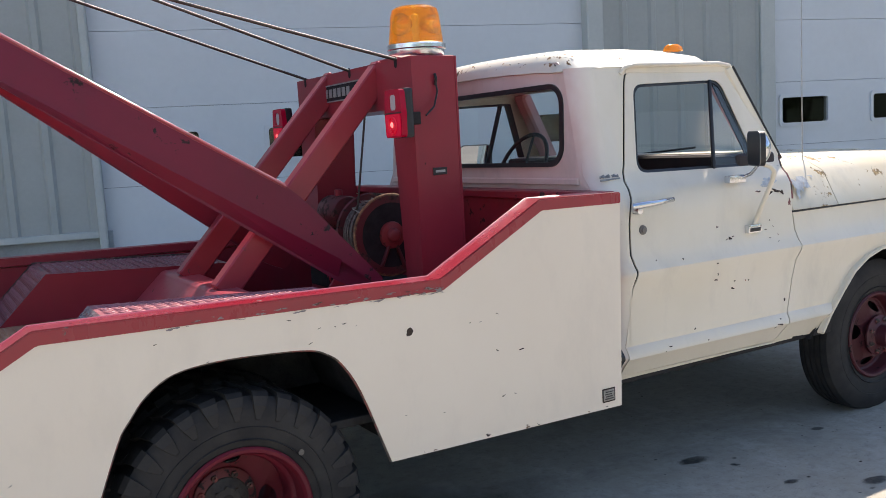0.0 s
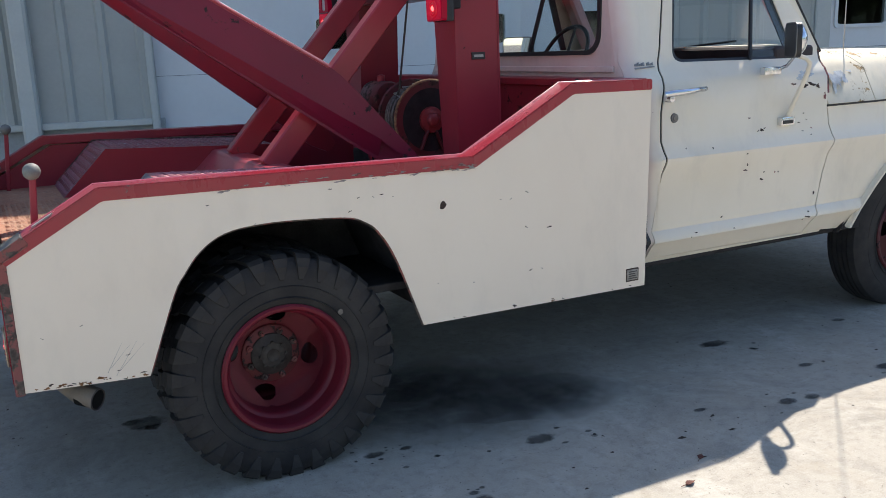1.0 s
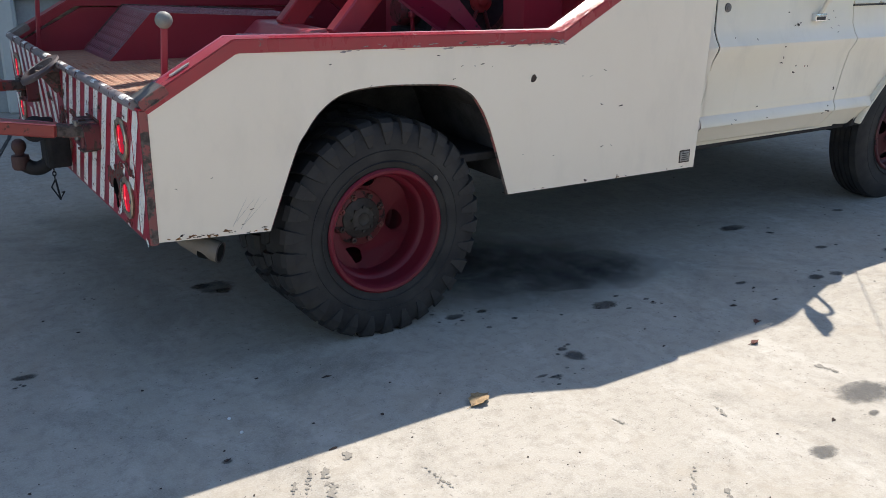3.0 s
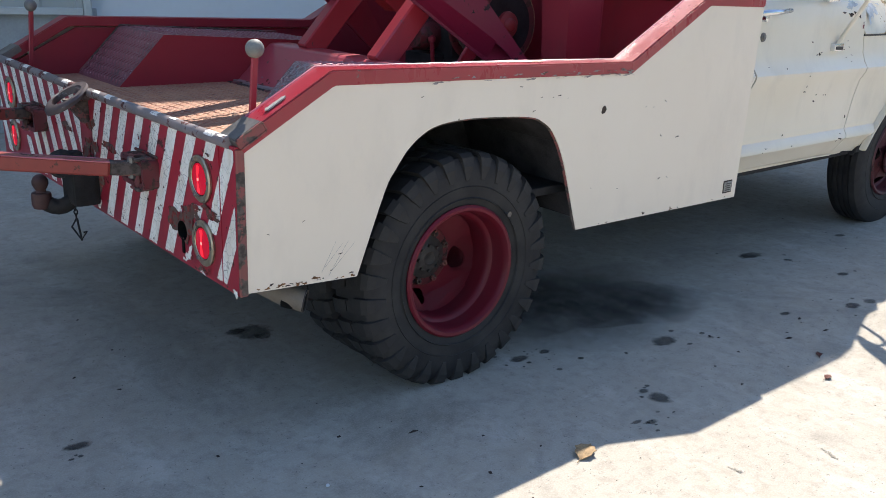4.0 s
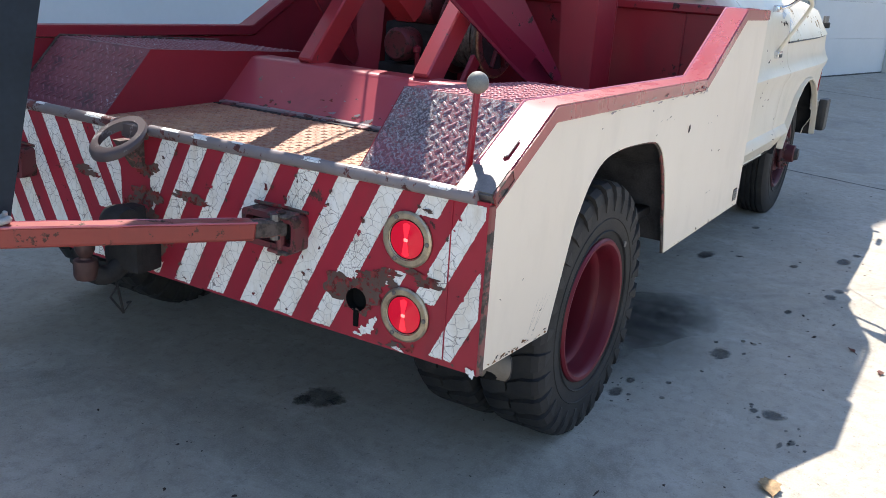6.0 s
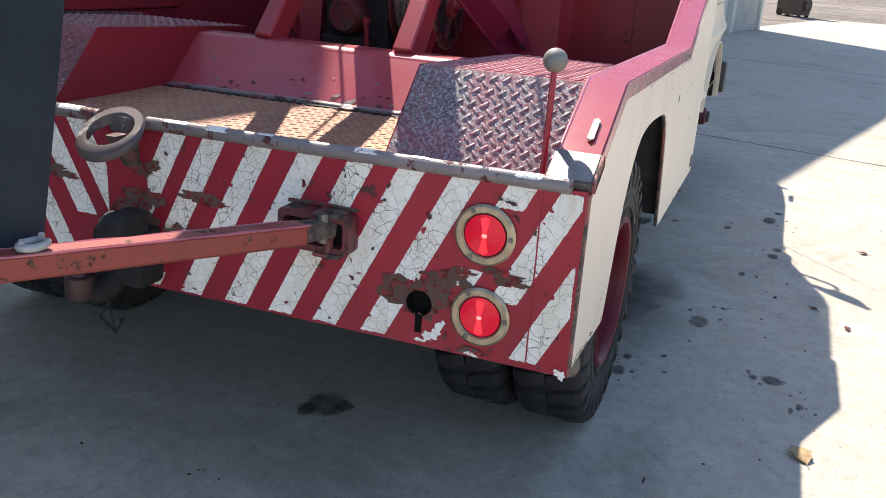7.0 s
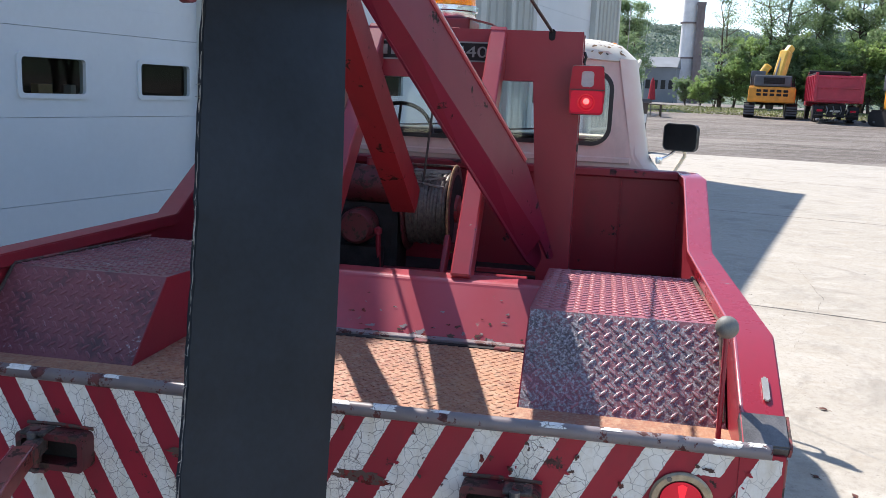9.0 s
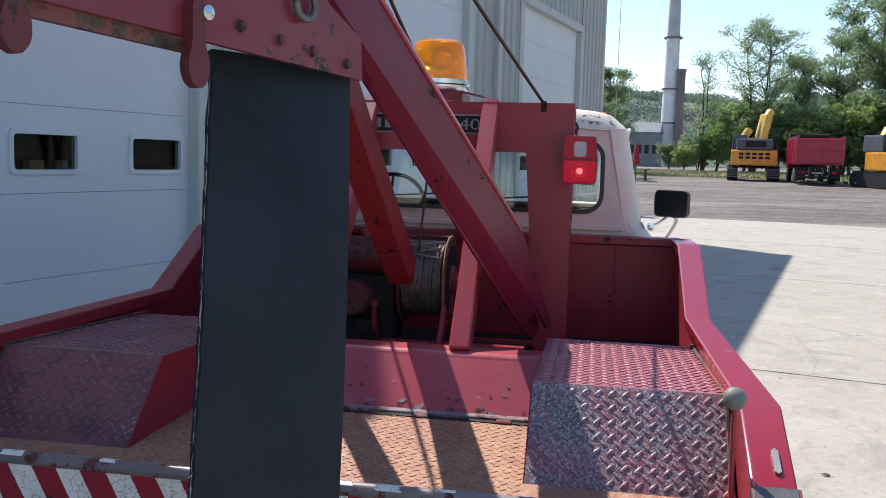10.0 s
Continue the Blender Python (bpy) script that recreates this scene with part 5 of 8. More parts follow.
part("mud_guard", sheet([(0.03 + 0.57 * k / 19, 0.66 - 0.05 * k / 19 + 0.009 * math.sin(k * 2.4) + 0.006 * math.sin(k * 5.3)) for k in range(20)] + [(0.60, 0.95), (0.03, 0.95)], lambda u, v: (1.40, u, v), 0.012), DARK, truck)
CHIPS = [(1.013, 1.005, 6), (1.111, 0.965, 5), (1.166, 0.962, 4), (1.198, 0.967, 7), (1.078, 0.922, 6), (1.788, 0.912, 6), (1.674, 0.896, 4), (1.717, 0.893, 4), (1.783, 0.779, 7),
         (1.889, 0.766, 10), (1.801, 0.609, 7), (1.852, 0.608, 5), (0.606, 0.997, 5), (0.752, 0.92, 4), (0.235, 0.507, 9), (0.322, 0.565, 6), (1.433, 0.902, 13), (0.16, 0.505, 6), (0.29, 0.52, 5),
         (0.20, 0.68, 4), (0.09, 0.66, 4), (1.55, 0.60, 4), (1.62, 0.468, 6), (1.95, 0.47, 6), (0.36, 0.50, 8), (1.24, 0.955, 3), (1.40, 0.62, 3)]
for i, (x, z, s) in enumerate(CHIPS):
    part("paint_chip", flat_face(blob(x, z, s * 0.0011, 40 + i, 18 if s == 13 else 12, 0.22 if s == 13 else 0.5, 0.9 if s == 13 else 0.26, 0.5 * math.sin(i * 2.1)), lambda u, v: (u, -0.0008, v)), CHIP, panels[0])
rnd = random.Random(14)
for i in (1, 2, 3, 4):
    x0, z0 = 0.245 + 0.012 * i, 0.505 + 0.014 * (i % 3)
    dx, dz = 0.040 + 0.010 * i, 0.05 + 0.012 * ((i * 3) % 5)
    part("scratch", flat_face([(x0, z0), (x0 + 0.0015, z0), (x0 + dx, z0 + dz), (x0 + dx - 0.0006, z0 + dz)], lambda u, v: (u, -0.0008, v)), PLATE_GREY, panels[0])
for i in range(34):
    f = rnd.random()
    x = 0.05 + 0.32 * f if i < 26 else rnd.uniform(1.36, 2.35)
    low = 0.503 - 0.0215 * (x - 0.024) / 0.356 * 1.0 if x < 0.4 else 0.473 - 0.014 * (x - 1.338) / 1.02
    part("rust_spot", flat_face(ragged(x, low + 0.004 + abs(rnd.gauss(0, 0.006)), rnd.uniform(0.002, 0.008), 1200 + i, rnd.uniform(0.3, 0.7)), lambda u, v: (u, -0.0007 - 0.00001 * i, v)), (RUSTY, RUSTY, CHIP)[i % 3], panels[0])
label_plate = part("maker_plate", moved(box(2.268, 2.322, -0.004, 0.0, 0.492, 0.535, 0.001), Matrix.Identity(4)), PLATE_GREY, panels[0], "small stamped metal plate")
part("plate_border", sheet(rounded(2.262, 2.328, 0.486, 0.541, 0.004), lambda u, v: (u, -0.0012, v), 0, [rounded(2.270, 2.320, 0.494, 0.533, 0.003)]), CHIP, label_plate)
for k in range(4):
    part("writing_bar", box(2.274 + 0.003 * (k % 2), 2.316 - 0.004 * (k % 3), -0.0050, -0.0038, 0.498 + 0.009 * k, 0.502 + 0.009 * k), BAR_DARK, label_plate)
for i in range(46):
    x = 0.62 + 0.94 * (1 - (1 - i / 45) ** 1.9) + 0.012 * math.sin(i * 3.3)
    h = 0.004 + 0.013 * abs(math.sin(i * 1.7)) ** 3
    z = 1.0845 - (x - 0.29) * 0.0173 - 0.033 + 0.010 * math.sin(i * 5.1)
    part("rail_scrape", flat_face(blob(x, z, h, 90 + i, 14, 0.8, 0.10 + 0.14 * abs(math.sin(i)), 0.02), lambda u, v: (u, -0.0068 - 0.00005 * i, v)), EDGE, panels[0])

# deck, wheel boxes and tread pattern
DZ = 0.835


def lozenges(u0, u1, v0, v1, place, pitch=0.0225, long=0.0140, wide=0.0055, high=0.0025):
    """Raised oval tread marks, turned by turns, over a flat stretch."""
    verts, faces = [], []
    nu, nv = int((u1 - u0) / (pitch * 0.93)), int((v1 - v0) / (pitch * 1.5))
    ring = [(math.cos(2 * math.pi * k / 10), math.sin(2 * math.pi * k / 10)) for k in range(10)]
    for i in range(nu):
        for j in range(nv):
            cu, cv = u0 + (i + 0.5) * (u1 - u0) / nu, v0 + (j + (0.75 if i % 2 else 0.25)) * (v1 - v0) / nv
            a = radians(45 if i % 2 else -45)
            c, s = math.cos(a), math.sin(a)
            n = len(verts)
            for grow, lift in ((1.0, 0.0), (0.82, 0.75), (0.45, 1.0)):
                for p, q in ring:
                    du, dv = p * long * grow, q * wide * grow
                    verts.append(place(cu + du * c - dv * s, cv + du * s + dv * c, high * lift))
            for row in (0, 10):
                for k in range(10):
                    faces.append((n + row + k, n + row + (k + 1) % 10, n + row + 10 + (k + 1) % 10, n + row + 10 + k))
            faces.append(tuple(n + 20 + k for k in range(10)))
    b = bmesh.new()
    me = bpy.data.meshes.new("temp")
    me.from_pydata(verts, [], faces)
    b.from_mesh(me)
    bpy.data.meshes.remove(me)
    return b


deck = part("deck_plate", sheet([(0.03, 0.07), (0.33, 0.07), (0.33, 0.58), (1.0, 0.58), (1.0, 1.66), (0.33, 1.66), (0.33, 2.17), (0.03, 2.17)], lambda u, v: (u, v, DZ - 0.012), 0.012), DECK, truck, "rusty tread-plate deck")
tagged(part("tread_relief", lozenges(0.05, 0.825, 0.59, 1.65, lambda u, v, h: (u, v, DZ + h), 0.0215, 0.0125, 0.0042, 0.0022), DECK, deck), kind="stuff")
part("front_floor", box(1.0, 2.36, 0.07, 2.17, 0.60, 0.63, 0.003), DARK, truck)


def wheel_box(flip):
    lo, hi, x1 = (0.32, DZ), (0.525, 1.045), 1.34
    def plates(prof):
        b = bmesh.new()
        rows = [[b.verts.new((x, y, z)) for x, z in prof] for y in (0.075, 0.585)]
        for k in range(len(prof) - 1):
            b.faces.new((rows[0][k], rows[0][k + 1], rows[1][k + 1], rows[1][k]))
        return b

    top, slope = plates([hi, (x1, 1.002), (x1, 0.62)]), plates([lo, hi])
    side = sheet([(0.32, DZ), (0.525, 1.045), (1.34, 1.002), (1.34, 0.62), (1.0, 0.62), (1.0, DZ)], lambda u, v: (u, 0.583, v), 0.004)
    L = math.hypot(0.205, 0.21)
    m1 = lozenges(0.01, L - 0.01, 0.085, 0.575, lambda u, v, h: (0.32 + u / L * 0.205 - h * 0.71, v, DZ + u / L * 0.21 + h * 0.71), 0.0225, 0.0148, 0.0046, 0.0032)
    m2 = lozenges(0.54, 1.33, 0.085, 0.575, lambda u, v, h: (u, v, 1.0454 - (u - 0.525) * 0.0528 + h), 0.0225, 0.0148, 0.0046, 0.0032)
    out = []
    for bm in (top, side, m1, m2, slope):
        out.append(moved(bm, MIRRORED) if flip else bm)
    # the left box takes the darkened copies that stand for shade
    mat = TREAD_SHADED if flip else TREAD
    slope_mat = TREAD_SHADED if flip else TREAD_WORN
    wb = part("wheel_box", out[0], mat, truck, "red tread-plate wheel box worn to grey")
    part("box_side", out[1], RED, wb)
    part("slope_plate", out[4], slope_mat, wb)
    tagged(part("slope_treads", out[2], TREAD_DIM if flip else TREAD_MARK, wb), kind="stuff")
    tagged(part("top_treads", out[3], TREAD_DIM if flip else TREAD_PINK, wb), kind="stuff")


wheel_box(False)
wheel_box(True)
both("box_weld", lambda: rod([(0.33, 0.083, DZ + 0.012), (0.525, 0.083, 1.048), (1.34, 0.083, 1.007)], 0.006, 6), POST, truck)

cross = part("cross_beam", sheet([(0.852, DZ), (1.010, 0.984), (1.016, 0.991), (1.023, 0.996), (1.032, 0.9995), (1.042, 1.001), (1.12, 1.001), (1.12, 0.75), (0.90, 0.75)], lambda u, v: (u, 0.587, v), 1.066), BEAM_RED, truck, "light red cross beam in front of the deck")
part("beam_foot", box(0.828, 0.862, 0.6, 1.64, DZ, DZ + 0.010, 0.002), EDGE, cross)
rnd = random.Random(31)
for i in range(46):
    f = rnd.random() ** 2.2
    y, s = rnd.uniform(0.62, 1.62), 0.004 + 0.055 * f
    y += 0.0 if rnd.random() < 0.5 else 0.5 * (0.72 - y)
    fl = ragged(y, 0.012 + 0.16 * f, rnd.uniform(0.003, 0.010) * (1.4 - f), 700 + i, rnd.uniform(0.35, 0.9))
    part("worn_spot", flat_face(fl, lambda u, v: (0.852 + v * 0.7255 - 0.0011 - 0.00002 * i, u, DZ + v * 0.6875 + 0.0011)), EDGE if i % 2 else PATINA, cross)
part("deck_gap", box(0.800, 0.822, 0.6, 1.64, DZ - 0.002, DZ + 0.0035), DARK, deck)
for y in (0.66, 0.92, 1.25, 1.55):
    part("hinge", box(0.795, 0.835, y, y + 0.05, DZ + 0.001, DZ + 0.008, 0.003), POCKET_RED, deck)

# tail panel with its stripes
tail = part("tail_panel", sheet([(0.0, 0.50), (WIDE, 0.488), (WIDE, 0.905), (0.0, 0.905)], lambda u, v: (0.0, u, v), 0.02,
            [blob(0.341, 0.600, 0.030, 3, 16, 0.02), ], ), TAIL_RED, truck, "red tail panel with crazed white slanting stripes")
# black slot, tube and backing put the hole's inner shade into colour
part("slot", box(-0.0045, 0.003, 0.3335, 0.3485, 0.530, 0.575, 0.002), SHADE_BLACK, tail)
part("hole_shade", lathe([(0.0297, -0.0042), (0.0288, -0.0042), (0.0288, 0.021)], pose(0, 0.341, 0.600, 0, 90, 0), 24), SHADE_BLACK, tail, "", 40)
part("hole_back", box(0.0205, 0.03, 0.29, 0.39, 0.55, 0.65), SHADE_BLACK, tail)
both("tail_lip", lambda: rod([(0.0, 0.03, 0.912), (0.0, YC - 0.07, 0.908)], 0.016, 18), EDGE, tail, "bare worn steel edge", 60)


def jagged(points, seed, amount=0.0006, step_len=0.004):
    rnd = random.Random(seed)
    out = []
    for i, p in enumerate(points):
        q = points[(i + 1) % len(points)]
        d = math.hypot(q[0] - p[0], q[1] - p[1])
        n = max(1, int(d / step_len))
        for k in range(n):
            t = k / n
            out.append((p[0] + (q[0] - p[0]) * t + rnd.uniform(-amount, amount), p[1] + (q[1] - p[1]) * t + rnd.uniform(-amount, amount) * (2.6 if abs(q[1] - p[1]) < 0.02 else 1)))
    return out


LEAN_Y = 0.51


def clip(poly, lo, hi):
    """Cuts a convex outline to lo <= first coordinate <= hi."""
    for bound, sign in ((lo, 1), (hi, -1)):
        out = []
        for i, p in enumerate(poly):
            q = poly[(i + 1) % len(poly)]
            a, c = sign * (p[0] - bound), sign * (q[0] - bound)
            if a >= 0:
                out.append(p)
            if a * c < 0:
                t = a / (a - c)
                out.append((p[0] + (q[0] - p[0]) * t, p[1] + (q[1] - p[1]) * t))
        poly = out
    return poly


TOPS = [-0.101, 0.017, 0.126, 0.248, 0.371, 0.489, 0.612, 0.739, 0.862, 0.969]
# heights over which each stripe still has its white paint
KEPT = [[(0.515, 0.745)], [(0.640, 0.897)], [(0.846, 0.899), (0.660, 0.700)], [(0.650, 0.905), (0.506, 0.628)], [(0.504, 0.902)],
        [(0.772, 0.894), (0.503, 0.690)], [(0.503, 0.896)], [(0.501, 0.893)], [(0.655, 0.895), (0.503, 0.540)], [(0.645, 0.904)]]
for i, c in enumerate(TOPS):
    for side in (0, 1):
        for n, (lo, hi) in enumerate(KEPT[i]):
            w, top = 0.0305, c + (0.905 - hi) * LEAN_Y
            pts = clip([(top - w, hi), (top + w, hi), (top + w + (hi - lo) * LEAN_Y, lo), (top - w + (hi - lo) * LEAN_Y, lo)], 0.006, YC - 0.06)
            j = jagged(pts, 7 * i + side + 40 * n, 0.0008)
            if side:
                j = [(WIDE - y, z) for y, z in j]
            part("stripe", flat_face(j, lambda u, v: (-0.0012, u, v)), STRIPE, tail, "cracked white paint stripe")
for i, (y, z, r, sq) in enumerate([(0.312, 0.528, 0.014, 0.9), (0.295, 0.545, 0.012, 1.1), (0.335, 0.514, 0.010, 0.5), (0.286, 0.560, 0.008, 1.2), (0.215, 0.507, 0.016, 0.25), (0.013, 0.505, 0.010, 1.2)]):
    part("paint_flake", flat_face(ragged(y, z, r, 1500 + i, sq), lambda u, v: (-0.0036 - 0.00002 * i, u, v)), STRIPE, tail)


def lip_patch(y0, y1, seed):
    """White paint left on the rolled top edge of the tail, with torn ends."""
    rnd = random.Random(seed)
    b = bmesh.new()
    rows = []
    turn0, turn1 = rnd.uniform(120, 160), rnd.uniform(50, 90)
    for k in range(9):
        a = radians(turn0 + (turn1 - turn0) * k / 8)
        e0, e1 = y0 + rnd.uniform(-0.006, 0.006), y1 + rnd.uniform(-0.006, 0.006)
        rows.append([b.verts.new((0.0166 * math.cos(a), e0 + (e1 - e0) * q / 6, 0.9122 - 0.004 * (e0 + (e1 - e0) * q / 6) + 0.0166 * math.sin(a))) for q in range(7)])
    for p, q in zip(rows, rows[1:]):
        for e in range(6):
            b.faces.new((p[e], p[e + 1], q[e + 1], q[e]))
    return b


for i, c in enumerate(TOPS[1:]):
    for side in (0, 1):
        if i in (2, 5) and not side or i % 2 and side:
            continue
        b = lip_patch(max(c - 0.034, 0.045), max(c + 0.006 + 0.012 * (i % 3), 0.075), 60 + 2 * i + side)
        part("paint_patch", moved(b, MIRRORED) if side else b, STRIPE, tail, "", 60)
for i, (y, z, r, sq) in enumerate([(0.90, 0.752, 0.055, 0.35), (0.93, 0.745, 0.04, 0.4), (0.865, 0.742, 0.04, 0.35), (0.92, 0.66, 0.035, 0.3), (0.272, 0.672, 0.036, 0.5),
                                   (0.405, 0.640, 0.020, 0.6), (0.300, 0.668, 0.045, 0.42), (0.255, 0.690, 0.040, 0.40), (0.14, 0.685, 0.035, 0.4), (1.02, 0.60, 0.05, 0.9), (1.05, 0.72, 0.035, 1.2), (0.22, 0.515, 0.03, 0.4), (1.055, 0.80, 0.030, 1.1), (1.07, 0.66, 0.045, 1.2), (0.985, 0.655, 0.03, 0.8), (0.155, 0.700, 0.045, 0.45), (0.23, 0.660, 0.03, 0.5),
                                   (0.55, 0.78, 0.03, 0.5), (1.10, 0.73, 0.030, 1.1), (1.115, 0.69, 0.038, 0.8), (1.15, 0.68, 0.030, 1.2), (1.085, 0.79, 0.022, 1.0), (1.34, 0.755, 0.05, 0.35), (1.31, 0.745, 0.04, 0.4), (0.15, 0.86, 0.012, 0.6)]):
    part("rust_patch", flat_face(ragged(y, z, r * 0.85, 200 + i, sq * 0.75), lambda u, v: (-0.0016 - 0.00012 * i, u, v)), PATINA, tail)
rnd = random.Random(77)
for i in range(110):
    c, f = rnd.choice(TOPS), rnd.random()
    z = 0.51 + 0.38 * (f ** 1.5 if i % 2 else f)
    y = c + rnd.choice((-0.034, 0.034, rnd.uniform(-0.03, 0.03))) + (0.894 - z) * LEAN_Y
    if 0.02 < y < YC - 0.08 and math.hypot(y - 0.341, z - 0.585) > 0.06:
        part("paint_flake", flat_face(ragged(y, z, rnd.uniform(0.002, 0.0065), 900 + i, rnd.uniform(0.4, 1.6)), lambda u, v: (-0.0042 - 0.00001 * i, u, v)), PATINA if i % 3 else TAIL_RED, tail)
part("rust_patch", sheet(ragged(0.345, 0.618, 0.066, 321, 0.85), lambda u, v: (-0.0030, u, v), 0, [blob(0.341, 0.600, 0.0305, 3, 16, 0.02)]), PATINA, tail)
part("seam", box(-0.0025, 0.0, 0.088, 0.091, 0.51, 0.90), TAIL_RED, tail)
for k, (y, z) in enumerate([(0.201, 0.783), (0.198, 0.599)]):
    for side in (0, 1):
        yy = WIDE - y if side else y
        m = pose(-0.001, yy, z, 0, -90, 0) @ Matrix.Diagonal((1, 1, 0.6, 1))
        lamp = part("tail_lamp", lathe([(0.046, 0.0), (0.066, 0.0), (0.067, 0.010), (0.062, 0.016), (0.050, 0.016), (0.047, 0.010)], m, 36), BRASS, truck, "round red tail lamp with a tarnished ring", 35)
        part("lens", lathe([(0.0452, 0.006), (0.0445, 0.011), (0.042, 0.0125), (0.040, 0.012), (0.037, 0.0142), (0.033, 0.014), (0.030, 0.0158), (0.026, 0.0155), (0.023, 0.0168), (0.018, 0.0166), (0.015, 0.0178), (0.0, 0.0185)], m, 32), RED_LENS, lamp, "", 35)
        # glowing wedges imitate the star-shaped highlight in the lens
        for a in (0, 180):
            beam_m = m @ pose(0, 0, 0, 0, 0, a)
            part("lit_facet", flat_face([(0.004, -0.004), (0.036, -0.010), (0.041, 0.0), (0.036, 0.010), (0.004, 0.004)], lambda u, v: beam_m @ Vector((u, v, 0.0200 - 0.10 * u))), RED_STAR, lamp)
        # black ring stands for the shaded gap between lens and lamp ring
        part("gap_ring", lathe([(0.0448, 0.009), (0.0490, 0.011), (0.0490, 0.0155)], m, 32), SHADE_BLACK, lamp, "", 40)
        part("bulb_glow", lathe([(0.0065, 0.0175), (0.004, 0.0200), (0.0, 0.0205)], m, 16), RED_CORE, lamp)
        for a in (30, 150, 270):
            part("screw", lathe([(0, 0.022), (0.005, 0.021), (0.006, 0.016)], m @ pose(0.057 * math.cos(radians(a)), 0.057 * math.sin(radians(a)), 0), 10), STEEL, lamp)


def ring_hook():
    b = bmesh.new()
    n, outer = 40, []
    for k in range(n):
        a = 2 * math.pi * k / n
        rx, ry = 0.056, 0.066
        outer.append((rx * math.cos(a), ry * math.sin(a)))
    rows = []
    for cx, cy in outer:
        d = Vector((cx, cy)).normalized()
        rows.append([b.verts.new((-0.062 + cx + d.x * q, YC - 0.012 + cy + d.y * q, 0.886 + h + 0.62 * (cx + d.x * q))) for q, h in ((-0.010, -0.012), (0.012, -0.012), (0.016, 0.002), (0.010, 0.012), (-0.008, 0.012))])
    for i in range(n):
        a, c = rows[i], rows[(i + 1) % n]
        for k in range(5):
            b.faces.new((a[k], a[(k + 1) % 5], c[(k + 1) % 5], c[k]))
    return b


hook = part("tow_eye", ring_hook(), EYE_STEEL, truck, "worn steel towing eye", 50)
part("eye_bracket", sheet([(-0.08, 0.885), (0.0, 0.885), (0.0, 0.80), (-0.02, 0.80)], lambda u, v: (u, YC - 0.04, v), 0.03), POST, hook)
part("eye_collar", box(-0.022, 0.006, YC - 0.060, YC + 0.030, 0.880, 0.922, 0.012, None, 3), EYE_STEEL, hook)

# pintle hitch low on the tail
pintle = part("pintle_hitch", box(-0.09, 0.0, YC - 0.10, YC + 0.04, 0.52, 0.66, 0.02, None, 2), DARK, truck, "greasy black pintle hitch")
part("jaw", lathe([(0, -0.035), (0.04, -0.035), (0.05, 0), (0.04, 0.035), (0, 0.035)], pose(-0.115, YC - 0.07, 0.675, 90), 20), DARK, pintle, "", 40)
part("latch", box(-0.13, -0.05, YC - 0.10, YC - 0.04, 0.66, 0.715, 0.012, None, 2), DARK, pintle)
part("ball_arm", rod(arc((-0.04, YC - 0.02, 0.575), (-0.165, YC + 0.012, 0.535), (0.0, 0, -0.045), 8), 0.028, 10), DARK, pintle, "", 50)
part("hitch_ball", lathe([(0, 0.628), (0.012, 0.626), (0.021, 0.619), (0.027, 0.606), (0.027, 0.593), (0.021, 0.580), (0.016, 0.572), (0.018, 0.566), (0.031, 0.563), (0.033, 0.556), (0.033, 0.520), (0.028, 0.509), (0.0, 0.506)], pose(-0.169, YC + 0.012, 0), 24), HITCH_RUST, pintle, "", 50)
b = bmesh.new()
for k in range(6):
    m = pose(-0.05, YC + 0.04, 0.535 - k * 0.0165, 90, 0, 80 if k % 2 else -10)
    for s in range(10):
        a0, a1 = 2 * math.pi * s / 10, 2 * math.pi * (s + 1) / 10
        rod([m @ Vector((0.006 * math.cos(a0), 0.0105 * math.sin(a0), 0)), m @ Vector((0.006 * math.cos(a1), 0.0105 * math.sin(a1), 0))], 0.0024, 6, b)


def hook_at(s, z):
    return (-0.05 + 0.7 * s, YC + 0.04 - 0.7 * s, z)


rod([hook_at(0, 0.444), hook_at(-0.020, 0.412), hook_at(0.014, 0.364), hook_at(0.036, 0.399), hook_at(0.024, 0.394)], 0.0034, 6, b)
rod([hook_at(0.002, 0.446), hook_at(0.0145, 0.362)], 0.0038, 6, b)
part("safety_chain", b, DARK, pintle)

# pockets for the tow bars
for y, s in ((0.545, 1), (WIDE - 0.545, -1)):
    lo, hi = sorted((y - 0.050 * s, y + 0.125 * s))
    frame_out = rounded(lo, hi, 0.690, 0.780, 0.014)
    pocket = part("bar_pocket", sheet(frame_out, lambda u, v: (-0.050, u, v), 0.050, [rounded(lo + 0.014, hi - 0.014, 0.706, 0.764, 0.008)]), POCKET_RED, truck, "welded rusty red steel pocket")
    # dark plate puts the shade inside the pocket into colour
    part("pocket_back", box(-0.004, -0.0005, lo + 0.006, hi - 0.006, 0.698, 0.772), DARK, pocket)
    part("top_web", box(-0.062, -0.010, y - 0.032, y + 0.032, 0.776, 0.785, 0.003), POST, pocket)
    part("bottom_web", box(-0.062, -0.010, y - 0.032, y + 0.032, 0.684, 0.693, 0.003), POST, pocket)
    part("pivot_pin", rod([(-0.045, y, 0.680), (-0.045, y, 0.790)], 0.012, 10), POCKET_RED, pocket)
    part("weld_bead", rod([(-0.001, lo, 0.785), (-0.001, (lo + hi) / 2, 0.787), (-0.001, hi, 0.784)], 0.005, 6), PATINA, pocket)

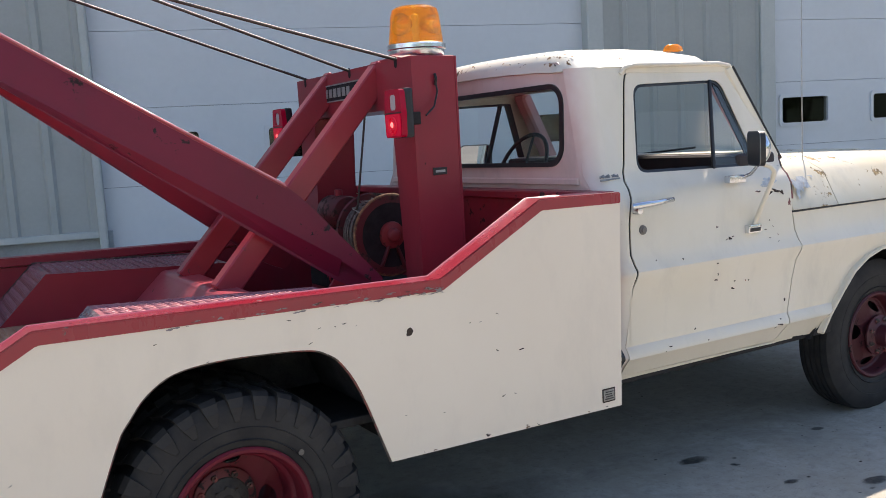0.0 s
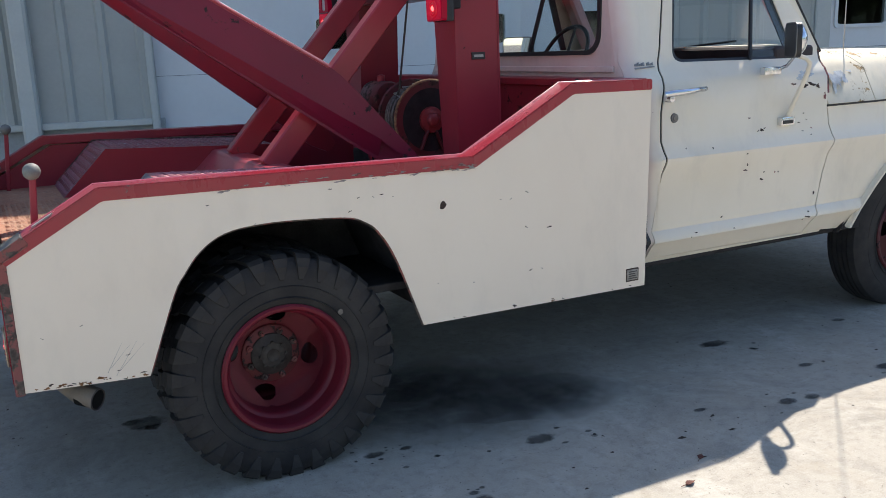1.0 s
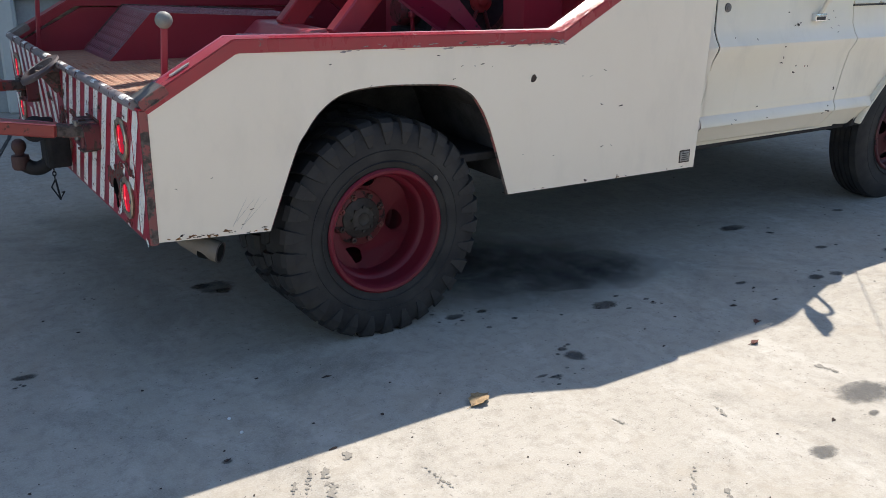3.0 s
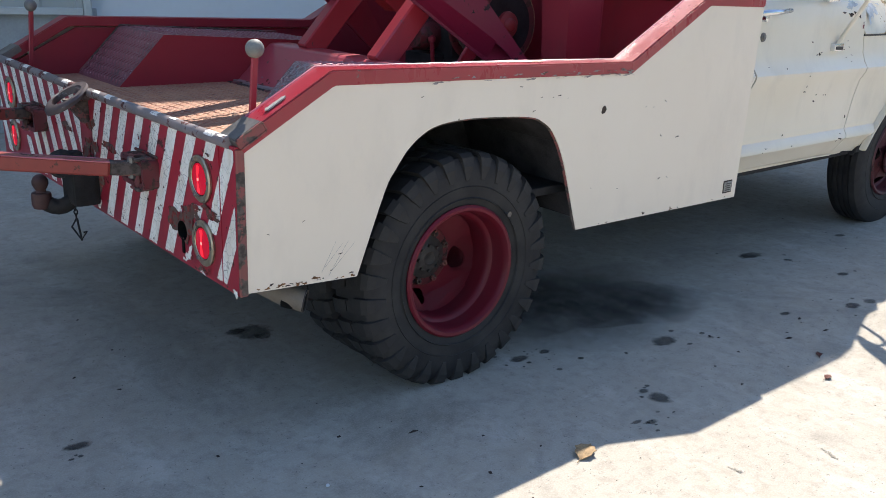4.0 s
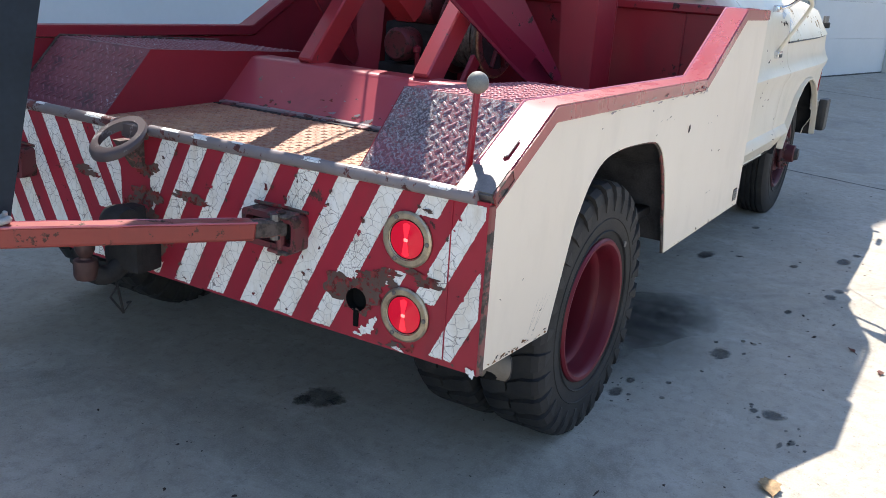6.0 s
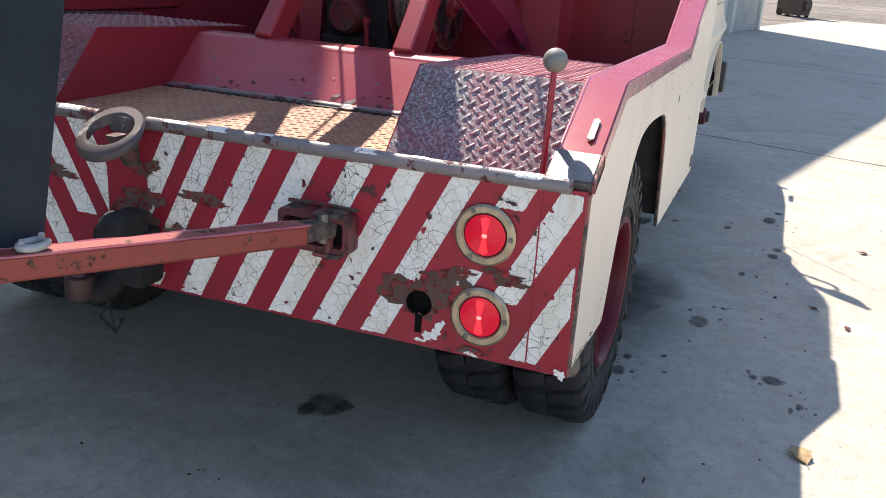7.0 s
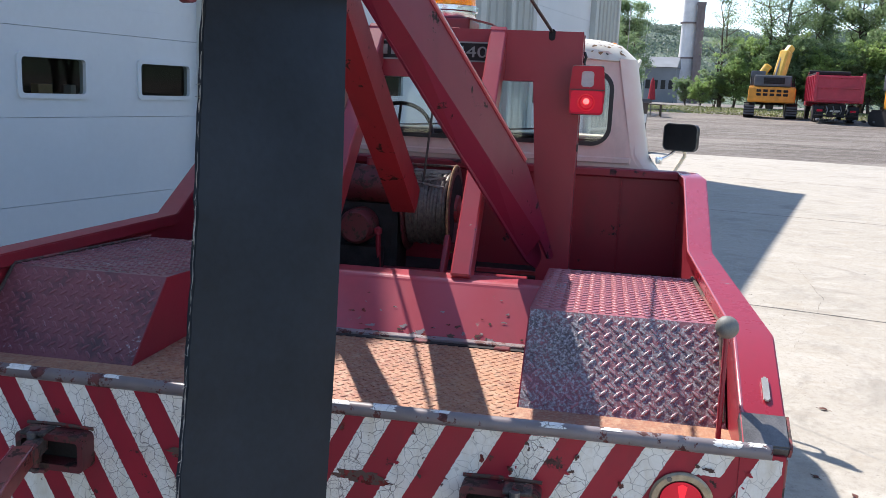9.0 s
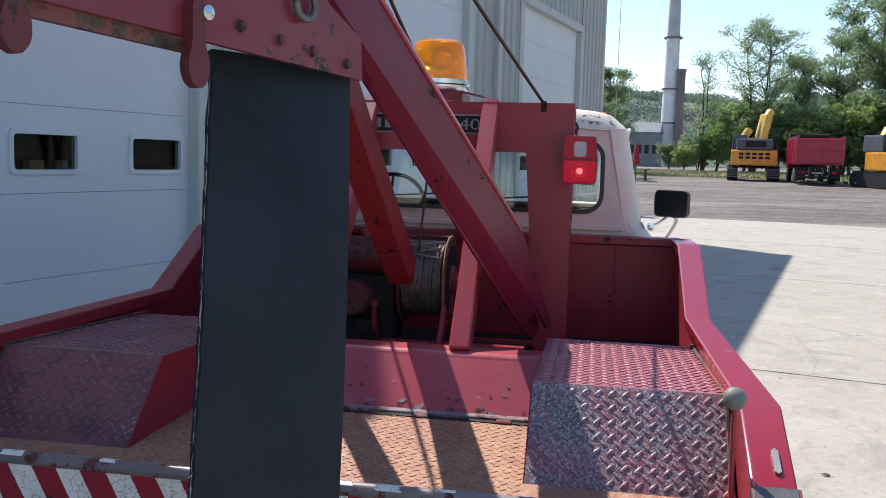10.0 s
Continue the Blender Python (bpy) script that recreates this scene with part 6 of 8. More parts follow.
# corner poles with balls
for side in (0, 1):
    yy = 0.124 if not side else WIDE - 0.124
    pole = part("marker_pole", beam((0.105, yy - 0.002, 0.82), (0.131, yy, 1.12), 0.010, 0.020, 0.003, (1, 0, 0)), RED, truck, "thin red corner marker pole with a grey ball")
    part("ball", lathe([(0.0255 * math.sin(math.pi * k / 12) if 0 < k < 12 else 0, 1.137 - 0.0255 * math.cos(math.pi * k / 12)) for k in range(13)], pose(0.131, yy, 0), 24), GALV, pole, "", 60)
both("rail_cap", lambda: ribbon([(-0.002, 0.925), (0.075, 0.970)], -0.008, 0.09, 0.03), STEEL, truck, "bare steel rail end")
both("cap_flank", lambda: ribbon([(-0.002, 0.9245), (0.076, 0.9695)], -0.0098, -0.0075, 0.031), POST, truck)
part("rail_reflector", ribbon([(0.105, 0.9895), (0.165, 1.0235)], 0.022, 0.036, 0.004), BAR_PALE, truck)

# headboard
head = part("headboard", box(2.325, 2.345, 0.05, WIDE - 0.05, 0.62, 1.262, 0.003), HEAD_RED, truck, "dark red sheet-steel headboard behind the cab")
part("head_rail", box(2.30, 2.40, 0.04, WIDE - 0.04, 1.262, 1.30, 0.006), HEAD_RED, head)
for y in (0.33, 1.91):
    part("head_rib", box(2.319, 2.326, y, y + 0.010, 0.64, 1.26, 0.002), HEAD_RED, head)
# shelf coloured near black for the shaded gap below the headboard
part("head_shelf", box(2.05, 2.325, 0.07, WIDE - 0.07, 0.80, 0.815, 0.002), DARK, head)
part("rub_bar", box(2.02, 2.05, 0.5, 0.95, 0.83, 0.845), RED_WORN, head)

# mast
TX0, TX1, TT = 1.80, 2.012, 1.872
L0, L1 = 0.535, 2 * YC + 0.02 - 0.535
mast_plate = [(L0, 0.62), (L0 + 0.12, 0.62), (L0 + 0.135, 0.93), (L0 + 0.19, 1.672), (L1 - 0.19, 1.672), (L1 - 0.135, 0.93), (L1 - 0.12, 0.62), (L1, 0.62), (L1, TT), (L0, TT)]
mast_ob = part("mast", sheet(mast_plate, lambda u, v: (TX0, u, v), 0.008), RED, truck, "red box-section mast with two tapering legs")
part("mast_front", sheet(mast_plate, lambda u, v: (TX1 - 0.008, u, v), 0.008), RED, mast_ob)
for y in (L0 + 0.003, L1 - 0.011):
    part("leg_side", sheet([(TX0 + 0.001, 0.62), (TX1 - 0.001, 0.62), (TX1 - 0.001, TT), (TX0 + 0.001, TT)], lambda u, v: (u, y, v), 0.008), RED, mast_ob)
for s, y in ((0, L0), (1, L1)):
    pts = [(0.12, 0.62), (0.135, 0.93), (0.19, 1.672)]
    b = bmesh.new()
    rows = [[b.verts.new((x, y + (-o if s else o), z)) for x in (TX0 + 0.004, TX1 - 0.004)] for o, z in pts]
    for a, c in zip(rows, rows[1:]):
        b.faces.new((a[0], a[1], c[1], c[0]))
    part("leg_inner", b, RED, mast_ob)
part("mast_soffit", box(TX0 + 0.004, TX1 - 0.004, L0 + 0.19, L1 - 0.19, 1.672, 1.68), RED, mast_ob)
part("mast_top", box(TX0 + 0.002, TX1 - 0.002, L0 + 0.004, L1 - 0.004, TT - 0.01, TT - 0.002), RED_WORN, mast_ob)
for y in (0.660, 1.10, 1.615):
    part("cable_slot", sheet(rounded(y - 0.013, y + 0.013, 1.835, 1.880, 0.012), lambda u, v: (TX0 - 0.0015, u, v)), DARK, mast_ob)
sign = part("name_plate", sheet(rounded(0.905, 1.395, 1.745, 1.815, 0.006), lambda u, v: (TX0 - 0.008, u, v), 0.007), DARK, truck, "dark cast name plate with raised pale border")
part("sign_border", sheet(rounded(0.900, 1.400, 1.740, 1.820, 0.008), lambda u, v: (TX0 - 0.0105, u, v), 0.004, [rounded(0.906, 1.394, 1.746, 1.814, 0.005)]), BAR_GREY, sign)
digits = bpy.data.curves.new("digits", "FONT")
digits.body = "440"
digits.extrude = 0.02
holder = bpy.data.objects.new("digits", digits)
digit_mesh = bpy.data.meshes.new_from_object(holder)
bpy.data.objects.remove(holder)
b = bmesh.new()
b.from_mesh(digit_mesh)
us, vs = [v.co.x for v in b.verts], [v.co.y for v in b.verts]
for v in b.verts:
    fu, fv = (v.co.x - min(us)) / (max(us) - min(us)), (v.co.y - min(vs)) / (max(vs) - min(vs))
    v.co = (TX0 - 0.0095 - 0.1 * v.co.z, 1.050 - 0.134 * fu, 1.758 + 0.044 * fv)
part("raised_number", b, BAR_GREY, sign)
for y in [1.092 + 0.048 * k for k in range(6)]:
    part("raised_bar", box(TX0 - 0.0115, TX0 - 0.008, y, y + 0.032, 1.760, 1.800, 0.001), BAR_GREY, sign)
part("data_plate", box(1.875, 1.94, L0 - 0.003, L0 + 0.003, 1.395, 1.425, 0.001), BLACK, mast_ob)
part("data_bar", box(1.885, 1.93, L0 - 0.0042, L0 - 0.003, 1.405, 1.415), BAR_PALE, mast_ob)
part("lamp_wire", rod([(1.905, L0 - 0.004, 1.775), (1.908, L0 - 0.012, 1.73), (1.885, L0 - 0.02, 1.67), (1.84, L0 - 0.028, 1.635)], 0.004, 6), BLACK, mast_ob)
part("wire_grommet", rod([(1.905, L0 - 0.004, 1.80), (1.905, L0 - 0.012, 1.78), (1.905, L0 - 0.004, 1.755)], 0.006, 6), BLACK, mast_ob)
for s in (0, 1):
    wl = 0.138
    y0 = 0.436 if not s else 2 * YC + 0.02 - 0.436 - wl
    x0 = 1.690
    z0, z1 = 1.553, 1.738
    lampb = part("work_lamp", box(x0 + 0.020, x0 + 0.060, y0 + 0.008, y0 + wl - 0.008, z0 - 0.003, z1 + 0.003, 0.012, None, 2), BLACK, truck, "upright red tail lamp on the mast with a clear window")
    part("lamp_bracket", box(x0 + 0.06, 1.80, y0 + 0.04, y0 + 0.085, 1.60, 1.65, 0.004), DARK, lampb)
    hole = rounded(y0 + 0.045, y0 + wl - 0.045, z0 + 0.105, z0 + 0.165, 0.012)
    shape = smooth_corners([(y0 + 0.004, z0), (y0 + wl - 0.004, z0), (y0 + wl, z0 + 0.09), (y0 + wl - 0.010, z1), (y0 + 0.010, z1), (y0, z0 + 0.09)], 0.014)
    part("red_face", sheet(shape, lambda u, v: (x0, u, v), 0.024, [hole]), RED_DULL, lampb)
    part("clear_window", sheet(hole, lambda u, v: (x0 + 0.004, u, v), 0.004), CLEAR_LENS, lampb)
    part("lit_face", sheet(rounded(y0 + 0.008, y0 + wl - 0.008, z0 + 0.006, z0 + 0.090, 0.014), lambda u, v: (x0 - 0.003, u, v), 0.004), LENS_DIM, lampb)
    part("lit_rings", lathe([(0.036, 0.002), (0.034, 0.006), (0.029, 0.006), (0.027, 0.003), (0.022, 0.008), (0.017, 0.008), (0.015, 0.004), (0, 0.004)], pose(x0 - 0.002, y0 + wl / 2, z0 + 0.046, 0, -90, 0), 28), RED_LENS, lampb, "", 40)
    part("lit_core", lathe([(0, 0.011), (0.006, 0.010), (0.012, 0.004)], pose(x0 - 0.002, y0 + wl / 2, z0 + 0.05, 0, -90, 0), 16), RED_CORE, lampb)
    part("face_seam", box(x0 - 0.004, x0, y0 + 0.002, y0 + wl - 0.002, z0 + 0.0925, z0 + 0.096), BLACK, lampb)

# braces from mast to cross beam
for y0, y1 in ((0.878, 0.865), (2 * YC + 0.02 - 0.878, 2 * YC + 0.02 - 0.865)):
    part("brace", beam((1.855, y0, 1.855), (1.068, y1, 0.981), 0.068, 0.10, 0.006), RED_WORN, truck, "slanting red box brace")

# boom: two legs and the inner tube
HX = -0.42


def low_edge(x, outer):
    """Lower edge of a boom leg; the outer plate ends higher, above a slanting bottom plate."""
    return 2.0735 - 0.6634 * x if outer and x > 0.15 else 2.083 - 0.729 * x


def leg_plate(y_of, thick, outer):
    zt = lambda x: 2.242 - 0.653 * x
    pts = [(HX, zt(HX)), (1.32, zt(1.32)), (1.40, zt(1.40) - 0.035), (1.655, 0.985), (1.60, 0.985 if outer else 0.945), (1.50, low_edge(1.5, outer) - 0.005), (0.5, low_edge(0.5, outer)), (HX, low_edge(HX, outer))]
    return sheet(smooth_corners(pts, [0, 0.08, 0.06, 0.03, 0.01, 0.05, 0, 0], 4), lambda u, v: (u, y_of(u), v), thick)


def right_leg(off):
    return leg_plate(lambda x: 1.080 - 0.297 * x + off, 0.009, off == 0)


def strip(low):
    b = bmesh.new()
    xs = [HX, 0.15, 0.5, 1.0, 1.49] if low else [HX, 0.5, 1.30]
    rows = []
    for x in xs:
        y = 1.080 - 0.297 * x
        z0, z1 = (low_edge(x, True), low_edge(x, False)) if low else (2.242 - 0.653 * x - 0.003,) * 2
        h = 0.009 if low else -0.008
        rows.append([b.verts.new((x, y - 0.003, z0)), b.verts.new((x, y + 0.055, z1)), b.verts.new((x, y + 0.055, z1 + h)), b.verts.new((x, y - 0.003, z0 + h))])
    for a, c in zip(rows, rows[1:]):
        for k in range(4):
            b.faces.new((a[k], a[(k + 1) % 4], c[(k + 1) % 4], c[k]))
    b.faces.new(rows[0])
    b.faces.new(rows[-1])
    return b


# the near leg takes the darkened red, the far leg the plain one
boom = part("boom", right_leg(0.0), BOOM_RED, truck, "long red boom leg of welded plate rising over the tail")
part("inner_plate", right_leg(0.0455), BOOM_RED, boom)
# added pale bead imitates the sun's glint along the boom's top edge
part("edge_glint", rod([(HX, 1.080 - 0.297 * HX - 0.001, 2.242 - 0.653 * HX), (1.30, 1.080 - 0.297 * 1.30 - 0.001, 2.242 - 0.653 * 1.30)], 0.0065, 8), EDGE_RED, boom, "", 60)
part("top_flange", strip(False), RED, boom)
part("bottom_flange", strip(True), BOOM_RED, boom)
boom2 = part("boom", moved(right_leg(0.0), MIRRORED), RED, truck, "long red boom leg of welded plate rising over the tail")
part("inner_plate", moved(right_leg(0.0455), MIRRORED), RED, boom2)
part("top_flange", moved(strip(False), MIRRORED), RED_WORN, boom2)
part("bottom_flange", moved(strip(True), MIRRORED), SLING_RED, boom2)
tube = sheet([(HX, 1.178 + 0.70 * (1.317 - HX)), (1.28, 1.205), (1.325, 1.172), (1.365, 1.20), (1.40, 1.25), (HX, 1.32 + 0.69 * (1.317 - HX))], lambda u, v: (u, 1.09, v), 0.085)
part("boom_tube", tube, TUBE_RED, truck, "rusty inner boom tube with its free lower end")
part("boom_head", box(-0.62, -0.30, 1.02, 1.22, 2.42, 2.75, 0.02), RED, truck)
part("sheave", lathe([(0.0, -0.03), (0.11, -0.03), (0.09, 0), (0.11, 0.03), (0.0, 0.03)], pose(-0.58, 1.12, 2.78, 90), 24), STEEL, truck, "", 40)

# ropes from the mast to the boom head
part("rope", rod(arc((1.81, 0.660, 1.868), (-0.55, 1.10, 2.55), (0, 0, -0.01), 10), 0.0065, 7), CABLE, truck, "dark steel wire rope", 60)
part("rope", rod([(1.81, 1.10, 1.862), (-0.6, 1.15, 2.70)], 0.0065, 7), CABLE, truck, "dark steel wire rope", 60)
part("rope", rod([(1.81, 1.615, 1.872), (-0.55, 1.14, 2.55)], 0.0065, 7), CABLE, truck, "dark steel wire rope", 60)

# winch
drum = part("winch_drum", rod([(1.93, 1.06, 1.115), (1.93, 1.235, 1.115)], 0.115, 28), CABLE, truck, "winch drum wound with pale wire rope", 40)
b = bmesh.new()
for k in range(13):
    y = 1.068 + k * 0.0130
    r = 0.150 + 0.005 * math.sin(k * 2.3)
    pts = [(1.93 + r * math.cos(a), y + 0.002 * math.sin(a * 3 + k), 1.115 + r * math.sin(a)) for a in [2 * math.pi * q / 28 for q in range(29)]]
    rod(pts, 0.0075, 6, b)
part("rope_coil", b, CABLE_PALE, drum, "", 60)
for y in (1.045, 1.24):
    part("flange", lathe([(0.0, -0.006), (0.185, -0.006), (0.192, 0.0), (0.185, 0.006), (0.0, 0.006)], pose(1.93, y, 1.115, 90), 40), POCKET_RED, drum, "", 40)
# flat dark disc on the flange stands for shade inside the drum end
part("recess_shade", lathe([(0.0, -0.0075), (0.150, -0.0075), (0.150, -0.0065)], pose(1.93, 1.045, 1.115, 90) @ Matrix.Diagonal((1, 1, -1, 1)), 36), DARK, drum, "", 40)
# pale zigzag puts the sunlight on the coil's top into colour
part("rope_strands", rod([(1.93 + 0.162 * math.cos(radians(a)), 1.075 + 0.150 * (k % 2), 1.115 + 0.162 * math.sin(radians(a))) for k, a in enumerate(range(40, 141, 10))], 0.0055, 6), BAR_PALE, drum, "pale strands for sunlight on the rope coil", 60)
part("drum_hub", lathe([(0, 0.040), (0.022, 0.040), (0.030, 0.034), (0.034, 0.020), (0.060, 0.014), (0.064, 0.0)], pose(1.93, 1.038, 1.115, 90), 20), RED_RUSTY, drum, "rusty drum hub", 40)
for a in (245, 290):
    part("spoke", beam((1.93 + 0.05 * math.cos(radians(a)), 1.036, 1.115 + 0.05 * math.sin(radians(a))), (1.93 + 0.155 * math.cos(radians(a)), 1.036, 1.115 + 0.155 * math.sin(radians(a))), 0.014, 0.030, 0.003, (0, 1, 0)), POCKET_RED, drum)
part("rim_edge", lathe([(0.182, 0.0065), (0.190, 0.004), (0.193, 0.0), (0.190, -0.004)], pose(1.93, 1.045, 1.115, 90), 40), RUST_TAN, drum, "", 60)
part("winch_rope", rod([(1.812, 1.17, 1.215), (1.83, 1.165, 1.262), (1.905, 1.125, 1.86)], 0.005, 6), CABLE, drum)
part("pulley_bar", rod([(1.93, 1.045, 1.30), (1.93, 1.24, 1.30)], 0.006, 6), POST, drum)
winch = part("winch_gearbox", lathe([(0, -0.08), (0.06, -0.08), (0.075, -0.06), (0.075, 0.06), (0.06, 0.08), (0, 0.08)], pose(1.76, 1.42, 1.045, 0, 90, 0), 28), POCKET_RED, truck, "greasy red winch gearbox", 40)
part("motor", lathe([(0, -0.1), (0.075, -0.1), (0.082, -0.09), (0.082, 0.09), (0.075, 0.1), (0, 0.1)], pose(1.84, 1.40, 1.215, 90, 0, 0), 24), POCKET_RED, winch, "", 40)
part("motor_cap", lathe([(0, 0.0), (0.02, 0.0), (0.02, 0.035), (0, 0.04)], pose(1.84, 1.40, 1.29), 12), RED, winch)
part("valve_block", box(1.72, 1.86, 1.32, 1.54, 0.86, 0.96, 0.015, None, 2), DARK, winch)
part("gear_case", box(1.79, 1.98, 1.26, 1.56, 0.66, 1.14, 0.03, None, 2), DARK, winch)
part("lever", rod([(1.74, 1.33, 0.84), (1.72, 1.33, 1.02)], 0.011, 8), RED, winch)
part("lever_knob", lathe([(0, 0), (0.018, 0.01), (0.018, 0.03), (0, 0.04)], pose(1.72, 1.33, 1.01), 12), RED, winch)
for k in range(4):
    part("hose", rod(arc((1.80 + 0.03 * k, 1.33 + 0.05 * k, 0.95), (1.93, 1.30 + 0.08 * k, 0.68), (-0.09, 0.02 * k, -0.03), 8), 0.010, 7), BLACK, winch, "", 60)
part("winch_frame", box(1.76, 1.80, 0.70, 1.60, 0.80, 0.87, 0.004), RED, truck)
part("side_brace", beam((1.55, 1.03, 0.80), (1.72, 1.03, 1.02), 0.02, 0.07, 0.004), RED, truck)
part("frame_rail", box(0.10, 5.0, 0.66, 0.74, 0.50, 0.66, 0.005), DARK, truck)
part("frame_rail", box(0.10, 5.0, 1.50, 1.58, 0.50, 0.66, 0.005), DARK, truck)
PIPE = [(0.30, 0.85, 0.49), (0.18, 0.60, 0.492), (0.138, 0.40, 0.490), (0.136, 0.22, 0.482), (0.148, 0.13, 0.466), (0.174, 0.08, 0.448), (0.222, 0.032, 0.429)]
pipe = part("exhaust_pipe", rod(PIPE, 0.034, 24, None, False), PLATE_TAN, truck, "dusty tan exhaust tail pipe", 60)
# nearly flush black plug stands for the shade deep in the pipe
part("pipe_bore", rod([(0.175, 0.0754, 0.439), (0.2213, 0.0327, 0.4292)], 0.031, 24), SHADE_BLACK, pipe, "", 60)
part("pipe_rim", rod([Vector((0.222, 0.032, 0.429)) + 0.0325 * (math.cos(a) * Vector((0.68, 0.733, 0)) + math.sin(a) * Vector((0.11, -0.10, 0.99))) for a in [2 * math.pi * k / 24 for k in range(25)]], 0.0024, 6), PIPE_RUST, pipe)

# beacon on its stand
bx, by = 2.19, 1.165
stand = part("beacon_stand", box(bx - 0.15, bx + 0.13, by - 0.13, by + 0.15, 1.885, 1.932, 0.004), RED, truck, "small red stand for the amber beacon")
part("stand_leg", box(1.95, 2.10, by - 0.10, by + 0.12, 1.84, 1.886, 0.003), RED, stand)
part("stand_flap", beam((bx - 0.155, by - 0.13, 1.930), (bx - 0.155, by - 0.24, 1.905), 0.13, 0.004, 0.0), RED_RUSTY, stand)
m = pose(bx, by, 0)
beacon = part("beacon", lathe([(0, 1.933), (0.128, 1.933), (0.134, 1.942), (0.134, 1.965), (0.141, 1.970), (0.141, 1.990), (0.132, 1.996), (0.0, 1.996)], m, 48), CHROME, truck, "amber rotating beacon with a chrome base", 35)
dome = part("dome", lathe([(0.130, 1.996), (0.128, 2.02), (0.117, 2.12), (0.108, 2.155), (0.088, 2.167), (0.0, 2.170)], m, 48), AMBER, beacon, "amber plastic dome", 35)
dome.visible_shadow = False
for a in (20, 200):
    q = m @ pose(0, 0, 2.08, 0, 0, a) @ pose(0.052, 0, 0, 0, 90, 0)
    part("reflector", lathe([(0.052, 0.045), (0.044, 0.015), (0.022, 0.0), (0.0, -0.003)], q, 24), CHROME, beacon, "", 50)
part("bulb", lathe([(0, 2.0), (0.012, 2.0), (0.012, 2.12), (0.0, 2.13)], m, 14), CLEAR_LENS, beacon)

# ---------------------------------------------------------------- wheels


def tyre_mesh(radius, width, lugs, m, rim_r):
    """Round tyre body with chunky cross lugs; the wheel's axis is local z, outer face at +z."""
    h = width / 2
    body = lathe([(rim_r, -h * 0.80), (rim_r + 0.02, -h * 0.92), (radius - 0.07, -h * 0.99), (radius - 0.036, -h * 0.93), (radius - 0.018, -h * 0.80), (radius - 0.013, 0),
                  (radius - 0.018, h * 0.80), (radius - 0.036, h * 0.93), (radius - 0.07, h * 0.99), (rim_r + 0.05, h * 0.98), (rim_r + 0.02, h * 0.90), (rim_r, h * 0.80)], Matrix.Identity(4), 72)
    for r in (rim_r + 0.035, rim_r + 0.075):
        lathe([(r, h * 0.97), (r + 0.003, h * 1.01), (r + 0.006, h * 0.97)], Matrix.Identity(4), 72, body)
    return moved(body, m)


def road_tyre(radius, width, m, rim_r):
    """A smooth-shouldered road tyre with grooves round its tread."""
    h = width / 2
    prof = [(rim_r, -h * 0.80), (rim_r + 0.02, -h * 0.92), (radius - 0.08, -h * 1.02), (radius - 0.03, -h * 0.95), (radius - 0.008, -h * 0.80)]
    for z in (-0.45, -0.15, 0.15, 0.45):
        prof += [(radius - 0.001, (z - 0.06) * h), (radius - 0.010, (z - 0.04) * h), (radius - 0.010, (z + 0.04) * h), (radius - 0.001, (z + 0.06) * h)]
    prof += [(radius - 0.008, h * 0.80), (radius - 0.03, h * 0.95), (radius - 0.08, h * 1.02), (rim_r + 0.05, h * 0.98), (rim_r + 0.02, h * 0.90), (rim_r, h * 0.80)]
    body = lathe(prof, Matrix.Identity(4), 72)
    for r in (rim_r + 0.035, rim_r + 0.095):
        lathe([(r, h * 0.985), (r + 0.003, h * 1.03), (r + 0.006, h * 0.985)], Matrix.Identity(4), 72, body)
    return moved(body, m)


def tread_lug(radius, width, lugs, s):
    """One chunky lug, wrapped from the tread's middle over the shoulder s."""
    h = width / 2
    b = bmesh.new()
    path = [(radius - 0.002, 0.04 * h, 0.26), (radius, 0.45 * h, 0.08), (radius - 0.003, 0.80 * h, 0.0), (radius - 0.016, 0.97 * h, 0.0), (radius - 0.045, 1.045 * h, 0.0), (radius - 0.088, 1.012 * h, 0.0)]
    half = 0.315 * 2 * math.pi / lugs
    rows = []
    for i, (r, z, lead) in enumerate(path):
        w = half * (0.75, 1.0, 1.0, 0.95, 0.8, 0.35)[i]
        a = lead * 2 * math.pi / lugs * s
        inn = (r - 0.028, z) if i < 3 else (r - 0.014, z * 0.90)
        rows.append([b.verts.new((rr * math.cos(a + d), rr * math.sin(a + d), zz * s)) for rr, zz, d in ((r, z, -w), (r, z, w), (inn[0], inn[1], w), (inn[0], inn[1], -w))])
    for p, q in zip(rows, rows[1:]):
        for e in range(4):
            b.faces.new((p[e], p[(e + 1) % 4], q[(e + 1) % 4], q[e]))
    b.faces.new(rows[0])
    b.faces.new(rows[-1])
    bmesh.ops.recalc_face_normals(b, faces=b.faces[:])
    me = bpy.data.meshes.new("tread_lug")
    b.to_mesh(me)
    b.free()
    me.materials.append(TYRE)
    return me


LUGS = 30
LUG_MESH = {s: tread_lug(0.407, 0.20, LUGS, s) for s in (-1, 1)}


def oval(r, a, ru, rt, n=18):
    c, s = math.cos(a), math.sin(a)
    return [((r + ru * math.cos(q)) * c - rt * math.sin(q) * s, (r + ru * math.cos(q)) * s + rt * math.sin(q) * c) for q in [2 * math.pi * k / n for k in range(n)]]


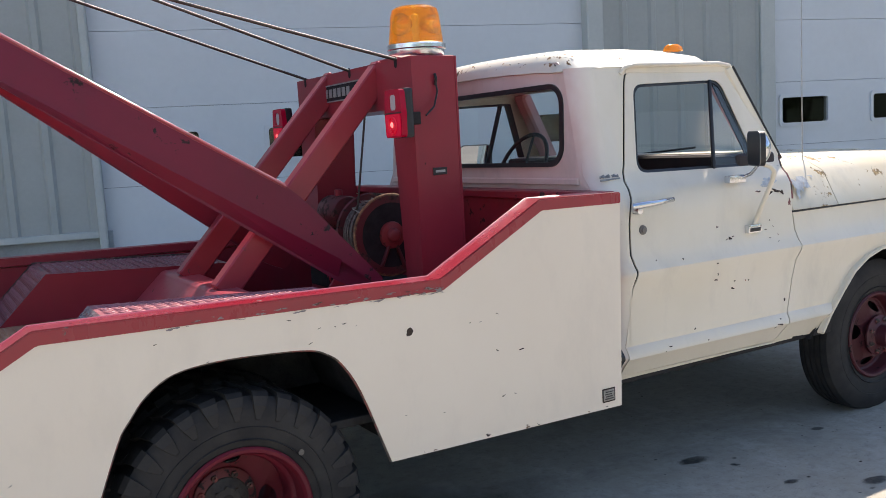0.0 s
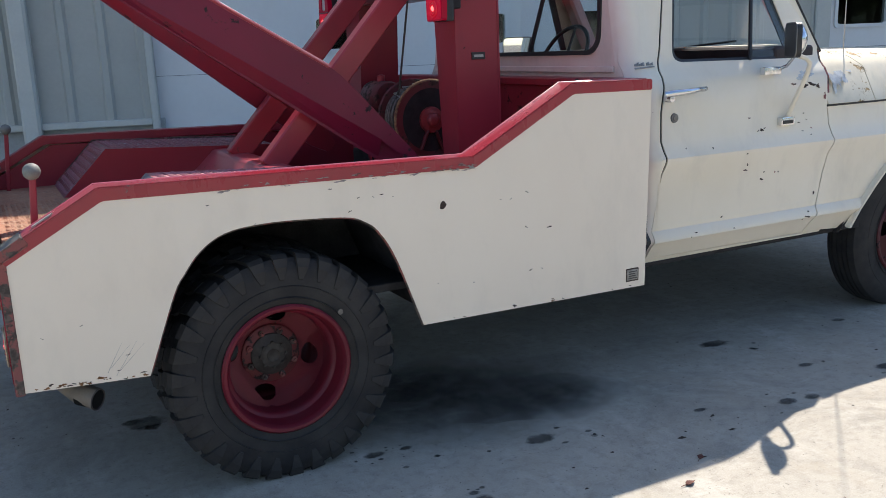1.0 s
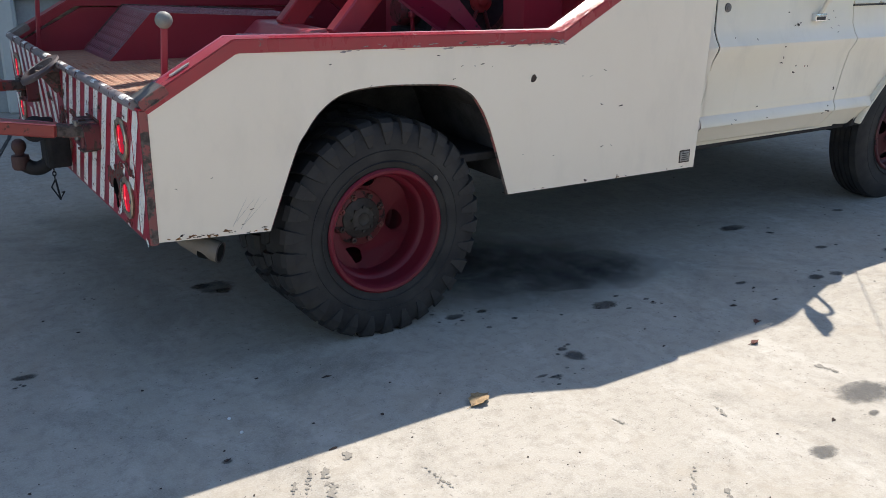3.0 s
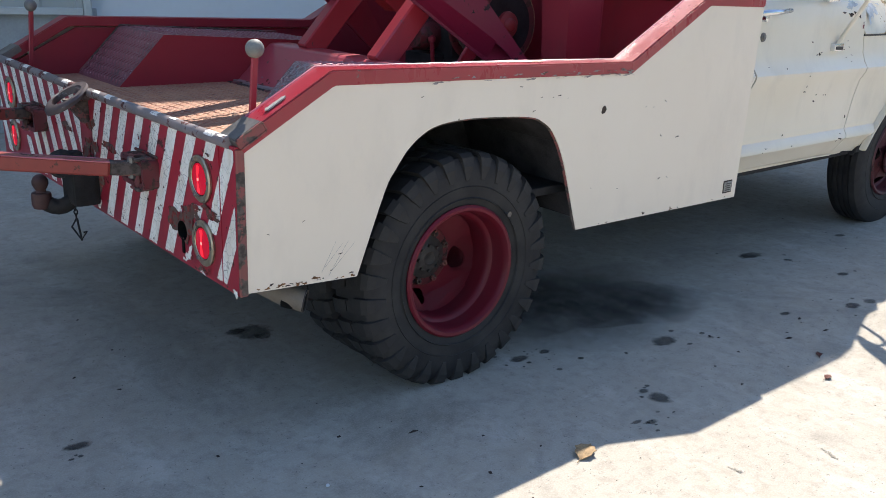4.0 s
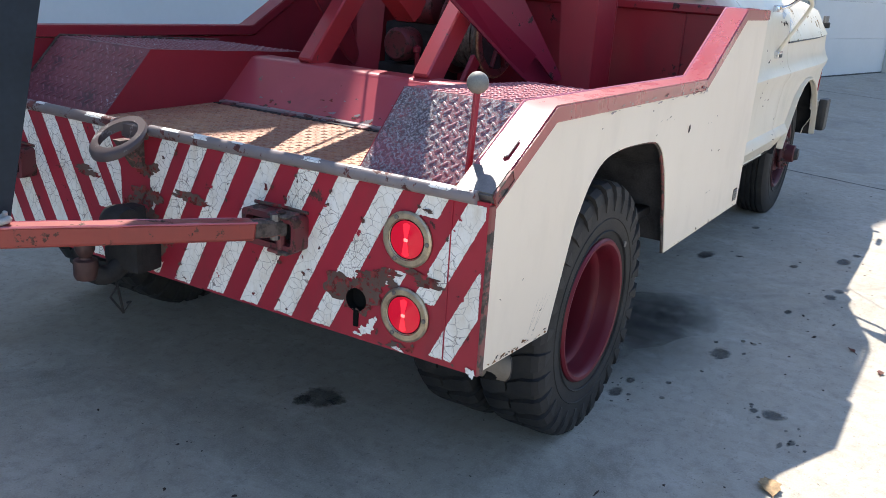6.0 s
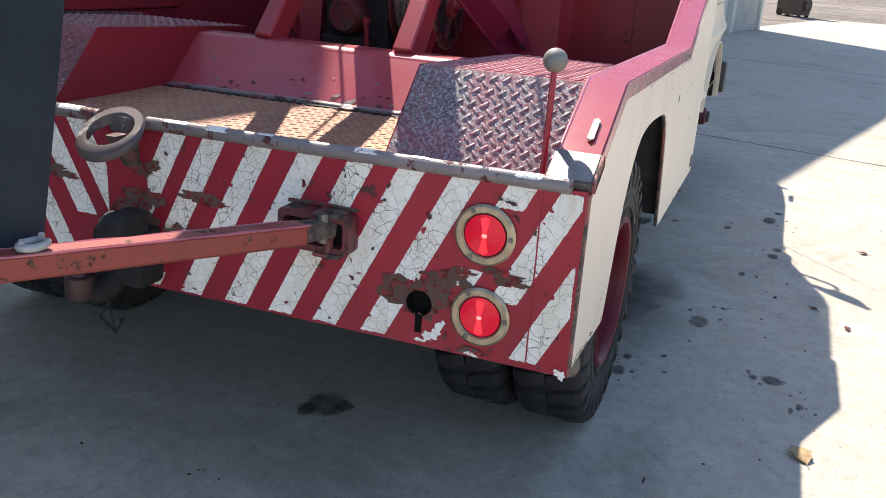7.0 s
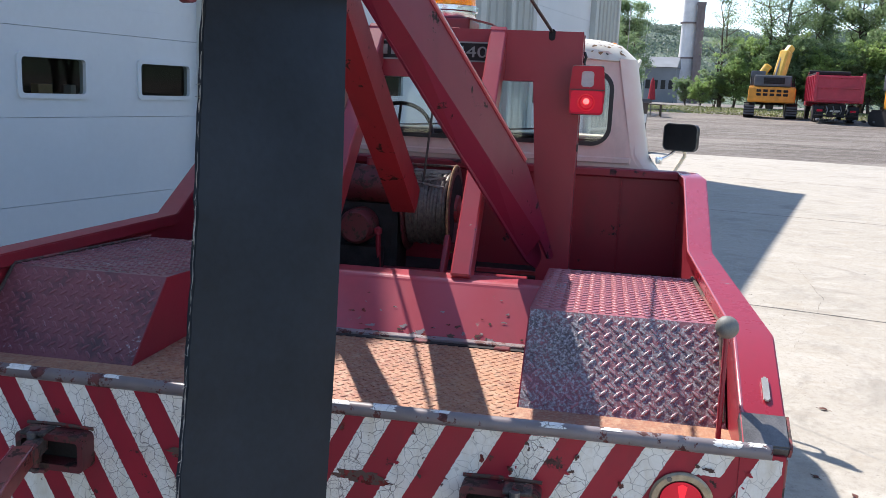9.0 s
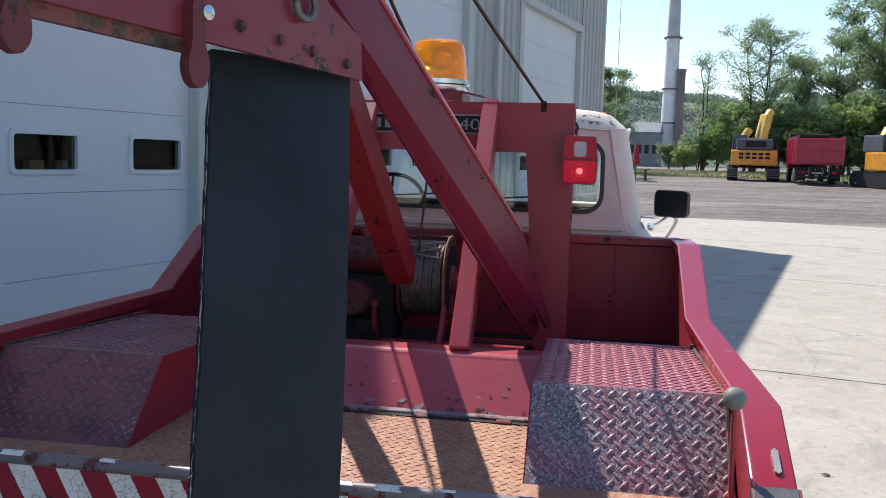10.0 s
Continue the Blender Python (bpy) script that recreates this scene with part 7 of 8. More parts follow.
def wheel(x, y, flip, front, name_label, simple_inner=False):
    """Outer face at y (right side) or its mirror; the axis runs across the truck."""
    R, RIM = 0.407, 0.217
    yy = 2 * YC - y if flip else y
    m = pose(x, yy, R - 0.014, -90 if flip else 90, 0, 0)
    m = m @ pose(0, 0, -0.1)
    w = part("wheel", road_tyre(R, 0.20, m, RIM) if front else tyre_mesh(R, 0.20, 30, m, RIM), TYRE, truck, name_label, 40)
    for k in range(0 if front else LUGS):
        for side in (-1, 1):
            o = put_under(new("tread_lug", LUG_MESH[side]), w)
            o.matrix_basis = m @ pose(0, 0, 0, 0, 0, 360 * (k + (0.5 if side > 0 else 0)) / LUGS)
    rim = [(RIM + 0.012, 0.084), (RIM + 0.013, 0.092), (RIM + 0.006, 0.099), (RIM - 0.004, 0.097), (RIM - 0.011, 0.088), (RIM - 0.014, 0.070), (RIM - 0.016, 0.040), (RIM - 0.020, 0.030), (RIM - 0.028, 0.026), (RIM - 0.034, 0.018), (RIM - 0.036, 0.004), (RIM - 0.036, -0.05), (RIM - 0.034, -0.08), (RIM + 0.01, -0.095)]
    part("rim", lathe(rim, m, 64), RIM_SHADED if front else RIM_RED, w, "dark red steel rim", 35)
    if simple_inner:
        return
    if front:
        prof = lambda d: 0.10 - 0.00 if d < 0.10 else (0.10 - (d - 0.10) * 0.9 if d < 0.185 else 0.023)
        hub_z = 0.10
    else:
        prof = lambda d: -0.118 if d < 0.115 else (-0.118 - (d - 0.115) * 0.1 if d < 0.15 else -0.1215 + (d - 0.15) * 2.0)
        hub_z = -0.118
    if front:
        part("brake_drum", lathe([(0, 0.0), (0.175, 0.0), (0.178, -0.01), (0.178, -0.09)], m, 40), DARK, w, "", 40)
    ovals = [oval(0.144, radians(-12 + 90 * k), 0.026, 0.040) for k in range(4)]
    disc = sheet([(0.19 * math.cos(2 * math.pi * k / 60), 0.19 * math.sin(2 * math.pi * k / 60)) for k in range(60)], lambda u, v: (u, v, 0), 0.0, ovals)
    bmesh.ops.subdivide_edges(disc, edges=disc.edges[:], cuts=2, use_grid_fill=True)
    for v_ in disc.verts:
        v_.co.z = prof(math.hypot(v_.co.x, v_.co.y))
    bmesh.ops.solidify(disc, geom=disc.faces[:], thickness=0.006)
    part("disc", moved(disc, m), RIM_SHADED if front else RIM_RED, w, "", 50)
    hub_prof = [(0.106, hub_z), (0.107, hub_z + 0.010), (0.100, hub_z + 0.015), (0.066, hub_z + 0.018), (0.058, hub_z + 0.024), (0.054, hub_z + (0.028 if not front else 0.075)), (0.03, hub_z + (0.030 if not front else 0.085)), (0, hub_z + (0.030 if not front else 0.085))]
    part("hub", lathe(hub_prof, m, 40), RIM_SHADED if front else HUB_RED, w, "rust-red hub", 35)
    part("axle_cap", lathe([(0.050, hub_z + 0.027), (0.044, hub_z + 0.036), (0.024, hub_z + 0.040), (0.020, hub_z + 0.037), (0, hub_z + 0.036)] if not front else [(0.04, hub_z + 0.08), (0.035, hub_z + 0.10), (0, hub_z + 0.105)], m, 30), GREASE, w, "", 40)
    if not front:
        part("cap_ring", lathe([(0.078, hub_z + 0.017), (0.076, hub_z + 0.022), (0.054, hub_z + 0.032), (0.044, hub_z + 0.037), (0.038, hub_z + 0.035)], m, 30), GREASE, w, "", 30)
        for k in range(8):
            a = radians(45 * k)
            part("cap_bolt", lathe([(0, 0.008), (0.006, 0.008), (0.0065, 0)], m @ pose(0.046 * math.cos(a), 0.046 * math.sin(a), hub_z + 0.034), 6), GREASE, w)
    for k in range(8):
        a = radians(22 + 45 * k)
        q = m @ pose(0.088 * math.cos(a), 0.088 * math.sin(a), hub_z + 0.017)
        part("lug_nut", lathe([(0, 0.020), (0.005, 0.020), (0.005, 0.012), (0.0115, 0.012), (0.012, 0)], q, 6), POST, w)

wheel(0.837, 0.041, False, False, "dual rear wheel with a chunky mud tyre")
wheel(0.837, 0.275, False, False, "inner rear wheel with a chunky mud tyre", True)
wheel(0.837, 0.041, True, False, "dual rear wheel with a chunky mud tyre")
wheel(0.837, 0.275, True, False, "inner rear wheel with a chunky mud tyre", True)
wheel(4.33, 0.19, False, True, "front wheel with a plain black tyre and dark red rim")
wheel(4.33, 0.19, True, True, "front wheel with a plain black tyre and dark red rim")
part("tyre_tag", lathe([(0, 0.004), (0.010, 0.004), (0.011, 0.0)], pose(1.036, 0.0435, 0.566, 90, 0, 0), 12), STEEL, truck)
part("rear_axle", rod([(0.83, 0.275, 0.398), (0.83, 1.965, 0.398)], 0.06, 14), DARK, truck, "", 50)
part("differential", lathe([(0.17 * math.sin(math.pi * k / 10) if 0 < k < 10 else 0, -0.17 * math.cos(math.pi * k / 10)) for k in range(11)], pose(0.83, YC, 0.40), 18), DARK, truck, "", 60)
part("front_axle", rod([(4.28, 0.3, 0.38), (4.28, 1.94, 0.38)], 0.05, 12), DARK, truck, "", 50)
part("drive_shaft", rod([(1.0, YC, 0.42), (3.2, YC, 0.55)], 0.04, 12), DARK, truck, "", 50)
part("fuel_tank", box(1.5, 2.3, 1.62, 2.0, 0.42, 0.62, 0.03, None, 2), DARK, truck)
both("leaf_spring", lambda: rod(arc((0.25, 0.62, 0.55), (1.45, 0.62, 0.55), (0, 0, -0.14), 10), 0.03, 6), DARK, truck)
both("shackle", lambda: beam((1.42, 0.62, 0.48), (1.36, 0.62, 0.62), 0.04, 0.05, 0.004), DARK, truck)

# ---------------------------------------------------------------- cab
SIDE = [(0.44, 0.16), (0.50, 0.150), (0.535, 0.130), (0.570, 0.114), (0.598, 0.092), (0.612, 0.093), (0.645, 0.119), (0.80, 0.117), (0.89, 0.108), (0.935, 0.088), (0.955, 0.086), (0.985, 0.104), (1.03, 0.120), (1.15, 0.126), (1.25, 0.138), (1.29, 0.162), (1.322, 0.196), (1.36, 0.216), (1.80, 0.300), (1.9, 0.322)]
CUTS = [z for z, _ in SIDE[1:-1]]


def side_y(z):
    for (z0, y0), (z1, y1) in zip(SIDE, SIDE[1:]):
        if z <= z1:
            return y0 + (y1 - y0) * (z - z0) / (z1 - z0)
    return SIDE[-1][1]


def on_side(x, z):
    """Body side at (x, z): it draws in slightly towards the nose."""
    return Vector((x, side_y(z) + (0.0 if x < 4.4 else 0.10 * (x - 4.4) ** 2), z))


def loft(rows, thick=0.0):
    b = bmesh.new()
    vs = [[b.verts.new(p) for p in row] for row in rows]
    for a, c in zip(vs, vs[1:]):
        for k in range(len(a) - 1):
            b.faces.new((a[k], a[k + 1], c[k + 1], c[k]))
    if thick:
        thicken(b, thick)
    return b


SEAM = [(2.470, 0.525), (2.480, 0.58), (2.508, 0.75), (2.538, 0.92), (2.545, 0.965), (2.538, 1.02), (2.542, 1.15), (2.585, 1.32), (2.612, 1.40), (2.681, 1.72), (2.696, 1.765), (2.736, 1.79)]
WINDOW = smooth_corners([(2.680, 1.350), (3.441, 1.340), (3.271, 1.740), (2.738, 1.725)], [0.06, 0.03, 0.05, 0.05])
FRONT = [(3.331, 1.79), (3.585, 1.372), (3.570, 1.30), (3.562, 1.10), (3.580, 0.958), (3.560, 0.88), (3.512, 0.65), (3.492, 0.605), (3.480, 0.57), (3.448, 0.522)]
door_line = [(x + 0.0105, z) for x, z in SEAM] + FRONT

cab = part("cab", loft([[Vector((2.44 + 0.085 * (1 - math.sin(a)), side_y(z) + 0.085 * (1 - math.cos(a)), z)) for a in [math.pi / 2 * k / 5 for k in range(6)]] for z in [0.52] + CUTS[1:-1] + [1.5, 1.65, 1.80]], 0.004), CORNER_PAINT, truck, "rounded cream-white pickup cab with faded paint", 50)
part("cab_corner", moved(loft([[Vector((2.44 + 0.085 * (1 - math.sin(a)), side_y(z) + 0.085 * (1 - math.cos(a)), z)) for a in [math.pi / 2 * k / 5 for k in range(6)]] for z in [0.52] + CUTS[1:-1] + [1.5, 1.65, 1.80]], 0.004), MIRRORED), CORNER_PAINT, cab, "", 50)
quarter = [(2.524, 0.52)] + SEAM[3:] + [(2.736, 1.80), (2.524, 1.80)]
both("cab_quarter", lambda: sheet(quarter, on_side, 0.004, (), (), CUTS), CAB_PAINT, cab, "", 35)
doors = both("door", lambda: sheet(door_line, on_side, 0.005, [WINDOW], (), CUTS), CAB_PAINT, truck, "cream-white cab door with rust chips and chrome handle", 35)
both("door_gap", lambda: sheet([(x - 0.02, z) for x, z in SEAM] + [(x + 0.03, z) for x, z in reversed(SEAM)], lambda u, v: on_side(u, v) + Vector((0, 0.012, 0)), 0.002, (), (), CUTS), BLACK, cab)
both("front_gap", lambda: sheet([(x - 0.02, z) for x, z in FRONT[1:]] + [(x + 0.03, z) for x, z in reversed(FRONT[1:])], lambda u, v: on_side(u, v) + Vector((0, 0.014, 0)), 0.002, (), (), CUTS), POST, cab)
both("rocker", lambda: sheet([(2.46, 0.50), (3.60, 0.497), (3.60, 0.53), (2.46, 0.535)], lambda u, v: on_side(u, v) + Vector((0, 0.010, 0)), 0.004), CAB_PAINT, cab)
both("rocker_lip", lambda: rod([(2.46, 0.148, 0.521), (3.46, 0.148, 0.505)], 0.005, 6), CAB_PAINT, cab)
both("floor_edge", lambda: box(2.46, 3.9, 0.16, 0.24, 0.48, 0.53, 0.005), DARK, cab)

BACKX = 2.44
back = [(0.17, 0.55), (WIDE - 0.17, 0.55), (WIDE - 0.20, 1.25), (WIDE - 0.28, 1.36), (WIDE - 0.33, 1.66), (WIDE - 0.375, 1.79), (WIDE - 0.44, 1.835), (0.44, 1.835), (0.375, 1.79), (0.33, 1.66), (0.28, 1.36), (0.20, 1.25)]
RW = rounded(0.404, WIDE - 0.404, 1.397, 1.744, 0.088, 7)
part("back_wall", sheet(back, lambda u, v: (BACKX + 0.03 * max(0, (v - 1.30)), u, v), 0.012, [RW]), CAB_BACK, cab, "faded pinkish white cab back")
gask = part("rear_window", sheet(rounded(0.400, WIDE - 0.400, 1.393, 1.748, 0.092, 7), lambda u, v: (BACKX - 0.010 + 0.03 * (v - 1.30), u, v), 0.024, [rounded(0.420, WIDE - 0.420, 1.413, 1.728, 0.074, 7)]), BLACK, truck, "rear window with black rubber seal", 40)
gl = part("pane", sheet(rounded(0.417, WIDE - 0.417, 1.410, 1.731, 0.074, 7), lambda u, v: (BACKX + 0.004 + 0.03 * (v - 1.30), u, v)), GLASS, gask)
gl.visible_shadow = False
part("cab_ridge", box(BACKX - 0.012, BACKX + 0.003, 0.30, WIDE - 0.30, 1.315, 1.345, 0.005), CAB_BACK, cab)

roof_rows = []
for x, drop, inset in ((2.442, 0.10, 0.075), (2.452, 0.066, 0.045), (2.475, 0.036, 0.018), (2.52, 0.014, 0.002), (2.60, 0.004, 0.0), (2.85, 0.0, 0.0), (3.10, 0.006, 0.0), (3.22, 0.022, 0.0), (3.29, 0.05, 0.01), (3.315, 0.082, 0.03)):
    row = []
    for f in [k / 20 for k in range(21)]:
        y = 0.296 + inset + (WIDE - 0.592 - 2 * inset) * f
        e = abs(2 * f - 1)
        z = 1.918 - 0.034 * e ** 2 - 0.082 * e ** 14 - drop * (1 - 0.35 * e ** 8)
        row.append(Vector((x, y, max(z, 1.792))))
    roof_rows.append(row)
part("roof", loft(roof_rows, 0.01), ROOF_PAINT, cab, "white cab roof with rust along its rear edge", 50)
both("drip_rail", lambda: rod([(2.676, 0.296, 1.770), (2.696, 0.290, 1.795), (2.746, 0.285, 1.806), (3.266, 0.285, 1.812), (3.345, 0.292, 1.802)], 0.010, 8), CAB_PAINT, cab, "", 60)
both("roof_rail", lambda: box(2.70, 3.345, 0.292, 0.314, 1.770, 1.806, 0.006), CAB_PAINT, cab)
both("pillar", lambda: beam((3.331, 0.310, 1.80), (3.597, 0.254, 1.362), 0.055, 0.05, 0.012), CAB_PAINT, cab)
both("inner_pillar", lambda: beam((3.318, 0.366, 1.79), (3.560, 0.315, 1.385), 0.085, 0.085, 0.014), PINK_TRIM, cab)
both("pillar_seal", lambda: rod([(3.361, 0.292, 1.80), (3.625, 0.238, 1.362)], 0.011, 6), BLACK, cab)
ws = part("windscreen", loft([[Vector((3.345, 0.32 + 1.60 * k / 8, 1.80)) for k in range(9)], [Vector((3.58 + 0.05 * math.sin(math.pi * k / 8), 0.255 + 1.73 * k / 8, 1.372)) for k in range(9)]]), GLASS, truck, "clear windscreen", 60)
ws.visible_shadow = False
part("visor_bar", box(3.29, 3.34, 0.31, WIDE - 0.31, 1.785, 1.82, 0.012, None, 2), CAB_PAINT, cab)
for k in range(2):
    y = 0.75 + 0.62 * k
    part("wiper", rod([(3.605, y, 1.425), (3.592, y + 0.36, 1.400)], 0.006, 6), BLACK, ws)

for i, dr in enumerate(doors):
    f = (lambda b: moved(b, MIRRORED)) if i else (lambda b: b)
    inset = Vector((0, 0.004, 0))
    seal = part("window_seal", f(sheet(WINDOW, lambda u, v: on_side(u, v) + Vector((0, 0.006, 0)), 0.008, [[(3.031 + (u - 3.031) * 0.955, 1.535 + (v - 1.535) * 0.94) for u, v in WINDOW]], (), CUTS)), BLACK, dr)
    g = part("pane", f(sheet([(3.146, 1.343), (3.441, 1.340), (3.271, 1.740), (3.211, 1.738)], lambda u, v: on_side(u, v) + Vector((0, 0.010, 0)))), GLASS, dr)
    g.visible_shadow = False
    part("vent_frame", f(sheet([(3.395, 1.345), (3.441, 1.342), (3.275, 1.738), (3.229, 1.738)], lambda u, v: on_side(u, v) + Vector((0, 0.012, 0)), 0.008)), BLACK, dr)
    part("vent_bar", f(beam(on_side(3.139, 1.340) + inset, on_side(3.211, 1.738) + inset, 0.016, 0.026, 0.004)), BLACK, dr)
    part("handle", f(rod([(2.56, 0.110, 1.222), (2.575, 0.088, 1.228), (2.66, 0.082, 1.232), (2.76, 0.090, 1.238), (2.772, 0.104, 1.238)], [0.016, 0.015, 0.012, 0.010, 0.008], 10)), CHROME, dr, "chrome pull handle", 60)
    part("push_button", f(lathe([(0, 0.03), (0.014, 0.028), (0.018, 0.0)], pose(2.575, 0.118, 1.205, 90, 0, 0), 14)), CHROME, dr, "", 50)
    part("lock", f(lathe([(0, 0.010), (0.010, 0.010), (0.012, 0.006), (0.019, 0.006), (0.021, 0.0)], pose(2.618, 0.1255, 1.121, 90, 0, 0), 18)), STEEL, dr, "", 40)
    part("door_lining", f(sheet([(2.60, 0.60), (3.46, 0.60), (3.50, 1.31), (2.60, 1.31)], lambda u, v: (u, 0.205, v), 0.01)), LINER, dr)
    TURNM = Matrix.Translation((3.205, 0.013, 0)) @ pose(0, 0, 0, 0, 0, -36) @ Matrix.Translation((-3.215, -0.013, 0))
    mir = part("wing_mirror", f(moved(sheet(rounded(-0.094, 0.116, 1.350, 1.498, 0.032, 6), lambda u, v: (3.190, u, v), 0.022), TURNM)), BLACK, truck, "black door mirror with chrome back on a bent arm", 50)
    part("mirror_shell", f(lathe([(0.078 * math.cos(math.pi / 2 * k / 8) if k < 8 else 0, 0.040 * math.sin(math.pi / 2 * k / 8)) for k in range(9)], TURNM @ pose(3.215, 0.013, 1.425, 0, 90, 0) @ Matrix.Diagonal((0.9, 1.2, 1, 1)), 28)), CHROME, mir, "", 60)
    part("mirror_rim", f(moved(sheet(rounded(-0.0945, 0.1165, 1.3495, 1.4985, 0.032, 6), lambda u, v: (3.1880, u, v), 0.004, [rounded(-0.089, 0.111, 1.355, 1.493, 0.027, 6)]), TURNM)), STEEL, mir)
    # right face is plain black: its dark reflection is put into the colour
    part("mirror_face", f(moved(sheet(rounded(-0.088, 0.110, 1.356, 1.492, 0.026, 6), lambda u, v: (3.1885, u, v)), TURNM)), MIRROR if i else BLACK, mir)
    part("mirror_arm", f(rod([(3.288, 0.118, 1.07), (3.286, 0.094, 1.12), (3.276, 0.006, 1.280), (3.264, -0.014, 1.322), (3.244, -0.012, 1.343), (3.215, 0.008, 1.356)], 0.0105, 10)), CAB_PAINT, mir, "", 60)
    part("upper_arm", f(rod([(3.215, 0.125, 1.294), (3.235, 0.085, 1.312), (3.225, 0.045, 1.345), (3.205, 0.025, 1.372)], 0.008, 8)), CHROME, mir, "", 60)
    part("upper_mount", f(box(3.13, 3.235, 0.112, 0.145, 1.276, 1.310, 0.008, None, 2)), CHROME, mir, "", 40)
    # black strip on the face stands for the shade of a recess
    part("mount_recess", f(box(3.242, 3.308, 0.0955, 0.099, 1.052, 1.068, 0.001)), BLACK, mir)
    part("lower_mount", f(box(3.232, 3.318, 0.098, 0.128, 1.045, 1.082, 0.006, None, 2)), CHROME, mir, "", 40)
badge = part("side_badge", sheet([(2.466, 1.331), (2.572, 1.336), (2.572, 1.341), (2.466, 1.336)], lambda u, v: on_side(u, v) - Vector((0, 0.004, 0)), 0.004), PLATE_GREY, cab, "small worn chrome badge strip")
for k in range(11):
    if k != 6:
        u0, h = 2.468 + 0.0094 * k, 0.007 + 0.003 * ((k * 7) % 3)
        part("raised_bar", sheet([(u0, 1.344), (u0 + 0.0065, 1.3443), (u0 + 0.0075, 1.3443 + h), (u0 + 0.001, 1.344 + h)], lambda u, v: on_side(u, v) - Vector((0, 0.004, 0)), 0.004), PLATE_GREY, badge)

DCHIPS = [(3.054, 1.091, 5, 1), (3.132, 1.033, 8, 1), (2.82, 0.979, 4, 1), (3.015, 0.938, 4, 1), (3.03, 0.861, 9, 0.5), (3.149, 0.841, 4, 1), (3.138, 0.809, 8, 0.7), (3.242, 0.834, 4, 1), (3.22, 0.835, 4, 1), (2.902, 0.662, 7, 0.5), (2.731, 0.616, 6, 0.5),
          (2.956, 0.608, 4, 1), (3.432, 0.602, 14, 0.35), (3.40, 0.592, 7, 0.4), (3.445, 0.625, 4, 1), (3.493, 0.708, 7, 1), (3.34, 1.225, 9, 0.5), (3.41, 1.215, 16, 0.45), (3.46, 1.22, 14, 0.5), (3.50, 1.21, 9, 0.8), (3.545, 1.16, 6, 2),
          (3.40, 1.09, 5, 0.5), (3.37, 1.05, 6, 0.5), (3.42, 1.06, 5, 0.4), (3.45, 1.02, 6, 0.4), (3.39, 1.01, 6, 0.35), (3.44, 0.99, 5, 0.4), (3.11, 1.03, 5, 0.6), (3.15, 1.04, 5, 0.7), (3.04, 0.885, 4, 1.4), (2.70, 0.60, 3, 1), (2.67, 0.99, 3, 1)]
for i, (x, z, s, sq) in enumerate(DCHIPS):
    part("paint_chip", sheet(blob(x, z, s * (0.0015 if x > 3.3 and z > 1.15 else 0.00115), 400 + i, 14, 0.6, sq * 0.8, 0.3 * math.sin(i)), lambda u, v: on_side(u, v) - Vector((0, 0.0016, 0))), CHIP if i % 4 else POST, doors[0])
part("paint_chip", sheet(ragged(3.42, 1.262, 0.045, 470, 0.42), lambda u, v: on_side(u, v) - Vector((0, 0.0012, 0)), 0, (), (), CUTS), GREY_PATCH, doors[0], "small grey patch on the door")

ROOF_LINE = ((2.442, 0.10, 0.075), (2.452, 0.066, 0.045), (2.475, 0.036, 0.018), (2.52, 0.014, 0.002), (2.60, 0.004, 0.0), (2.85, 0.0, 0.0))


def on_roof(x, y):
    """The roof's outer skin near its rear edge."""
    x = min(max(x, 2.4425), 2.8)
    for (x0, d0, i0), (x1, d1, i1) in zip(ROOF_LINE, ROOF_LINE[1:]):
        if x <= x1:
            f = (x - x0) / (x1 - x0)
            drop, inset = d0 + (d1 - d0) * f, i0 + (i1 - i0) * f
            break
    e = min(1.0, abs((y - YC) / (YC - 0.296 - inset)))
    return Vector((x - 0.002, y, max(1.918 - 0.034 * e ** 2 - 0.082 * e ** 14 - drop * (1 - 0.35 * e ** 8), 1.792) + 0.0035))


for k in range(60):
    rr = random.Random(600 + k)
    y = 0.37 + 1.5 * rr.random() ** 1.6
    x = 2.450 + 0.055 * rr.random() ** 1.5
    r = rr.uniform(0.002, 0.007) if k % 4 else rr.uniform(0.007, 0.013)
    shape = [(v, u) for u, v in ragged(y, x, r, 650 + k, rr.uniform(0.16, 0.34))]
    part("rust_spot", sheet(shape, on_roof, 0, (), (2.452, 2.462, 2.475, 2.49, 2.505)), (RUST_TAN, RUSTY, CHIP, RUST_TAN)[k % 4], cab)

# front wings, hood and nose
WARCH = [(3.735, 0.50), (3.80, 0.585), (3.90, 0.69), (3.99, 0.775), (4.10, 0.835), (4.22, 0.868), (4.36, 0.868), (4.50, 0.83), (4.62, 0.76), (4.72, 0.66), (4.78, 0.54), (4.80, 0.46)]
wing = [(x + 0.006, z) for x, z in reversed(FRONT[3:])] + [(3.558, 1.112), (5.06, 1.125), (5.10, 1.0), (5.08, 0.62), (5.0, 0.47)] + list(reversed(WARCH))
wings = both("front_wing", lambda: sheet(wing, on_side, 0.005, (), (4.5, 4.65, 4.8, 4.9, 5.0), CUTS), CAB_PAINT, truck, "cream-white front wing with a flared wheel arch", 35)
both("arch_flare", lambda: moved(ribbon([(x, z + 0.012) for x, z in WARCH], 0.088, 0.125, 0.014), Matrix.Identity(4)), CAB_PAINT, truck)
both("inner_wing", lambda: ribbon([(3.70, 0.48), (3.86, 0.72), (4.05, 0.90), (4.30, 0.95), (4.60, 0.88), (4.80, 0.64), (4.86, 0.46)], 0.13, 0.62, 0.01), DARK, truck)

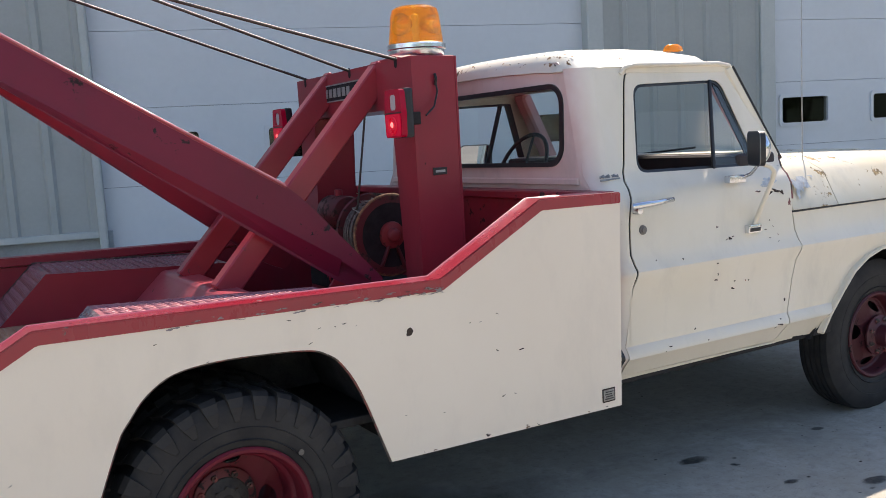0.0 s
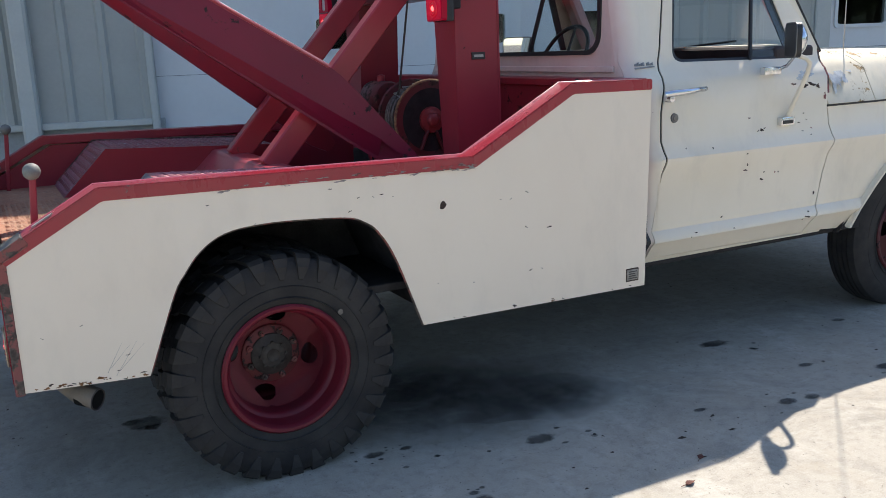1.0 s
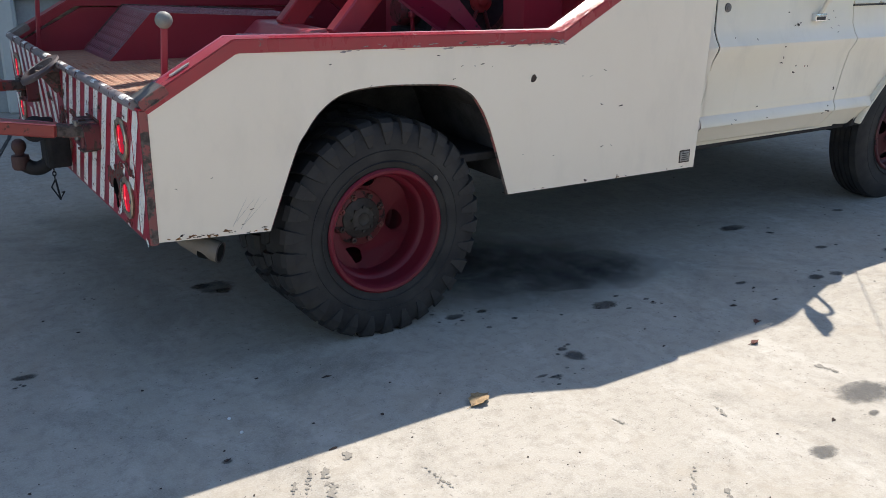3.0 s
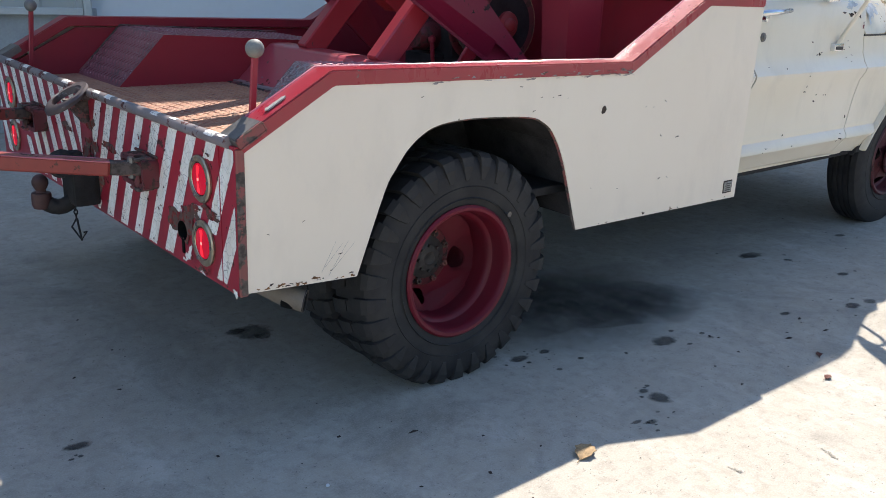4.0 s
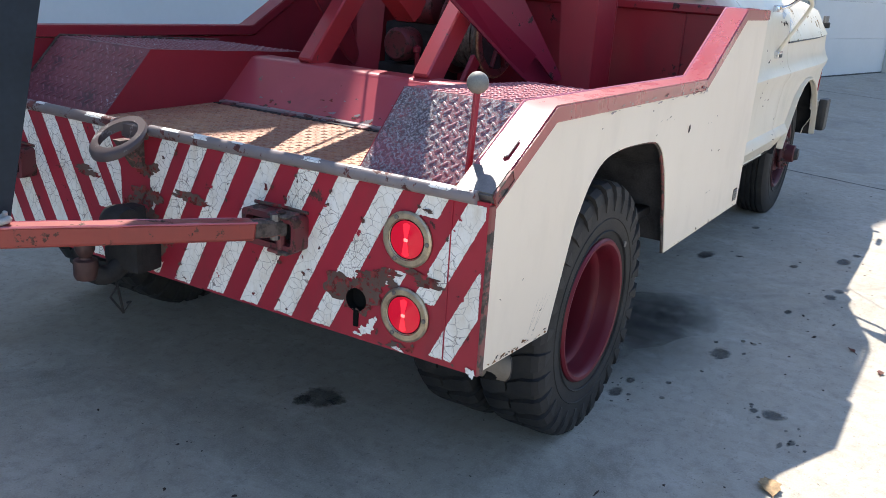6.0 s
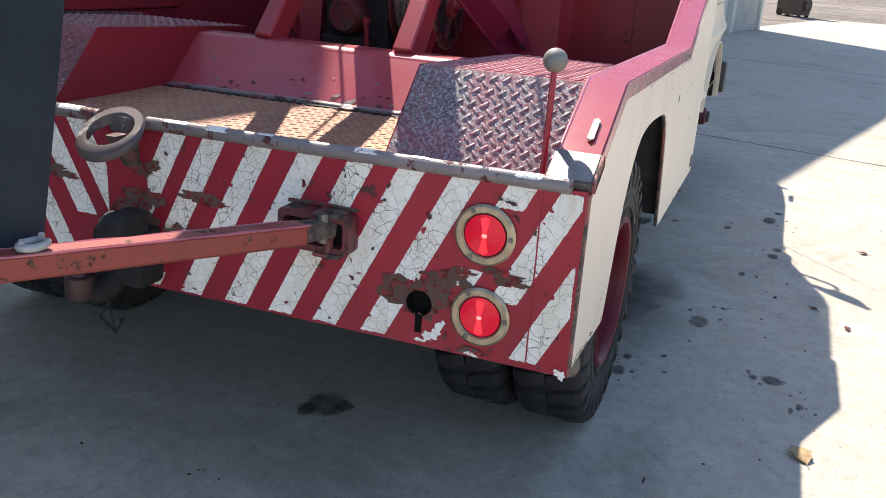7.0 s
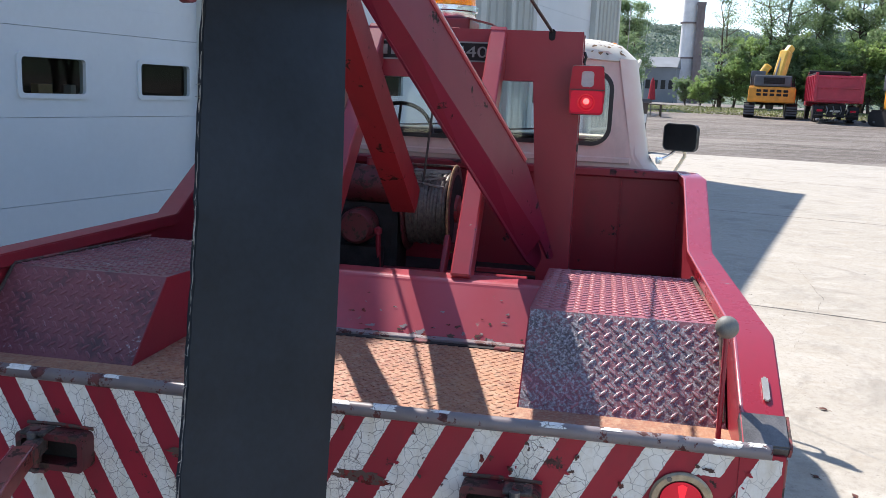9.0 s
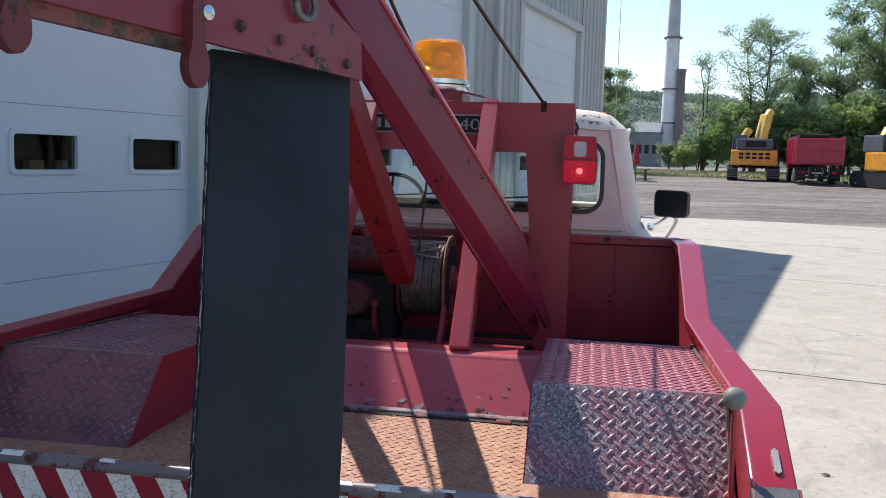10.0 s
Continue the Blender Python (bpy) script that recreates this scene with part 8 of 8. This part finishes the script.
hood_rows = []
for x in (3.565, 3.62, 3.75, 3.90, 4.2, 4.5, 4.8, 4.95, 5.03, 5.06):
    lift = 1.0 if x < 4.9 else (0.97 if x < 5.0 else (0.90 if x < 5.05 else 0.75))
    inn = 0.0 if x < 4.4 else 0.10 * (x - 4.4) ** 2
    row = []
    for f in [k / 24 for k in range(25)]:
        e = abs(2 * f - 1)
        y = 0.124 + inn + (WIDE - 0.248 - 2 * inn) * f
        top = 1.372 - 0.022 * (x - 3.56) / 1.5
        z = 1.118 + (top - 1.118) * lift * (1 - e ** 9) ** 0.62 - 0.020 * e ** 2 * (1 - e ** 9)
        row.append(Vector((x, y, z)))
    hood_rows.append(row)
part("hood", loft([r for r in hood_rows[3:]], 0.008), HOOD_PAINT, truck, "long cream hood with yellowed worn paint", 50)
part("cowl", loft([r for r in hood_rows[:3]] + [[Vector((3.895, p.y, p.z)) for p in hood_rows[3]]], 0.008), HOOD_PAINT, truck, "worn cowl panel below the windscreen", 50)
for k, (x, z, r, sq) in enumerate([(3.66, 1.235, 0.030, 1.2), (3.71, 1.25, 0.028, 1.0), (3.63, 1.195, 0.014, 1.5), (3.78, 1.27, 0.016, 0.7)]):
    def on_cowl(u, v):
        h = min(0.97, max(0.02, (v - 1.118) / 0.235))
        e = (1 - h ** (1 / 0.62)) ** (1 / 9)
        return Vector((u, YC - e * (YC - 0.124) - 0.004, v))
    part("bare_patch", sheet(ragged(x, z, r, 820 + k, sq), on_cowl, 0, (), (), (1.18, 1.21, 1.24, 1.27, 1.29)), GREY_PATCH, truck, "small grey patch on the cowl side")
both("hood_gap", lambda: rod([(3.56, 0.1225, 1.115), (4.4, 0.1225, 1.117), (4.75, 0.136, 1.120), (5.04, 0.165, 1.122)], 0.0055, 6), BLACK, truck)
nose = part("nose_panel", sheet([(0.17, 0.62), (WIDE - 0.17, 0.62), (WIDE - 0.17, 1.12), (WIDE - 0.30, 1.24), (0.30, 1.24), (0.17, 1.12)], lambda u, v: (5.05, u, v), 0.02, [rounded(0.30, WIDE - 0.30, 0.78, 1.05, 0.04)]), CAB_PAINT, truck, "cream nose panel round the grille")
for k in range(5):
    part("grille_bar", box(5.045, 5.065, 0.30, WIDE - 0.30, 0.80 + k * 0.055, 0.82 + k * 0.055, 0.004), STEEL, nose)
part("grille_back", box(4.95, 4.97, 0.25, WIDE - 0.25, 0.70, 1.10), DARK, nose)
for y in (0.42, WIDE - 0.42):
    hl = part("headlight", lathe([(0.105, 0.0), (0.105, 0.025), (0.095, 0.03), (0.09, 0.018)], pose(5.045, y, 0.92, 0, 90, 0), 28), CHROME, truck, "round headlight in a chrome ring", 40)
    part("lens", lathe([(0.09, 0.018), (0.07, 0.032), (0.0, 0.042)], pose(5.045, y, 0.92, 0, 90, 0), 28), CLEAR_LENS, hl, "", 40)
    part("side_lamp", box(5.0, 5.03, y - 0.27 if y < 1 else y + 0.20, y - 0.20 if y < 1 else y + 0.27, 1.16, 1.20, 0.006), BLACK, nose)
both("hood_badge", lambda: box(4.70, 4.86, 0.138, 0.15, 1.205, 1.245, 0.003), STEEL, truck)
bumper = part("front_bumper", box(5.10, 5.17, 0.10, WIDE - 0.10, 0.50, 0.66, 0.015, None, 2), CAB_PAINT, truck, "cream front bumper with black end pads")
for y in (0.075, WIDE - 0.135):
    part("end_pad", box(5.06, 5.20, y, y + 0.06, 0.46, 0.68, 0.02, None, 2), BLACK, bumper)
for y in (0.19, WIDE - 0.19):
    part("guard_hoop", rod([(5.14, y, 0.60), (5.22, y, 0.66), (5.24, y, 0.92), (5.18, y + 0.02, 1.06), (5.10, y + 0.05, 1.12)], 0.014, 8), RED_BRIGHT, bumper, "bent red guard bar", 60)
part("guard_bar", rod([(5.235, 0.19, 0.88), (5.235, WIDE - 0.19, 0.88)], 0.014, 8), RED_BRIGHT, bumper, "", 60)
ant = part("antenna", rod([(3.92, 0.335, 1.33), (3.92, 0.333, 2.75)], [0.0030, 0.0018], 6), BAR_PALE, truck, "thin pale whip antenna on the cowl")
part("antenna_base", lathe([(0, 0.022), (0.008, 0.022), (0.012, 0.010), (0.024, 0.006), (0.026, 0)], pose(3.92, 0.335, 1.318), 16), CHROME, ant, "", 40)
for y in (0.42, YC, WIDE - 0.42):
    part("marker_lamp", lathe([(0.0, 0.032), (0.02, 0.030), (0.034, 0.018), (0.038, 0.0)], pose(3.12, y, 1.882 + (0.016 if y == YC else 0)) @ Matrix.Diagonal((1.5, 0.8, 1, 1)), 20), AMBER_SMALL, truck, "small amber roof marker lamp", 50)

# cab inside
part("cab_floor", box(2.48, 3.60, 0.22, WIDE - 0.22, 0.58, 0.61), INTERIOR, cab)
part("headliner", box(2.52, 3.24, 0.34, WIDE - 0.34, 1.80, 1.812), LINER, cab)
part("firewall", box(3.55, 3.57, 0.20, WIDE - 0.20, 0.55, 1.33), INTERIOR, cab)
part("dash", box(3.30, 3.56, 0.21, WIDE - 0.21, 1.08, 1.398, 0.03, None, 3), INTERIOR, truck, "dark dashboard", 40)
# added pale sheet: sunlight on the dark dash put into its colour
part("dash_sunlight", box(3.36, 3.555, 0.24, WIDE - 0.24, 1.396, 1.404, 0.003), CREAM, cab, "pale sheet for sunlight on the dash top")
part("bench_seat", box(2.58, 3.08, 0.26, WIDE - 0.26, 0.62, 0.98, 0.05, None, 3), INTERIOR, truck, "dark bench seat", 40)
part("seat_back", moved(box(-0.07, 0.07, 0.26, WIDE - 0.26, 0.0, 0.42, 0.05, None, 3), pose(2.58, 0, 0.93, 0, -8, 0)), INTERIOR, truck, "", 40)
wm = pose(3.10, 1.60, 1.36, 0, -62, 0)
sw = [(wm @ Vector((0.205 * math.cos(a), 0.205 * math.sin(a), 0))) for a in [2 * math.pi * k / 36 for k in range(37)]]
wheel_ob = part("steering_wheel", rod(sw, 0.012, 8), BLACK, truck, "large thin black steering wheel", 60)
for a in (0, 120, 240):
    part("spoke", rod([wm @ Vector((0, 0, -0.02)), wm @ Vector((0.2 * math.cos(radians(a)), 0.2 * math.sin(radians(a)), 0))], 0.008, 6), BLACK, wheel_ob)
part("column", rod([wm @ Vector((0, 0, 0.0)), wm @ Vector((0, 0, -0.35))], 0.025, 10), BLACK, wheel_ob)
part("inside_mirror", box(3.20, 3.215, 1.02, 1.22, 1.69, 1.745, 0.005), BLACK, cab)

# ---------------------------------------------------------------- tow sling hanging from the boom
DX, DY = -0.922, 0.387
NX, NY = -0.387, -0.922


def bar_at(s, out, z):
    return Vector((-0.302 + DX * s + NX * out, 0.880 + DY * s + NY * out, z))


sling = thing("tow_sling", tuple(bar_at(0.2, 0, 0.77)), "red steel sling bar with a wide black rubber belt", "tow sling")


def belt():
    rnd = random.Random(3)
    rows = []
    for i in range(41):
        sag = 0.012 * math.sin(math.pi * i / 40)
        row = []
        for k in range(9):
            foot_z = 0.760 + 0.067 * k / 8 + (0.022 if k == 0 else 0.004 if k == 1 else 0.0)
            z = foot_z + (1.79 - foot_z) * i / 40
            r = Vector((-0.3043 + (z - 1.8) * 0.2747, 0.8708 + (z - 1.8) * 0.0586, z))
            l = Vector((-0.5345 + (z - 1.8) * 0.2681, 1.0217 + (z - 1.8) * 0.0629, z))
            p = r.lerp(l, k / 8)
            if k == 8:
                p += Vector((DX, DY, 0)) * rnd.uniform(-0.002, 0.002)
            p += Vector((NX, NY, 0)) * (sag + 0.004 * math.sin(k * 0.9))
            row.append(p)
        rows.append(row)
    g = loft(rows)
    return thicken(g, 0.012)


strap = part("rubber_belt", belt(), BELT, sling, "wide black rubber belt with frayed edges", 40)
fray = bmesh.new()
rnd = random.Random(9)
edge = []
for k in range(90):
    z = 0.845 + 0.90 * k / 89
    edge.append(Vector((-0.5345 + (z - 1.8) * 0.2681, 1.0217 + (z - 1.8) * 0.0629, z)) + Vector((NX, NY, 0)) * (0.012 * math.sin(math.pi * (z - 0.77) / 1.02) - 0.002) + Vector((DX, DY, 0)) * rnd.uniform(-0.001, 0.0015))
rod(edge, [0.0004 + 0.0011 * rnd.random() ** 2 for _ in edge], 5, fray)
for p in edge[10:80:2]:
    rod([p, p + Vector((DX, DY, 0)) * (rnd.uniform(0.006, 0.012) if rnd.random() < 0.2 else rnd.uniform(0.0005, 0.0030)) + Vector((0, 0, rnd.uniform(-0.006, 0.006)))], 0.0004, 4, fray)
tagged(part("frayed_edge", fray, FRAY, strap), kind="stuff")


def tilt(s, z):
    return z + 0.063 * s


def bar_sheet(points, out, thick):
    return thicken(sheet(points, lambda u, v: bar_at(u, out, tilt(u, v))), thick, (NX, NY, 0))


plate = part("sling_bar", bar_sheet([(-0.005, 1.766), (0.34, 1.766), (1.05, 1.766), (1.05, 1.905), (0.11, 1.905), (0.085, 1.875), (0.0, 1.835)], 0.022, 0.012), SLING_RED, sling, "rusty red sling bar with bolts")
part("bar_flange", bar_sheet([(0.345, 1.748), (1.05, 1.748), (1.05, 1.772), (0.345, 1.772)], 0.004, 0.014), POST, plate)
part("bar_web", sheet([(0.11, -0.06), (1.05, -0.06), (1.05, 0.024), (0.11, 0.024)], lambda u, v: bar_at(u, v, tilt(u, 1.898)), 0.008), SLING_RED, plate)
FACE = Matrix(((0, DX, NX, 0), (0, DY, NY, 0), (1, 0, 0, 0), (0, 0, 0, 1)))
for s, z in ((0.041, 1.789), (0.127, 1.800), (0.203, 1.808), (0.285, 1.818)):
    part("bolt", lathe([(0, 0.008), (0.0075, 0.008), (0.0085, 0.002), (0.0105, 0.0)], Matrix.Translation(bar_at(s, 0.034, z)) @ FACE, 6), POCKET_RED, plate)
part("bright_bolt", lathe([(0, 0.012), (0.010, 0.010), (0.012, 0.0)], Matrix.Translation(bar_at(0.367, 0.050, 1.823)) @ FACE, 16), CHROME, plate)
for s in (0.378, 0.640):
    tongue = smooth_corners([(s - 0.010, 1.815), (s + 0.012, 1.815), (s + 0.012, 1.76), (s + 0.021, 1.725), (s + 0.014, 1.703), (s - 0.003, 1.695), (s - 0.018, 1.713), (s - 0.018, 1.738), (s - 0.010, 1.757)], 0.015)
    part("hook", bar_sheet(tongue, 0.036, 0.018), POCKET_RED, sling, "rusty drop hook", 40)
eye = part("eye_bolt", rod([bar_at(0.155, 0.045, 1.868) + Vector((DX * 0.022 * math.cos(a), DY * 0.022 * math.cos(a), 0.022 * math.sin(a))) for a in [2 * math.pi * k / 16 for k in range(17)]], 0.006, 8), STEEL, plate, "", 60)
part("hoist_rope", rod([bar_at(0.155, 0.045, 1.885), (-0.56, 1.10, 2.70)], 0.006, 7), CABLE, sling)
PIPE = Vector((-0.8345, 0.9357, 0.885)) - Vector((NX, NY, 0)) * 0.092
PIPE_DIR = Vector((DX, DY, 0.10))
low = part("lower_bar", rod([PIPE - PIPE_DIR * 0.05, PIPE + PIPE_DIR * 0.8], 0.027, 20), STEEL, sling, "scuffed grey steel pipe", 50)
part("pipe_collar", rod([PIPE - PIPE_DIR * 0.004, PIPE + PIPE_DIR * 0.012], 0.030, 20), EDGE, low, "", 50)

for side in (0, 1):
    f = (lambda b: moved(b, MIRRORED)) if side else (lambda b: b)
    bar = thing("tow_bar", (-0.06, 0.545 if not side else WIDE - 0.545, 0.75), "square red steel tow bar pinned into a tail pocket", "tow bar", "tow bars")
    p, q = Vector((-0.085, 0.552, 0.752)), Vector((-1.30, 1.085, 0.872))
    head_end = p.lerp(q, 0.028)
    part("tube", f(beam(head_end, q, 0.048, 0.046, 0.006)), BAR_RED, bar, "")
    turn = axes(head_end, q)
    span = (q - head_end).length
    for w in (-1, 1):
        part("worn_edge", f(rod([turn @ Vector((span * k / 24, w * 0.0222, 0.0212 + 0.0006 * math.sin(k * 2.7 + w))) for k in range(25)], [0.0026 + 0.0011 * math.sin(k * 1.9 + 2 * w) for k in range(25)], 6)), EDGE_RED, bar)
    part("fork", f(beam((-0.03, 0.545, 0.748), (-0.17, 0.590, 0.760), 0.040, 0.042, 0.006)), POST, bar)
    part("fork_pin", f(rod([(-0.062, 0.549, 0.722), (-0.062, 0.549, 0.786)], 0.012, 10)), STEEL, bar)
    if not side:
        foot = p.lerp(q, 0.655)
        part("foot_stem", rod([foot, foot - Vector((0, 0, 0.082))], 0.015, 12), RED_RUSTY, bar, "", 50)
        along = (q - p).normalized()
        across = Vector((along.y, -along.x, 0)).normalized()
        base = foot - Vector((0, 0, 0.088))
        part("foot_bar", beam(base - across * 0.022, base + across * 0.022, 0.030, 0.012, 0.004), RED_RUSTY, bar)
        for w in (-1, 1):
            part("foot_wing", rod([base + across * 0.018 * w, base + across * 0.036 * w + Vector((0, 0, 0.004)), base + across * 0.046 * w + Vector((0, 0, 0.010))], [0.008, 0.006, 0.004], 8), BEAM_RED, bar, "", 60)
        tab = p.lerp(q, 0.70) + Vector((0, 0, 0.028))
        part("bar_tab", beam(tab, p.lerp(q, 0.76) + Vector((0, 0, 0.045)), 0.03, 0.014, 0.004), BEAM_RED, bar)
        grip = p.lerp(q, 0.44) + Vector((0, 0, 0.03))
        hook = part("snap_hook", rod([grip + Vector((0.025 * math.cos(a), 0.017 * math.sin(a), 0.002)) for a in [0.4 + 5.4 * k / 14 for k in range(15)]], 0.0075, 8), BAR_PALE, bar, "pale steel clip on the tow bar", 60)
        for dx in (-0.022, 0.020):
            part("prong", rod([grip + Vector((dx, 0.004, 0.004)), grip + Vector((dx, 0.0, 0.016))], [0.007, 0.005], 8), BAR_PALE, hook, "", 60)
